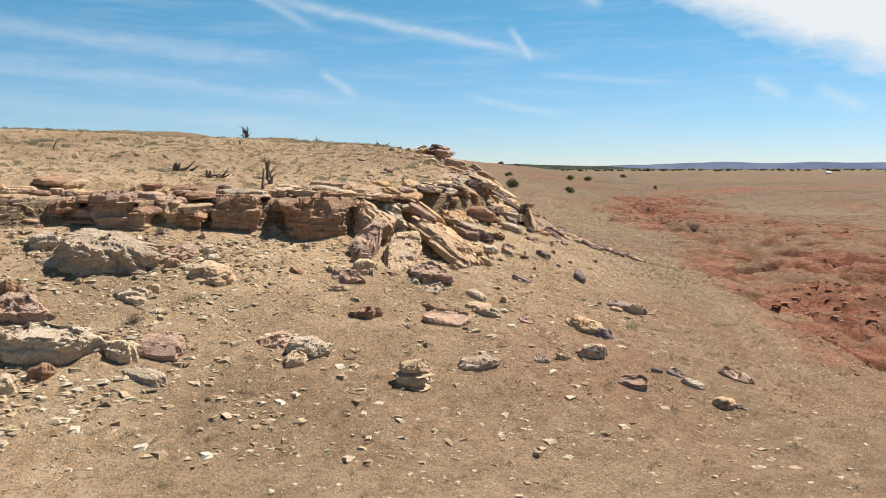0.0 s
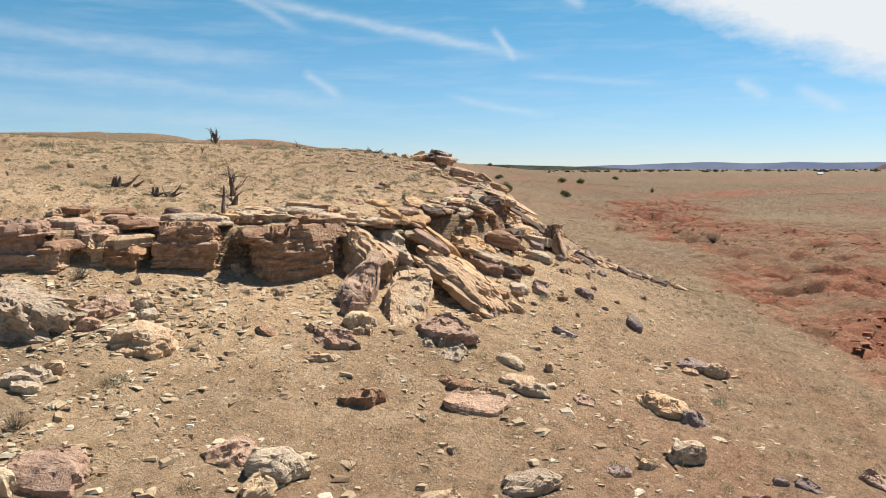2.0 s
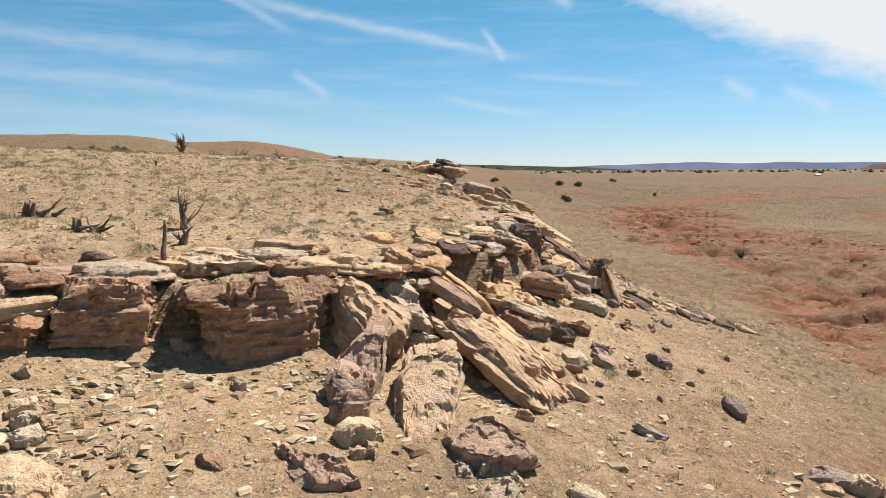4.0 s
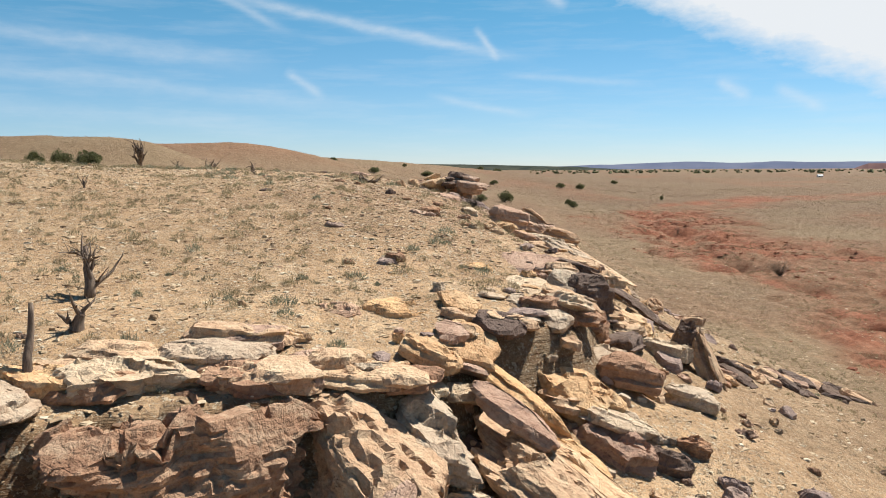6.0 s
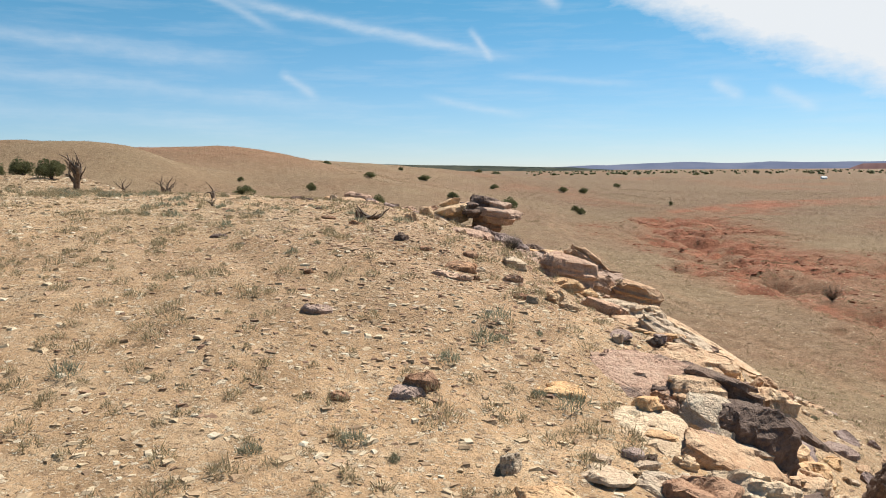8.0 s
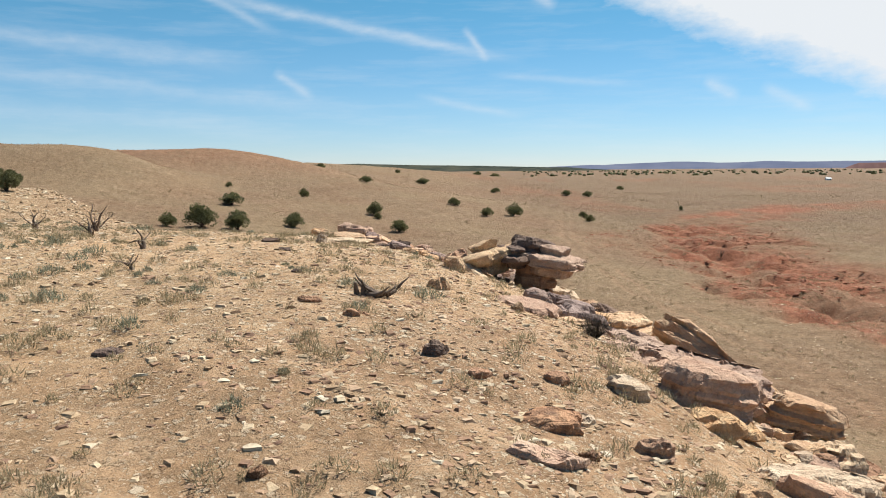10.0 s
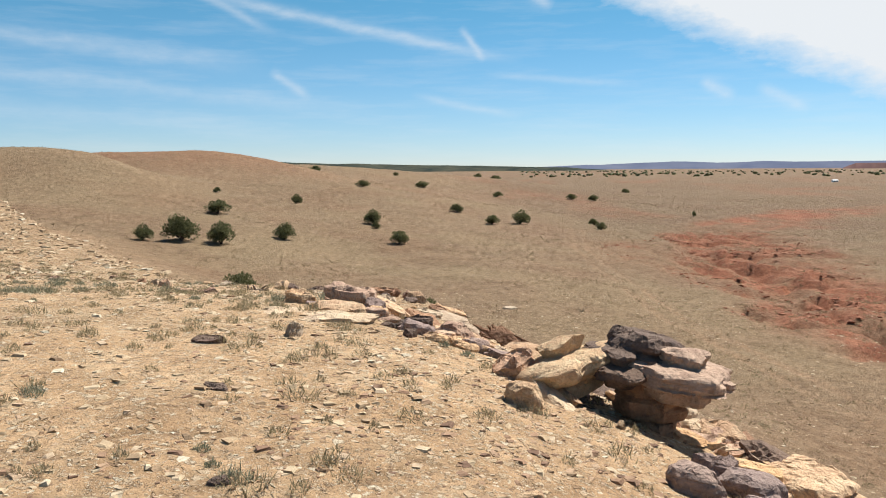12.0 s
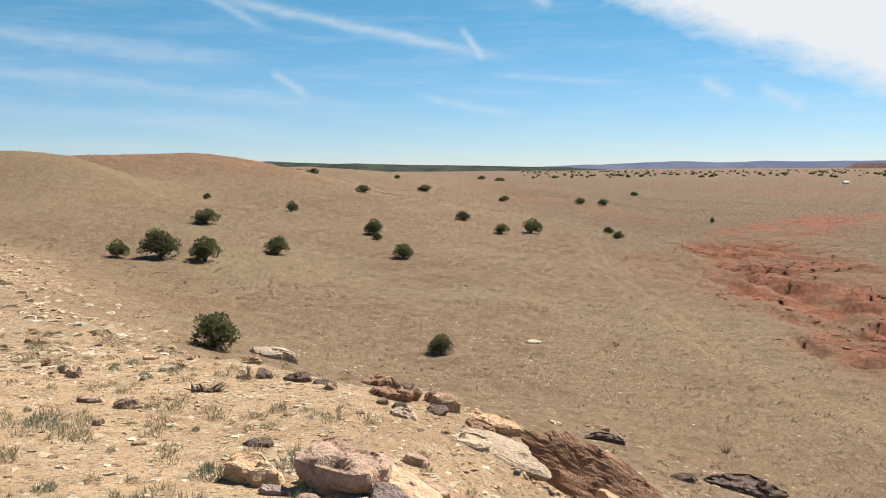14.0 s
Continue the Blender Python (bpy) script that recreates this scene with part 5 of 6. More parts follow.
rock(-1.75, 37.10, 0.91, 0.65, 0.61, 0, 16, 0, PALE, 253, "sandstone_boulder", "pale sandstone boulder lying on the stony slope", layers=1, corners=6, rough=0.09, inset=0.06, sink=0.3)
rock(8.45, 38.19, 1.5, 0.9, 0.45, -20, 10, 10, MAUVE, 254, "flat_rock", "grey-brown sandstone slab lying on the stony slope", layers=2, inset=0.07, rough=0.07, sink=0.45)
rock(-3.50, 48.24, 0.59, 0.37, 0.20, 15, 6, 5, MAUVE, 255, "sandstone_boulder", "grey-brown sandstone boulder lying on the ridge top", layers=1, corners=6, rough=0.09, inset=0.06, sink=0.55)
rock(-4.46, 47.97, 0.32, 0.20, 0.13, 10, 6, 0, RUST, 256, "sandstone_boulder", "rusty brown sandstone boulder lying on the ridge top", layers=1, corners=6, rough=0.09, inset=0.06, sink=0.3)
rock(-5.07, 50.96, 0.58, 0.39, 0.22, 20, 6, 8, MAUVE, 257, "flat_rock", "grey-brown sandstone slab lying on the ridge top", layers=2, inset=0.07, rough=0.07, sink=0.55)
rock(-1.13, 49.07, 0.94, 0.54, 0.13, 0, 6, 5, OCHRE, 258, "flat_rock", "ochre sandstone slab lying on the ridge top", layers=2, inset=0.07, rough=0.07, sink=0.55)
rock(-2.27, 55.16, 0.84, 0.49, 0.33, -5, 6, 4, RUST, 259, "flat_rock", "rusty brown sandstone slab lying on the ridge top", layers=2, inset=0.07, rough=0.07, sink=0.55)
rock(-2.52, 54.11, 0.93, 0.45, 0.23, -15, 6, 8, PINK, 260, "flat_rock", "pinkish sandstone slab lying on the ridge top", layers=2, inset=0.07, rough=0.07, sink=0.55)
rock(-1.08, 53.15, 0.50, 0.29, 0.20, 20, 16, 20, RUST, 261, "flat_rock", "rusty brown sandstone slab lying on the ridge top", layers=2, inset=0.07, rough=0.07, sink=0.55)
rock(-0.14, 53.22, 0.44, 0.31, 0.24, 10, 6, 10, TAN, 262, "sandstone_boulder", "tan sandstone boulder lying on the ridge top", layers=1, corners=6, rough=0.09, inset=0.06, sink=0.3)
rock(0.99, 54.92, 1.34, 0.51, 0.51, -25, 6, 20, PINK, 263, "flat_rock", "pinkish sandstone slab lying on the ridge top", layers=2, inset=0.07, rough=0.07, sink=0.55)
rock(-1.88, 56.76, 0.40, 0.28, 0.17, 20, 6, 10, RUST, 264, "sandstone_boulder", "rusty brown sandstone boulder lying on the ridge top", layers=1, corners=6, rough=0.09, inset=0.06, sink=0.3)
rock(-3.59, 56.78, 0.41, 0.29, 0.23, 10, 6, 0, DARK, 265, "sandstone_boulder", "dark varnished sandstone boulder lying on the ridge top", layers=1, corners=6, rough=0.09, inset=0.06, sink=0.3)
rock(-4.78, 58.21, 0.50, 0.29, 0.19, 30, 21, 12, RUST, 266, "flat_rock", "rusty brown sandstone slab lying on the ridge top", layers=2, inset=0.07, rough=0.07, sink=0.55)
rock(-5.59, 58.99, 0.43, 0.27, 0.14, 0, 6, 0, RUST, 267, "sandstone_boulder", "rusty brown sandstone boulder lying on the ridge top", layers=1, corners=6, rough=0.09, inset=0.06, sink=0.3)
rock(-2.23, 55.43, 0.52, 0.32, 0.14, -12, 6, 8, DARK, 268, "sandstone_boulder", "dark varnished sandstone boulder lying on the ridge top", layers=1, corners=6, rough=0.09, inset=0.06, sink=0.3)
rock(-3.02, 56.25, 0.38, 0.26, 0.15, 20, 6, 15, RUST, 269, "flat_rock", "rusty brown sandstone slab lying on the ridge top", layers=2, inset=0.07, rough=0.07, sink=0.55)
rock(-8.01, 56.47, 0.43, 0.27, 0.11, 0, 6, 0, DARK, 270, "sandstone_boulder", "dark varnished sandstone boulder lying on the ridge top", layers=1, corners=6, rough=0.09, inset=0.06, sink=0.3)
rock(-0.81, 57.29, 0.85, 0.57, 0.33, -10, 12, 8, PALE, 271, "flat_rock", "pale sandstone slab lying on the ridge top", layers=2, inset=0.07, rough=0.07, sink=0.55)
rock(-1.89, 55.44, 0.56, 0.38, 0.15, 10, 6, 6, PALE, 272, "flat_rock", "pale sandstone slab lying on the ridge top", layers=2, inset=0.07, rough=0.07, sink=0.55)
rock(-6.16, 61.89, 0.23, 0.14, 0.09, 0, 6, 8, DARK, 273, "sandstone_boulder", "dark varnished sandstone boulder lying on the ridge top", layers=1, corners=6, rough=0.09, inset=0.06, sink=0.3)
rock(-7.56, 67.63, 0.56, 0.27, 0.19, -12, 14, 0, DARK, 274, "flat_rock", "dark varnished sandstone slab lying on the ridge top", layers=2, inset=0.07, rough=0.07, sink=0.55)
rock(-6.75, 64.53, 0.37, 0.21, 0.14, -20, 18, 10, DARK, 275, "flat_rock", "dark varnished sandstone slab lying on the ridge top", layers=2, inset=0.07, rough=0.07, sink=0.55)
rock(-5.88, 102.47, 1.84, 1.31, 0.67, 10, 6, 5, RUST, 276, "sandstone_boulder", "rusty brown sandstone boulder lying at the back of the ridge", layers=1, corners=6, rough=0.09, inset=0.06, sink=0.3)
rock(-4.74, 81.43, 0.50, 0.35, 0.26, 30, 6, 0, DARK, 277, "sandstone_boulder", "dark varnished sandstone boulder lying at the back of the ridge", layers=1, corners=6, rough=0.09, inset=0.06, sink=0.3)
rock(-4.04, 80.85, 0.69, 0.43, 0.33, -10, 6, 10, PINK, 278, "sandstone_boulder", "pinkish sandstone boulder lying at the back of the ridge", layers=1, corners=6, rough=0.09, inset=0.06, sink=0.3)
rock(-3.28, 79.71, 0.66, 0.38, 0.26, -28, 16, 10, RUST, 279, "flat_rock", "rusty brown sandstone slab lying at the back of the ridge", layers=2, inset=0.07, rough=0.07, sink=0.55)
rock(-4.90, 79.43, 0.38, 0.27, 0.17, 0, 6, 0, DARK, 280, "sandstone_boulder", "dark varnished sandstone boulder lying at the back of the ridge", layers=1, corners=6, rough=0.09, inset=0.06, sink=0.3)
rock(-8.41, 83.22, 0.82, 0.51, 0.24, 5, 6, 0, DARK, 281, "sandstone_boulder", "dark varnished sandstone boulder lying at the back of the ridge", layers=1, corners=6, rough=0.09, inset=0.06, sink=0.3)
rock(-7.41, 83.23, 0.74, 0.46, 0.27, -5, 6, 0, DARK, 282, "sandstone_boulder", "dark varnished sandstone boulder lying at the back of the ridge", layers=1, corners=6, rough=0.09, inset=0.06, sink=0.3)
rock(-6.68, 82.85, 0.78, 0.45, 0.19, -10, 6, 5, DARK, 283, "flat_rock", "dark varnished sandstone slab lying at the back of the ridge", layers=2, inset=0.07, rough=0.07, sink=0.55)
rock(-10.61, 84.39, 0.41, 0.29, 0.18, 0, 6, 0, RUST, 284, "sandstone_boulder", "rusty brown sandstone boulder lying at the back of the ridge", layers=1, corners=6, rough=0.09, inset=0.06, sink=0.3)
rock(-11.85, 86.25, 0.54, 0.36, 0.21, 0, 6, 10, LICHEN, 285, "flat_rock", "lichen-stained sandstone slab lying at the back of the ridge", layers=2, inset=0.07, rough=0.07, sink=0.55)
rock(-10.19, 79.27, 0.61, 0.38, 0.28, -15, 14, 0, PINK, 286, "sandstone_boulder", "pinkish sandstone boulder lying at the back of the ridge", layers=1, corners=6, rough=0.09, inset=0.06, sink=0.3)
rock(-11.07, 79.75, 0.64, 0.37, 0.25, 5, 6, 0, PINK, 287, "flat_rock", "pinkish sandstone slab lying at the back of the ridge", layers=2, inset=0.07, rough=0.07, sink=0.55)
rock(-7.09, 75.85, 0.49, 0.30, 0.11, 0, 6, 0, DARK, 288, "sandstone_boulder", "dark varnished sandstone boulder lying at the back of the ridge", layers=1, corners=6, rough=0.09, inset=0.06, sink=0.3)
rock(7.45, 91.02, 3.42, 1.65, 0.67, -22, 10, 8, DARK, 289, "flat_rock", "dark varnished sandstone slab lying at the back of the ridge", layers=2, inset=0.07, rough=0.07, sink=0.3)
rock(4.77, 89.85, 0.97, 0.52, 0.23, -10, 6, 5, DARK, 290, "sandstone_boulder", "dark varnished sandstone boulder lying at the back of the ridge", layers=1, corners=6, rough=0.09, inset=0.06, sink=0.3)
rock(3.75, 96.73, 1.92, 0.74, 0.59, -14, 6, 5, DARK, 291, "flat_rock", "dark varnished sandstone slab lying at the back of the ridge", layers=2, inset=0.07, rough=0.07, sink=0.55)
rock(4.40, 100.30, 1.22, 0.47, 0.37, -20, 6, 8, PINK, 292, "flat_rock", "pinkish sandstone slab lying at the back of the ridge", layers=2, inset=0.07, rough=0.07, sink=0.55)
rock(2.16, 99.06, 0.64, 0.37, 0.18, -10, 6, 8, PALE, 293, "flat_rock", "pale sandstone slab lying at the back of the ridge", layers=2, inset=0.07, rough=0.07, sink=0.55)
rock(-4.67, 75.85, 0.44, 0.28, 0.18, -10, 6, 10, PINK, 294, "sandstone_boulder", "pinkish sandstone boulder lying at the back of the ridge", layers=1, corners=6, rough=0.09, inset=0.06, sink=0.3)
rock(4.45, 117.96, 1.33, 0.77, 0.28, 0, 6, 0, PALE, 295, "flat_rock", "pale sandstone slab lying at the back of the ridge", layers=2, inset=0.07, rough=0.07, sink=0.55)
rock(-11.20, 104.30, 2.91, 1.40, 0.96, -10, 12, 0, PALE, 296, "flat_rock", "pale sandstone slab lying at the back of the ridge", layers=2, inset=0.07, rough=0.07, sink=0.55)
rock(-5.92, 75.64, 1.03, 0.79, 0.28, -6, 12, 6, PINK, 297, "flat_rock", "pinkish sandstone slab lying at the back of the ridge", layers=2, inset=0.07, rough=0.07, sink=0.55)
rock(-4.97, 73.00, 1.06, 0.51, 0.41, -35, 12, 14, TAN, 298, "flat_rock", "tan sandstone slab lying at the back of the ridge", layers=2, inset=0.07, rough=0.07, sink=0.55)
rock(-5.50, 73.16, 0.63, 0.40, 0.16, 0, 6, 0, PINK, 299, "sandstone_boulder", "pinkish sandstone boulder lying at the back of the ridge", layers=1, corners=6, rough=0.09, inset=0.06, sink=0.3)
rock(-5.79, 72.17, 1.54, 0.74, 0.41, -10, 10, 4, TAN, 300, "flat_rock", "tan sandstone slab lying at the back of the ridge", layers=2, inset=0.07, rough=0.07, sink=0.55)
rock(-6.62, 73.74, 0.68, 0.46, 0.27, 10, 6, 0, TAN, 301, "flat_rock", "tan sandstone slab lying at the back of the ridge", layers=2, inset=0.07, rough=0.07, sink=0.55)
rock(-4.72, 71.93, 0.57, 0.40, 0.12, 12, 6, 0, PINK, 302, "sandstone_boulder", "pinkish sandstone boulder lying at the back of the ridge", layers=1, corners=6, rough=0.09, inset=0.06, sink=0.3)
rock(-4.68, 71.38, 0.45, 0.32, 0.11, -20, 6, 0, DARK, 303, "sandstone_boulder", "dark varnished sandstone boulder lying at the back of the ridge", layers=1, corners=6, rough=0.09, inset=0.06, sink=0.3)
rock(-3.73, 70.26, 0.64, 0.45, 0.22, -14, 6, 6, TAN, 304, "sandstone_boulder", "tan sandstone boulder lying at the back of the ridge", layers=1, corners=6, rough=0.09, inset=0.06, sink=0.3)
rock(-4.25, 70.02, 0.32, 0.26, 0.19, 20, 6, 0, DARK, 305, "sandstone_boulder", "dark varnished sandstone boulder lying at the back of the ridge", layers=1, corners=6, rough=0.09, inset=0.06, sink=0.3)
rock(-2.11, 76.65, 0.72, 0.51, 0.29, 0, 6, 0, LICHEN, 306, "sandstone_boulder", "lichen-stained sandstone boulder lying at the back of the ridge", layers=1, corners=6, rough=0.09, inset=0.06, sink=0.3)
rock(-5.02, 80.55, 1.20, 0.64, 0.29, -6, 6, 4, RUST, 307, "sandstone_boulder", "rusty brown sandstone boulder lying at the back of the ridge", layers=1, corners=6, rough=0.09, inset=0.06, sink=0.3)
rock(-4.84, 78.99, 0.63, 0.42, 0.25, -10, 12, 8, PALE, 308, "flat_rock", "pale sandstone slab lying at the back of the ridge", layers=2, inset=0.07, rough=0.07, sink=0.55)
rock(-4.12, 79.81, 0.51, 0.36, 0.19, 20, 6, 0, DARK, 309, "sandstone_boulder", "dark varnished sandstone boulder lying at the back of the ridge", layers=1, corners=6, rough=0.09, inset=0.06, sink=0.3)
rock(-3.29, 79.54, 0.70, 0.34, 0.27, -30, 16, 12, RUST, 310, "flat_rock", "rusty brown sandstone slab lying at the back of the ridge", layers=2, inset=0.07, rough=0.07, sink=0.55)
rock(-3.65, 78.27, 0.94, 0.54, 0.22, -10, 6, 6, PALE, 311, "flat_rock", "pale sandstone slab lying at the back of the ridge", layers=2, inset=0.07, rough=0.07, sink=0.55)
rock(-2.92, 71.53, 1.17, 0.68, 0.31, -44, 10, 16, PALE, 312, "flat_rock", "pale sandstone slab lying at the back of the ridge", layers=2, inset=0.07, rough=0.07, sink=0.55)
rock(-3.01, 72.03, 1.61, 0.43, 0.54, -38, 6, 16, TAN, 313, "flat_rock", "tan sandstone slab lying at the back of the ridge", layers=2, inset=0.07, rough=0.07, sink=0.55)
rock(-1.57, 75.38, 1.46, 0.98, 0.53, -40, 10, 18, PALE, 314, "flat_rock", "pale sandstone slab lying at the back of the ridge", layers=2, inset=0.07, rough=0.07, sink=0.55)
rock(-12.89, 33.35, 2.25, 1.52, 0.88, 5, 16, 4, PALE, 315, "flat_rock", "pale sandstone slab lying on the stony slope", layers=2, inset=0.07, rough=0.07, sink=0.3)
rock(-9.38, 32.40, 1.91, 1.28, 0.74, -8, 16, 4, TAN, 316, "flat_rock", "tan sandstone slab lying on the stony slope", layers=2, inset=0.07, rough=0.07, sink=0.55)
rock(-11.74, 30.39, 1.50, 1.01, 0.58, 10, 10, 0, PALE, 317, "flat_rock", "pale sandstone slab lying on the stony slope", layers=2, inset=0.07, rough=0.07, sink=0.55)
rock(-11.24, 34.13, 1.44, 1.02, 0.55, 10, 6, 0, PINK, 318, "sandstone_boulder", "pinkish sandstone boulder lying on the stony slope", layers=1, corners=6, rough=0.09, inset=0.06, sink=0.3)
rock(-9.88, 27.24, 2.13, 1.23, 0.47, -4, 12, 0, PINK, 319, "flat_rock", "pinkish sandstone slab lying on the stony slope", layers=2, inset=0.07, rough=0.07, sink=0.55)
rock(1.22, 28.46, 1.69, 1.14, 0.55, 0, 14, 0, PALE, 320, "flat_rock", "pale sandstone slab lying on the stony slope", layers=2, inset=0.07, rough=0.07, sink=0.55)
rock(6.59, 32.87, 1.12, 0.80, 0.64, 30, 6, 10, MAUVE, 321, "sandstone_boulder", "grey-brown sandstone boulder lying on the stony slope", layers=1, corners=6, rough=0.09, inset=0.06, sink=0.55)

# mid-sized rocks scattered over the ridge, all of a few shapes
rng = np.random.RandomState(5)
KINDS = [rock_mesh("loose_rock", 400 + k, 1.0, rng.uniform(0.55, 0.9), rng.uniform(0.3, 0.6), (TAN, PALE, RUST, PINK, DARK, TAN, OCHRE, PALE)[k], corners=5, layers=2, n=0, rough=0.08, dome=0.2) for k in range(8)]
SAID = ("tan", "pale", "rusty", "pinkish", "dark varnished", "tan", "ochre", "pale")
made = 0
while made < 290:
    x, y = rng.uniform(-24, 12), rng.uniform(20, 92)
    d, s, w = near_line(np.array([x]), np.array([y]), RIM_XY)
    sd = -d[0] if s[0] > 0 else d[0]
    if rng.uniform() > math.exp(-abs(sd - 1) / (3.5 if sd > 0 else 4.0)):
        continue
    k = (0, 1, 3, 5, 6, 7, 0, 5, 3, 2, 1, 4)[rng.randint(12)]
    ob = new("loose_rock", KINDS[k])
    size = 0.22 + 0.5 * rng.uniform() ** 3
    ob.matrix_world = pose(x, y, h_at(x, y) - 0.1 * size, rng.uniform(-14, 14), rng.uniform(-14, 14), rng.uniform(0, 360)) @ Matrix.Diagonal((size, size, size, 1))
    tagged(ob, SAID[k] + " loose sandstone rock on stony ground", "rock", "loose rocks")
    made += 1


def scatter(count, box, keep, seed):
    """Random places in a box (x0, x1, y0, y1), thinned by keep(x, y) from 0 to 1."""
    r = np.random.RandomState(seed)
    x, y = r.uniform(box[0], box[1], count), r.uniform(box[2], box[3], count)
    ok = r.uniform(size=count) < keep(x, y)
    return x[ok], y[ok]


def rim_side(x, y):
    d, s, w = near_line(x, y, RIM_XY)
    return np.where(s > 0, -d, d)


def stones(name, label, x, y, low, high, power, mat, seed):
    """Small angular stones lying on the ground, joined into one mesh."""
    r = np.random.RandomState(seed)
    n = len(x)
    base = np.array([(-1, -1, 0), (1, -1, 0), (1, 1, 0), (-1, 1, 0), (-0.7, -0.75, 1), (0.75, -0.6, 1), (0.6, 0.7, 1), (-0.75, 0.6, 1)], float)
    v = np.repeat(base[None], n, 0) + r.uniform(-1, 1, (n, 8, 3)) * np.array([0.38, 0.38, 0.16])
    size = low + (high - low) * r.uniform(size=n) ** power
    v[:, :, 0] *= size[:, None] * 0.5
    v[:, :, 1] *= (size * r.uniform(0.5, 1.0, n))[:, None] * 0.5
    v[:, :, 2] = v[:, :, 2] * (size * r.uniform(0.1, 0.28, n))[:, None] - 0.08 * size[:, None]
    tilt = r.uniform(-0.14, 0.14, (n, 2))
    v[:, :, 2] += v[:, :, 0] * tilt[:, :1] + v[:, :, 1] * tilt[:, 1:]
    a = r.uniform(0, 6.283, n)
    c, s = np.cos(a)[:, None], np.sin(a)[:, None]
    vx, vy = v[:, :, 0] * c - v[:, :, 1] * s, v[:, :, 0] * s + v[:, :, 1] * c
    z = height(x, y)
    v = np.stack([vx + x[:, None], vy + y[:, None], v[:, :, 2] + z[:, None]], -1).reshape(-1, 3)
    quads = np.array([(0, 1, 5, 4), (1, 2, 6, 5), (2, 3, 7, 6), (3, 0, 4, 7), (4, 5, 6, 7)])
    f = (quads[None] + 8 * np.arange(n)[:, None, None]).reshape(-1, 4)
    return tagged(new(name, mesh_of(name, v, f, mat)), label, "stones", kind="stuff")


def stone_material(name, stops):
    m, N, L, b = material(name)
    geo = N.new("ShaderNodeNewGeometry")
    fine = tex(N, L, "ShaderNodeTexNoise", 14.0, geo.outputs["Position"], Detail=5, Roughness=0.65).outputs["Fac"]
    col = ramp(N, L, geo.outputs["Random Per Island"], stops)
    col = mix(N, L, 1.0, col, ramp(N, L, fine, [(0.3, (0.75, 0.74, 0.72)), (0.7, (1.15, 1.14, 1.12))]), "MULTIPLY")
    L.new(col, b.inputs["Base Color"])
    b.inputs["Roughness"].default_value = 0.92
    b.inputs["Specular IOR Level"].default_value = 0.2
    bump(N, L, fine, 0.6, 0.03, b)
    return m


CHIPS = stone_material("stone_chips", [(0.0, (0.17, 0.105, 0.066)), (0.12, (0.29, 0.195, 0.12)), (0.5, (0.40, 0.295, 0.185)), (0.85, (0.48, 0.38, 0.26)), (1.0, (0.54, 0.47, 0.36))])
REDCHIPS = stone_material("red_chips", [(0.0, (0.16, 0.095, 0.065)), (0.35, (0.30, 0.185, 0.118)), (0.7, (0.39, 0.262, 0.17)), (1.0, (0.49, 0.38, 0.265))])
gritty = lambda x, y, s, k: 0.4 + 0.6 * smooth(-0.45, 0.4, fnoise(x / s, y / s, k, 3))
sx, sy = scatter(84000, (-24, 13, 20, 92), lambda x, y: np.exp(-np.clip(rim_side(x, y), 0, 99) / 7) * gritty(x, y, 3, 5.5), 21)
stones("stones", "small angular tan stones strewn over the ground", sx, sy, 0.045, 0.18, 3.0, CHIPS, 22)
sx, sy = scatter(26000, (-14, 4, 46, 70), lambda x, y: hump(x, y, -2.6, 57.5, 5.5, 8) * gritty(x, y, 2, 9.1), 23)
stones("rubble", "reddish flat rubble on the ridge top", sx, sy, 0.05, 0.17, 3.5, REDCHIPS, 24)
sx, sy = scatter(50000, (-14, 42, 14, 125), lambda x, y: 0.6 * smooth(2, 7, rim_side(x, y)) * gritty(x, y, 6, 2.5), 25)
stones("gravel", "sparse small stones on the open ground", sx, sy, 0.045, 0.22, 3.6, CHIPS, 26)

sx, sy = scatter(60000, (-24, 10, 21, 40), lambda x, y: 0.5 * smooth(0.2, 1.5, rim_side(x, y)) * (0.12 + smooth(-3, -13, x) + 0.7 * np.exp(-np.clip(rim_side(x, y), 0, 99) / 2.2)) * gritty(x, y, 1.6, 3.3) ** 2, 27)
stones("slope_rubble", "pale broken rubble strewn below the rim", sx, sy, 0.06, 0.42, 3.6, CHIPS, 28)

CLODS = stone_material("red_clods", [(0.0, (0.15, 0.052, 0.028)), (0.5, (0.24, 0.088, 0.047)), (1.0, (0.31, 0.135, 0.078))])
sx, sy = scatter(45000, (17, 62, 14, 190), lambda x, y: redness(x, y) * smooth(-0.05, 0.45, fnoise(x / 7, y / 7, 6.6, 4)), 29)
stones("red_clods", "broken red earth clods along the wash", sx, sy, 0.06, 0.6, 5.5, CLODS, 30)

sx, sy = scatter(40000, (-50, -13, 82, 128), lambda x, y: 0.7 * smooth(9, 1, rim_side(x, y)) * smooth(-16, -4, rim_side(x, y)) * gritty(x, y, 3, 5.5), 61)
stones("ridge_rubble", "tan rubble along the back of the ridge", sx, sy, 0.06, 0.5, 4.0, CHIPS, 62)

# ---- grass and scrub ----


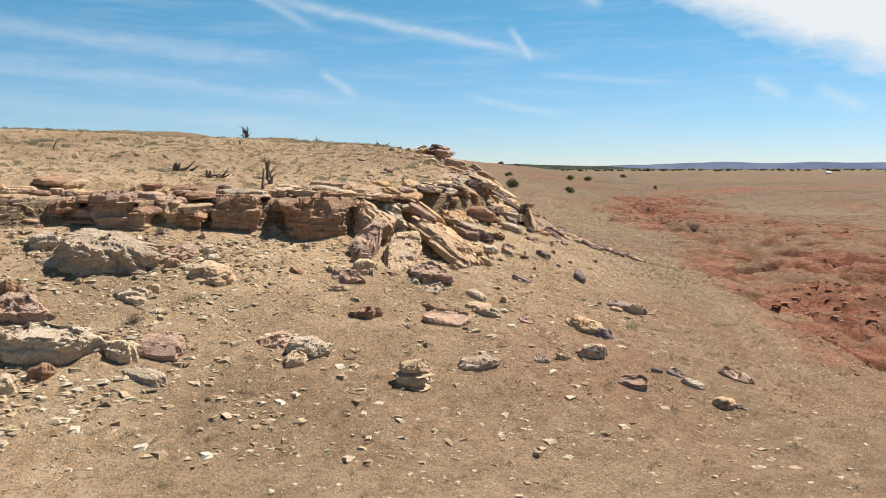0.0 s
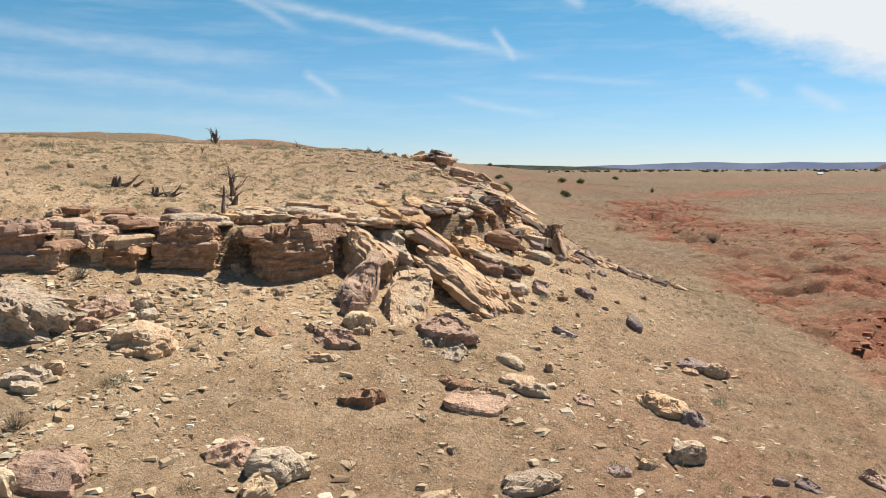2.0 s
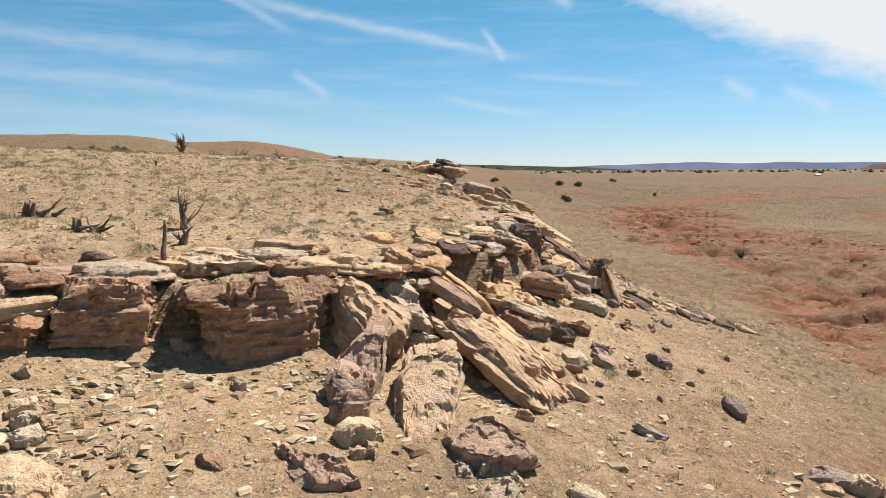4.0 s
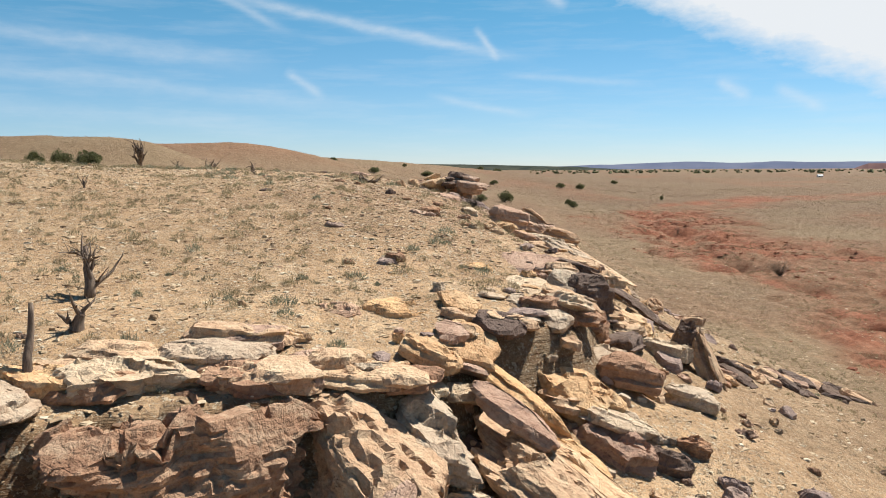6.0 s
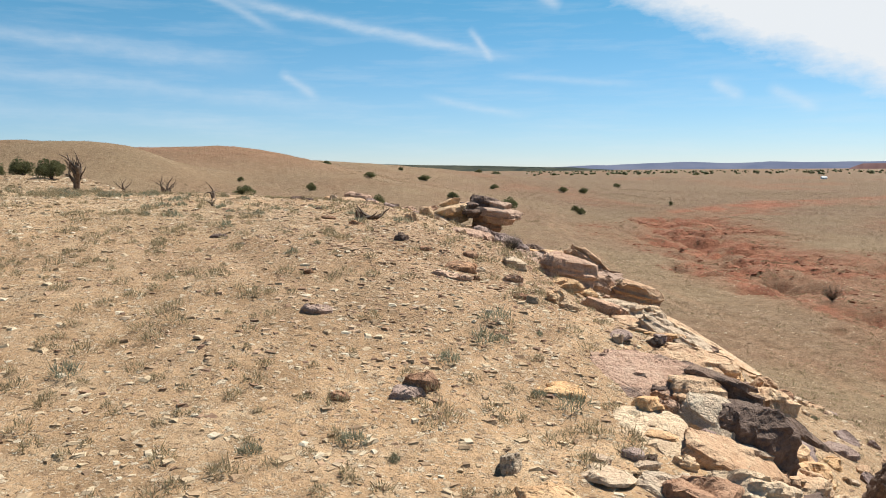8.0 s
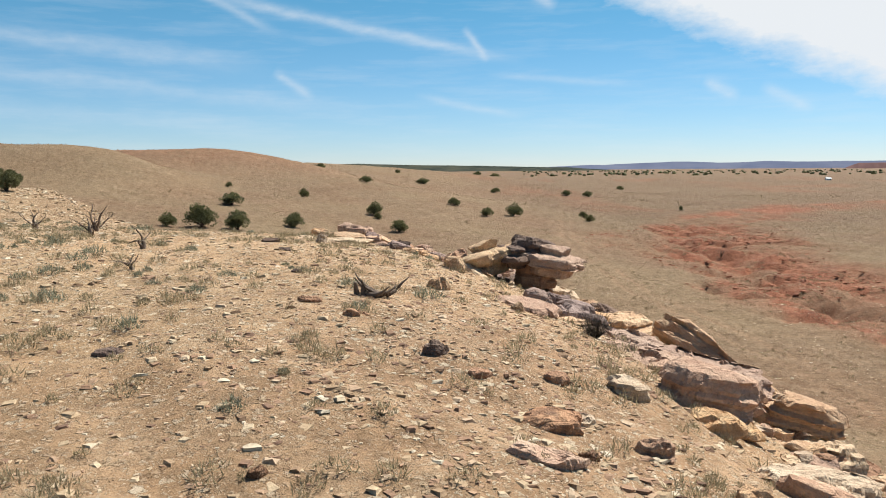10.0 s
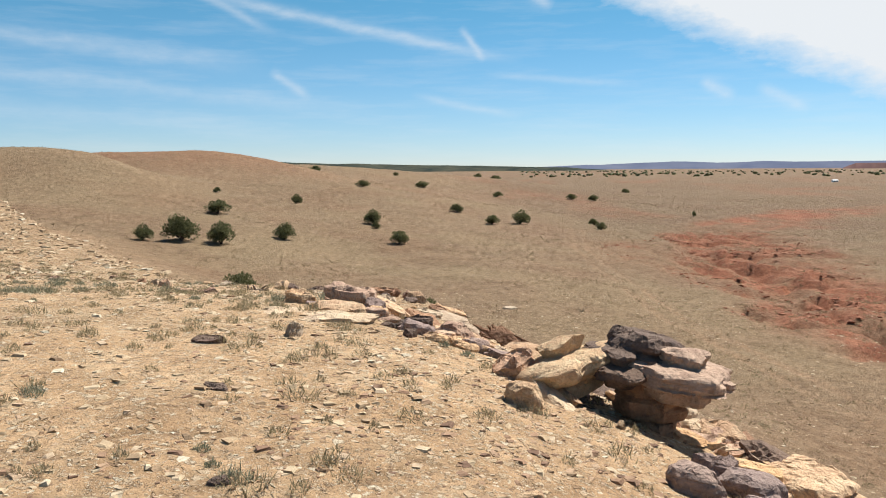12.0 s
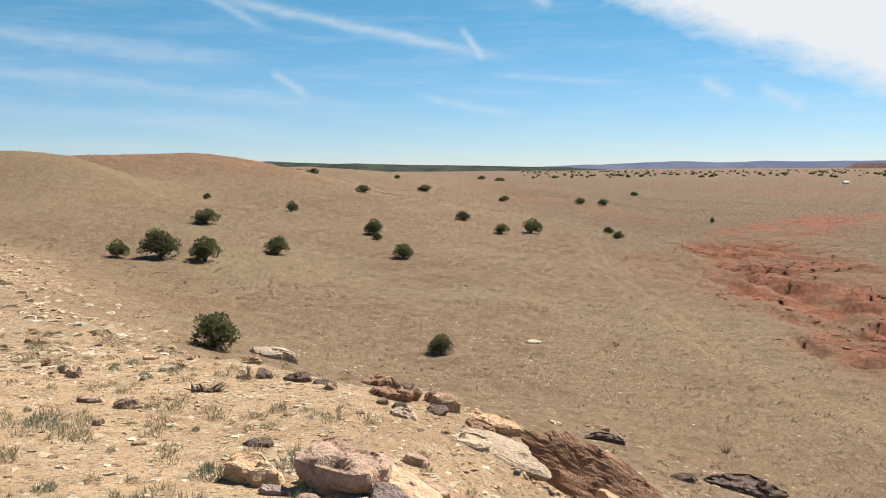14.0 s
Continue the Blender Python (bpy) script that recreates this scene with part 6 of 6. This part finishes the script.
def tufts(name, label, x, y, radius, tall, blades, mat, seed, wide=0.004):
    """Low rounded cushions of fine blades, joined: radius and tall are ranges in metres."""
    r = np.random.RandomState(seed)
    n = len(x)
    rad, hh = r.uniform(0, 1, n) ** 1.7, r.uniform(0, 1, n)
    rad, hh = radius[0] + (radius[1] - radius[0]) * rad, tall[0] + (tall[1] - tall[0]) * (0.6 * rad + 0.4 * hh)
    at = np.stack([x, y, height(x, y) - 0.015], -1)[:, None]
    stretch = r.uniform(0.75, 1.3, (n, 1))
    a = r.uniform(0, 6.283, (n, blades))
    up = r.uniform(0.0, 1.0, (n, blades))               # over the mound, evenly by height
    out = np.sqrt(1 - up ** 2) * rad[:, None] * r.uniform(0.3, 1.0, (n, blades)) ** 0.6
    foot = np.stack([np.cos(a) * out * stretch, np.sin(a) * out / stretch, up * hh[:, None] * r.uniform(0.3, 0.85, (n, blades))], -1)
    way = r.normal(size=(n, blades, 3)) * 0.55 + np.array([0, 0, 0.75]) + foot / rad[:, None, None] * 0.5
    tip = foot + way * (0.34 * rad)[:, None, None]
    b = a + r.uniform(-1.6, 1.6, (n, blades))
    across = np.stack([-np.sin(b), np.cos(b), 0 * b], -1) * (wide * (0.7 + 2 * rad))[:, None, None]
    v = (np.stack([foot - across, foot + across, tip], 2) + at[:, None]).reshape(-1, 3)
    return tagged(new(name, mesh_of(name, v, np.arange(n * blades * 3).reshape(-1, 3), mat)), label, "grass" if "grass" in name else "scrub", kind="stuff")


clump = lambda x, y, s, k: smooth(-0.3, 0.5, fnoise(x / s, y / s, k, 3))
gx1, gy1 = scatter(16000, (-34, 14, 19, 98), lambda x, y: (0.25 + 0.75 * clump(x, y, 3, 1.1)) * np.where(rim_side(x, y) < -1.5, 0.62, 0.16) * (1 - 0.7 * smooth(-2.5, 0.5, rim_side(x, y)) * smooth(2.5, 0.5, rim_side(x, y))), 31)
tufts("dry_grass", "dry straw-coloured grass cushions", gx1, gy1, (0.09, 0.27), (0.08, 0.2), 84, STRAW, 32, 0.0078)
gx2, gy2 = scatter(3600, (-34, 12, 30, 98), lambda x, y: clump(x, y, 5, 4.2) ** 2 * np.where(rim_side(x, y) < -2, 0.5, 0.06), 33)
tufts("sage_scrub", "small grey-green sagebrush plants", gx2, gy2, (0.08, 0.36), (0.08, 0.22), 170, SAGE, 34, 0.0075)
gx3, gy3 = scatter(9000, (-30, 40, 14, 86), lambda x, y: 0.45 * smooth(3, 7, rim_side(x, y)) * clump(x, y, 6, 7.2) * (1 - 0.3 * redness(x, y)), 35)
tufts("low_scrub", "low dry brown scrub dotted over the soil", gx3, gy3, (0.05, 0.22), (0.05, 0.15), 60, BROWN, 36, 0.006)
gx4, gy4 = scatter(64000, (-75, 130, 84, 300), lambda x, y: 0.5 * smooth(3, 9, rim_side(x, y)) * (0.25 + 0.75 * clump(x, y, 11, 3.9)) * (1 - 0.4 * redness(x, y)), 37)
tufts("plain_scrub", "low dry scrub dotted over the plain", gx4, gy4, (0.08, 0.34), (0.06, 0.2), 11, BROWN, 38, 0.024)
gx5, gy5 = scatter(22000, (8, 70, 20, 130), lambda x, y: 0.5 * clump(x, y, 5, 8.9) * smooth(10, 16, x), 39)
tufts("plain_grass", "pale dry grass on the plain", gx5, gy5, (0.08, 0.3), (0.06, 0.18), 16, STRAW, 40, 0.018)
gx6, gy6 = scatter(9000, (17, 64, 20, 190), lambda x, y: redness(x, y) * clump(x, y, 4, 5.9) * 0.8, 41)
tufts("wash_scrub", "small dark scrub in the red wash", gx6, gy6, (0.1, 0.45), (0.1, 0.3), 30, BROWN, 42, 0.012)


def tube(path, radii, sides=6):
    """Vertices and faces of a tapered limb along a path."""
    v, f = [], []
    path = [Vector(p) for p in path]
    for i, (p, r) in enumerate(zip(path, radii)):
        d = (path[min(i + 1, len(path) - 1)] - path[max(i - 1, 0)]).normalized()
        u = d.orthogonal().normalized()
        w = d.cross(u)
        for k in range(sides):
            a = 2 * math.pi * k / sides
            v.append(tuple(p + (u * math.cos(a) + w * math.sin(a)) * r))
    for i in range(len(path) - 1):
        for k in range(sides):
            a, b = i * sides + k, i * sides + (k + 1) % sides
            f.append((a, b, b + sides, a + sides))
    f.append(tuple(range(sides))[::-1])
    f.append(tuple(range((len(path) - 1) * sides, len(path) * sides)))
    return v, f


def limb(r, start, way, length, thick, bend=0.25, steps=6, end=0.15):
    p, d = Vector(start), Vector(way).normalized()
    path, radii = [p.copy()], [thick]
    for i in range(steps):
        d = (d + Vector((r.uniform(-bend, bend), r.uniform(-bend, bend), r.uniform(-bend * 0.6, bend)))).normalized()
        p = p + d * length / steps
        path.append(p.copy())
        radii.append(thick * (1 - (1 - end) * (i + 1) / steps))
    return path, radii


def joined(name, limbs, mat, sides=6):
    v, f = [], []
    for path, radii in limbs:
        a, b = tube(path, radii, sides)
        f += [tuple(i + len(v) for i in q) for q in b]
        v += a
    return mesh_of(name, v, f, mat, False)


def snag(x, y, tall, seed, arms=5, lean=(0, 0), thick=0.12, twigs=2, low=0.25, up=1.0, stout=0.62, label="bare dead juniper snag with twisted grey limbs"):
    """A dead juniper: a twisted trunk and each of its limbs."""
    r = random.Random(seed)
    top = tagged(new("dead_tree"), label, "dead tree", "dead junipers")
    top.location = (x, y, h_at(x, y) - 0.05)
    path, radii = limb(r, (0, 0, 0), (lean[0], lean[1], 1), tall * (0.62 if tall > 1 else 0.4), thick, 0.3, 7, 0.4)
    part("trunk", joined("trunk", [(path, radii)], DEADWOOD, 8), top)
    for k in range(arms):
        i = r.randint(max(1, int(low * 7)), 6)
        a = r.uniform(0, 6.283)
        length = tall * (r.uniform(0.35, 0.62) if up >= 1 else r.uniform(0.6, 1.0))
        lp, lr = limb(r, path[i], (math.cos(a) * 0.8 + lean[0], math.sin(a) * 0.8 + lean[1], r.uniform(0.7, 1.6) * up), length, radii[i] * stout, 0.42, 9, 0.1)
        bits = [(lp, lr)]
        for _ in range(twigs):
            j = r.randint(2, 5)
            bits.append(limb(r, lp[j], (r.uniform(-1, 1), r.uniform(-1, 1), r.uniform(0.2, 1)), length * r.uniform(0.25, 0.5), lr[j] * 0.6, 0.35, 4, 0.1))
        part("limb", joined("limb", bits, DEADWOOD), top)
    return top


snag(-9.6, 44.6, 1.9, 3, 6, (0.12, 0.0), 0.13, 5, 0.1, 1.8, 0.55)
snag(-9.0, 40.25, 2.4, 5, 0, (-0.08, 0.1), 0.1, 0, label="single bare dead trunk standing on the rim")
snag(-9.03, 42.4, 1.0, 6, 3, (0.25, 0.1), 0.16, 2, 0.1, 1.1, 0.7, label="split dead juniper stump leaning on the rim")
snag(-13.2, 38.6, 0.8, 8, 2, (0.1, 0), 0.07, 1, label="small dead stump on the rim")
snag(-17.3, 71.6, 2.2, 9, 14, (0, 0), 0.16, 3, 0.02, 1.0, 0.7, "wide dead juniper with many upright bare limbs")
snag(-14.8, 70.0, 0.75, 10, 5, (0.1, 0), 0.08, 1, 0.1, 0.6, 0.6)
snag(-12.5, 68.0, 0.9, 11, 5, (0.2, 0), 0.08, 1, 0.1, 0.6, 0.6)
snag(-9.3, 61.6, 0.5, 12, 4, (-0.2, 0), 0.06, 1, 0.1, 0.6, 0.6)
snag(-13.7, 71.7, 1.0, 13, 5, (0.25, 0), 0.1, 1, 0.1, 0.6, 0.6)
snag(-9.9, 64.2, 0.6, 14, 4, (0, 0), 0.09, 0, 0.1, 0.6, 0.6)
snag(-23.9, 50.0, 1.05, 15, 0, (0.05, 0), 0.06, 0, label="bare upright dead trunk on the ridge top")
snag(-20.3, 46.8, 0.6, 16, 3, (0.4, 0), 0.05, 1)
snag(-13.6, 54.7, 0.8, 17, 4, (-0.2, 0.1), 0.05, 1, 0.1)


def driftwood(x, y, size, seed, label):
    """A weathered root mass lying on the ground."""
    r = random.Random(seed)
    top = tagged(new("dead_root"), label, "dead wood", "dead junipers")
    top.location = (x, y, h_at(x, y))
    for k in range(7):
        a = r.uniform(-0.6, 0.6) + (0 if k % 3 else 2.6)
        part("root", joined("root", [limb(r, (r.uniform(-0.3, 0.3) * size, r.uniform(-0.15, 0.15) * size, 0.04), (math.cos(a), math.sin(a) * 0.7, r.uniform(-0.05, 0.45)), size * r.uniform(0.4, 0.8), 0.07 * size, 0.3, 6, 0.15)], DEADWOOD), top)
    for k in range(3):
        part("stump", joined("stump", [limb(r, (-0.45 * size + 0.12 * k, r.uniform(-0.1, 0.1), -0.03), (r.uniform(-0.2, 0.2), 0, 1), size * r.uniform(0.25, 0.42), 0.09 * size, 0.2, 5, 0.4)], DEADWOOD), top)
    return top


driftwood(-4.48, 59.88, 0.8, 41, "twisted weathered juniper roots on the ridge top")
driftwood(-14.5, 45.6, 1.3, 42, "fallen dead juniper limbs behind the rim")
driftwood(-12.2, 43.6, 1.1, 43, "fallen dead juniper limbs behind the rim")
driftwood(-9.0, 80.9, 0.7, 44, "dark weathered wood on the far shoulder")

# ---- junipers ----


def crown_mesh(seed, sprigs=2100):
    """A ragged evergreen crown, 1 wide and about 0.8 tall, of many small sprigs on overlapping boughs."""
    r = np.random.RandomState(seed)
    boughs = 30
    a = r.uniform(0, 6.283, boughs)
    q = 0.33 * np.sqrt(r.uniform(0.02, 1, boughs))
    c = np.stack([np.cos(a) * q, np.sin(a) * q, 0.1 + (0.5 * np.sqrt(1 - (q / 0.36) ** 2)) * r.uniform(0.25, 1, boughs)], -1)
    rad = r.uniform(0.10, 0.17, boughs)
    k = r.randint(0, boughs, sprigs)
    d = r.normal(size=(sprigs, 3))
    d /= np.linalg.norm(d, axis=1)[:, None]
    p = c[k] + d * rad[k][:, None] * r.uniform(0.6, 1.08, sprigs)[:, None] * np.array([1, 1, 1.05])
    p[:, 2] = np.maximum(p[:, 2], 0.015)
    out = d + np.array([0, 0, 0.75]) + r.normal(size=(sprigs, 3)) * 0.35
    out /= np.linalg.norm(out, axis=1)[:, None]
    side = np.cross(out, r.normal(size=(sprigs, 3)))
    side /= np.linalg.norm(side, axis=1)[:, None]
    other = np.cross(out, side)
    ln, w = r.uniform(0.035, 0.07, sprigs)[:, None], r.uniform(0.014, 0.027, sprigs)[:, None]
    v = np.stack([p - side * w, p + side * w, p + out * ln, p - other * w, p + other * w, p + out * ln * 0.9], 1).reshape(-1, 3)
    f = np.arange(len(v)).reshape(-1, 3)
    return mesh_of("crown", v, f, JUNIPER)


def juniper_kind(seed):
    r = random.Random(seed)
    top = tagged(new("juniper"), "round dark green juniper on dry ground", "tree", "junipers")
    part("trunk", joined("trunk", [limb(r, (0, 0, -0.06), (r.uniform(-0.2, 0.2), r.uniform(-0.2, 0.2), 1), 0.55, 0.045, 0.2, 5, 0.3)]
                         + [limb(r, (0, 0, 0.04), (math.cos(a), math.sin(a), 0.9), 0.4, 0.025, 0.2, 4, 0.3) for a in (0.4, 2.4, 4.5)], BARK), top)
    part("crown", crown_mesh(seed), top)
    return top


FIRST = [juniper_kind(s) for s in (71, 72, 73)]
used = set()


def juniper(x, y, wide, tall, k, label=""):
    m = pose(x, y, h_at(x, y) - 0.05, 0, 0, 57 * k + 13) @ Matrix.Diagonal((wide * 1.22, wide * 1.22, tall * 1.35, 1))
    kind = k % 3
    if kind not in used:
        used.add(kind)
        ob = FIRST[kind]
        ob.matrix_basis = m
    else:
        ob = copy_thing(FIRST[kind], Matrix())
        ob.matrix_basis = m
    if label:
        tagged(ob, label)
    return ob


TREES = [(-13.9, 103.4, 2.3, 2.0), (-2.2, 114.0, 1.6, 1.45), (-27.0, 140.3, 3.6, 2.9), (-23.0, 140.5, 2.9, 2.6), (-30.6, 139.0, 2.1, 1.8),
         (-17.9, 151.2, 2.5, 2.1), (-4.2, 155.6, 2.4, 1.9), (-7.9, 172, 2.6, 2.4), (-7.4, 168, 1.25, 1.1), (-29.0, 167.0, 3.3, 2.1),
         (-20.9, 188, 1.9, 1.8), (-35.4, 196, 1.3, 1.0), (-11, 214, 2.7, 1.5), (2.2, 262, 3.7, 1.8), (6.0, 195, 2.4, 1.6)]
TREES_B = [(10.8, 184, 2.2, 1.7), (15.8, 187, 3.2, 2.5), (20.5, 255, 2.6, 1.4), (42, 268, 2.7, 1.8), (48, 268, 2.9, 1.9),
           (30.6, 197, 1.8, 1.3), (29.6, 188, 1.7, 1.5), (57.9, 221.5, 0.9, 1.3), (24, 340, 3.0, 1.7), (32, 352, 3.6, 2.2),
           (-4.6, 290, 1.6, 1.3), (70, 315, 2.6, 1.5), (-73, 222, 2.2, 1.3), (-31, 277, 3.6, 1.5), (-27, 280, 3.8, 1.9), (-36.4, 114, 2.5, 2.1), (-41.0, 118.4, 2.3, 2.0), (-44.5, 119.6, 2.2, 1.9)]
for k, (x, y, w, h) in enumerate(TREES + TREES_B):
    juniper(x, y, w, h, k)

# ---- twiggy shrubs ----


def twig_bush(x, y, wide, tall, seed, label, count=60):
    r = random.Random(seed)
    top = tagged(new("shrub"), label, "shrub", "bare shrubs")
    top.location = (x, y, h_at(x, y) - 0.02)
    bits = []
    for k in range(count):
        a, s = r.uniform(0, 6.283), r.uniform(0.1, 1.0)
        p = limb(r, (0.05 * math.cos(a), 0.05 * math.sin(a), 0), (math.cos(a) * s, math.sin(a) * s, 0.9), tall * r.uniform(0.6, 1.05), 0.003 * tall + 0.0025, 0.22, 4, 0.4)
        p = ([Vector((v.x * wide / tall * 0.8, v.y * wide / tall * 0.8, v.z)) for v in p[0]], p[1])
        bits.append(p)
    part("twig_mass", joined("twig_mass", bits, BARKGREY, 3), top)
    return top


BARKGREY = plant_material("grey_twigs", (0.112, 0.095, 0.073), (0.224, 0.196, 0.157))
twig_bush(31.3, 100.6, 2.4, 1.7, 1, "bare dark greasewood bush beside the red wash", 150)
twig_bush(37.5, 148, 1.3, 1.5, 2, "bare twiggy shrub in the red wash", 50)
twig_bush(-0.3, 60.9, 0.75, 0.55, 3, "grey twiggy shrub beside the rock shelf", 200)
twig_bush(-12.6, 36.0, 0.9, 0.6, 4, "grey twiggy shrub under the rim", 90)
twig_bush(-10.9, 28.2, 0.9, 0.55, 5, "grey twiggy shrub among the slabs", 80)
twig_bush(10.2, 118, 1.0, 0.6, 6, "grey twiggy shrub on the plain", 60)
twig_bush(9.8, 98.2, 0.9, 0.55, 7, "grey twiggy shrub on the plain", 60)

# far trees on the plain
r = np.random.RandomState(77)
n = 300
az, dist = np.radians(r.uniform(8, 33, n)), 620 + 1300 * r.uniform(size=n)
fx, fy = np.sin(az) * dist, np.cos(az) * dist
fz = height(fx, fy)
sphere = np.array([(math.cos(a) * math.cos(e), math.sin(a) * math.cos(e), math.sin(e)) for e in (-0.4, 0.35, 1.0) for a in np.arange(6) * math.pi / 3 + e] + [(0, 0, 1)])
size = r.uniform(0.8, 2.0, n)
v = sphere[None] * size[:, None, None] * (1 + r.uniform(-0.3, 0.3, (n, 19, 1))) * np.array([1.1, 1.1, 0.8])
v = (v + np.stack([fx, fy, fz + 0.5 * size], -1)[:, None]).reshape(-1, 3)
ring = [(6 * e + k, 6 * e + (k + 1) % 6, 6 * e + 6 + (k + 1) % 6, 6 * e + 6 + k) for e in (0, 1) for k in range(6)]
cap = [(12 + k, 12 + (k + 1) % 6, 18, 18) for k in range(6)]
f = [tuple(19 * i + q for q in t) for i in range(n) for t in ring] + [tuple(19 * i + q for q in t[:3]) for i in range(n) for t in cap]
tagged(new("far_junipers", mesh_of("far_junipers", v, f, JUNIPER)), "scattered dark junipers far out on the plain", "trees", kind="stuff")


# ---- a far house ----


def box_mesh(name, x0, x1, y0, y1, z0, z1, mat):
    v = np.array([(x, y, z) for z in (z0, z1) for y in (y0, y1) for x in (x0, x1)], float)
    return mesh_of(name, v, np.array([(0, 2, 3, 1), (4, 5, 7, 6), (0, 1, 5, 4), (2, 6, 7, 3), (0, 4, 6, 2), (1, 3, 7, 5)]), mat)


WHITE = far_material("white_painted_boards", (0.66, 0.65, 0.63), (0.76, 0.75, 0.73), 0.6)
PANE = far_material("dark_window_glass", (0.017, 0.020, 0.025), (0.028, 0.031, 0.034), 0.5)
house = tagged(new("house"), "small white house far out on the plain", "house")
house.location = (204, 430, h_at(204, 430) - 0.1)
house.scale = (0.42, 0.42, 0.5)
part("wall", box_mesh("wall", -3.0, 3.0, -1.6, 1.6, -0.4, 1.5, WHITE), house)
roof = np.array([(-3.3, -2.4, 1.45), (3.3, -2.4, 1.45), (3.3, 2.4, 1.45), (-3.3, 2.4, 1.45), (-3.3, 0, 2.9), (3.3, 0, 2.9)])
part("roof", mesh_of("roof", roof.tolist(), [(0, 1, 5, 4), (2, 3, 4, 5), (0, 4, 3), (1, 2, 5), (0, 3, 2, 1)], WHITE), house, "white sheet roof")
for x in (-1.8, 1.4):
    part("window", box_mesh("window", x, x + 0.9, -1.64, -1.58, 0.5, 1.2, PANE), house)
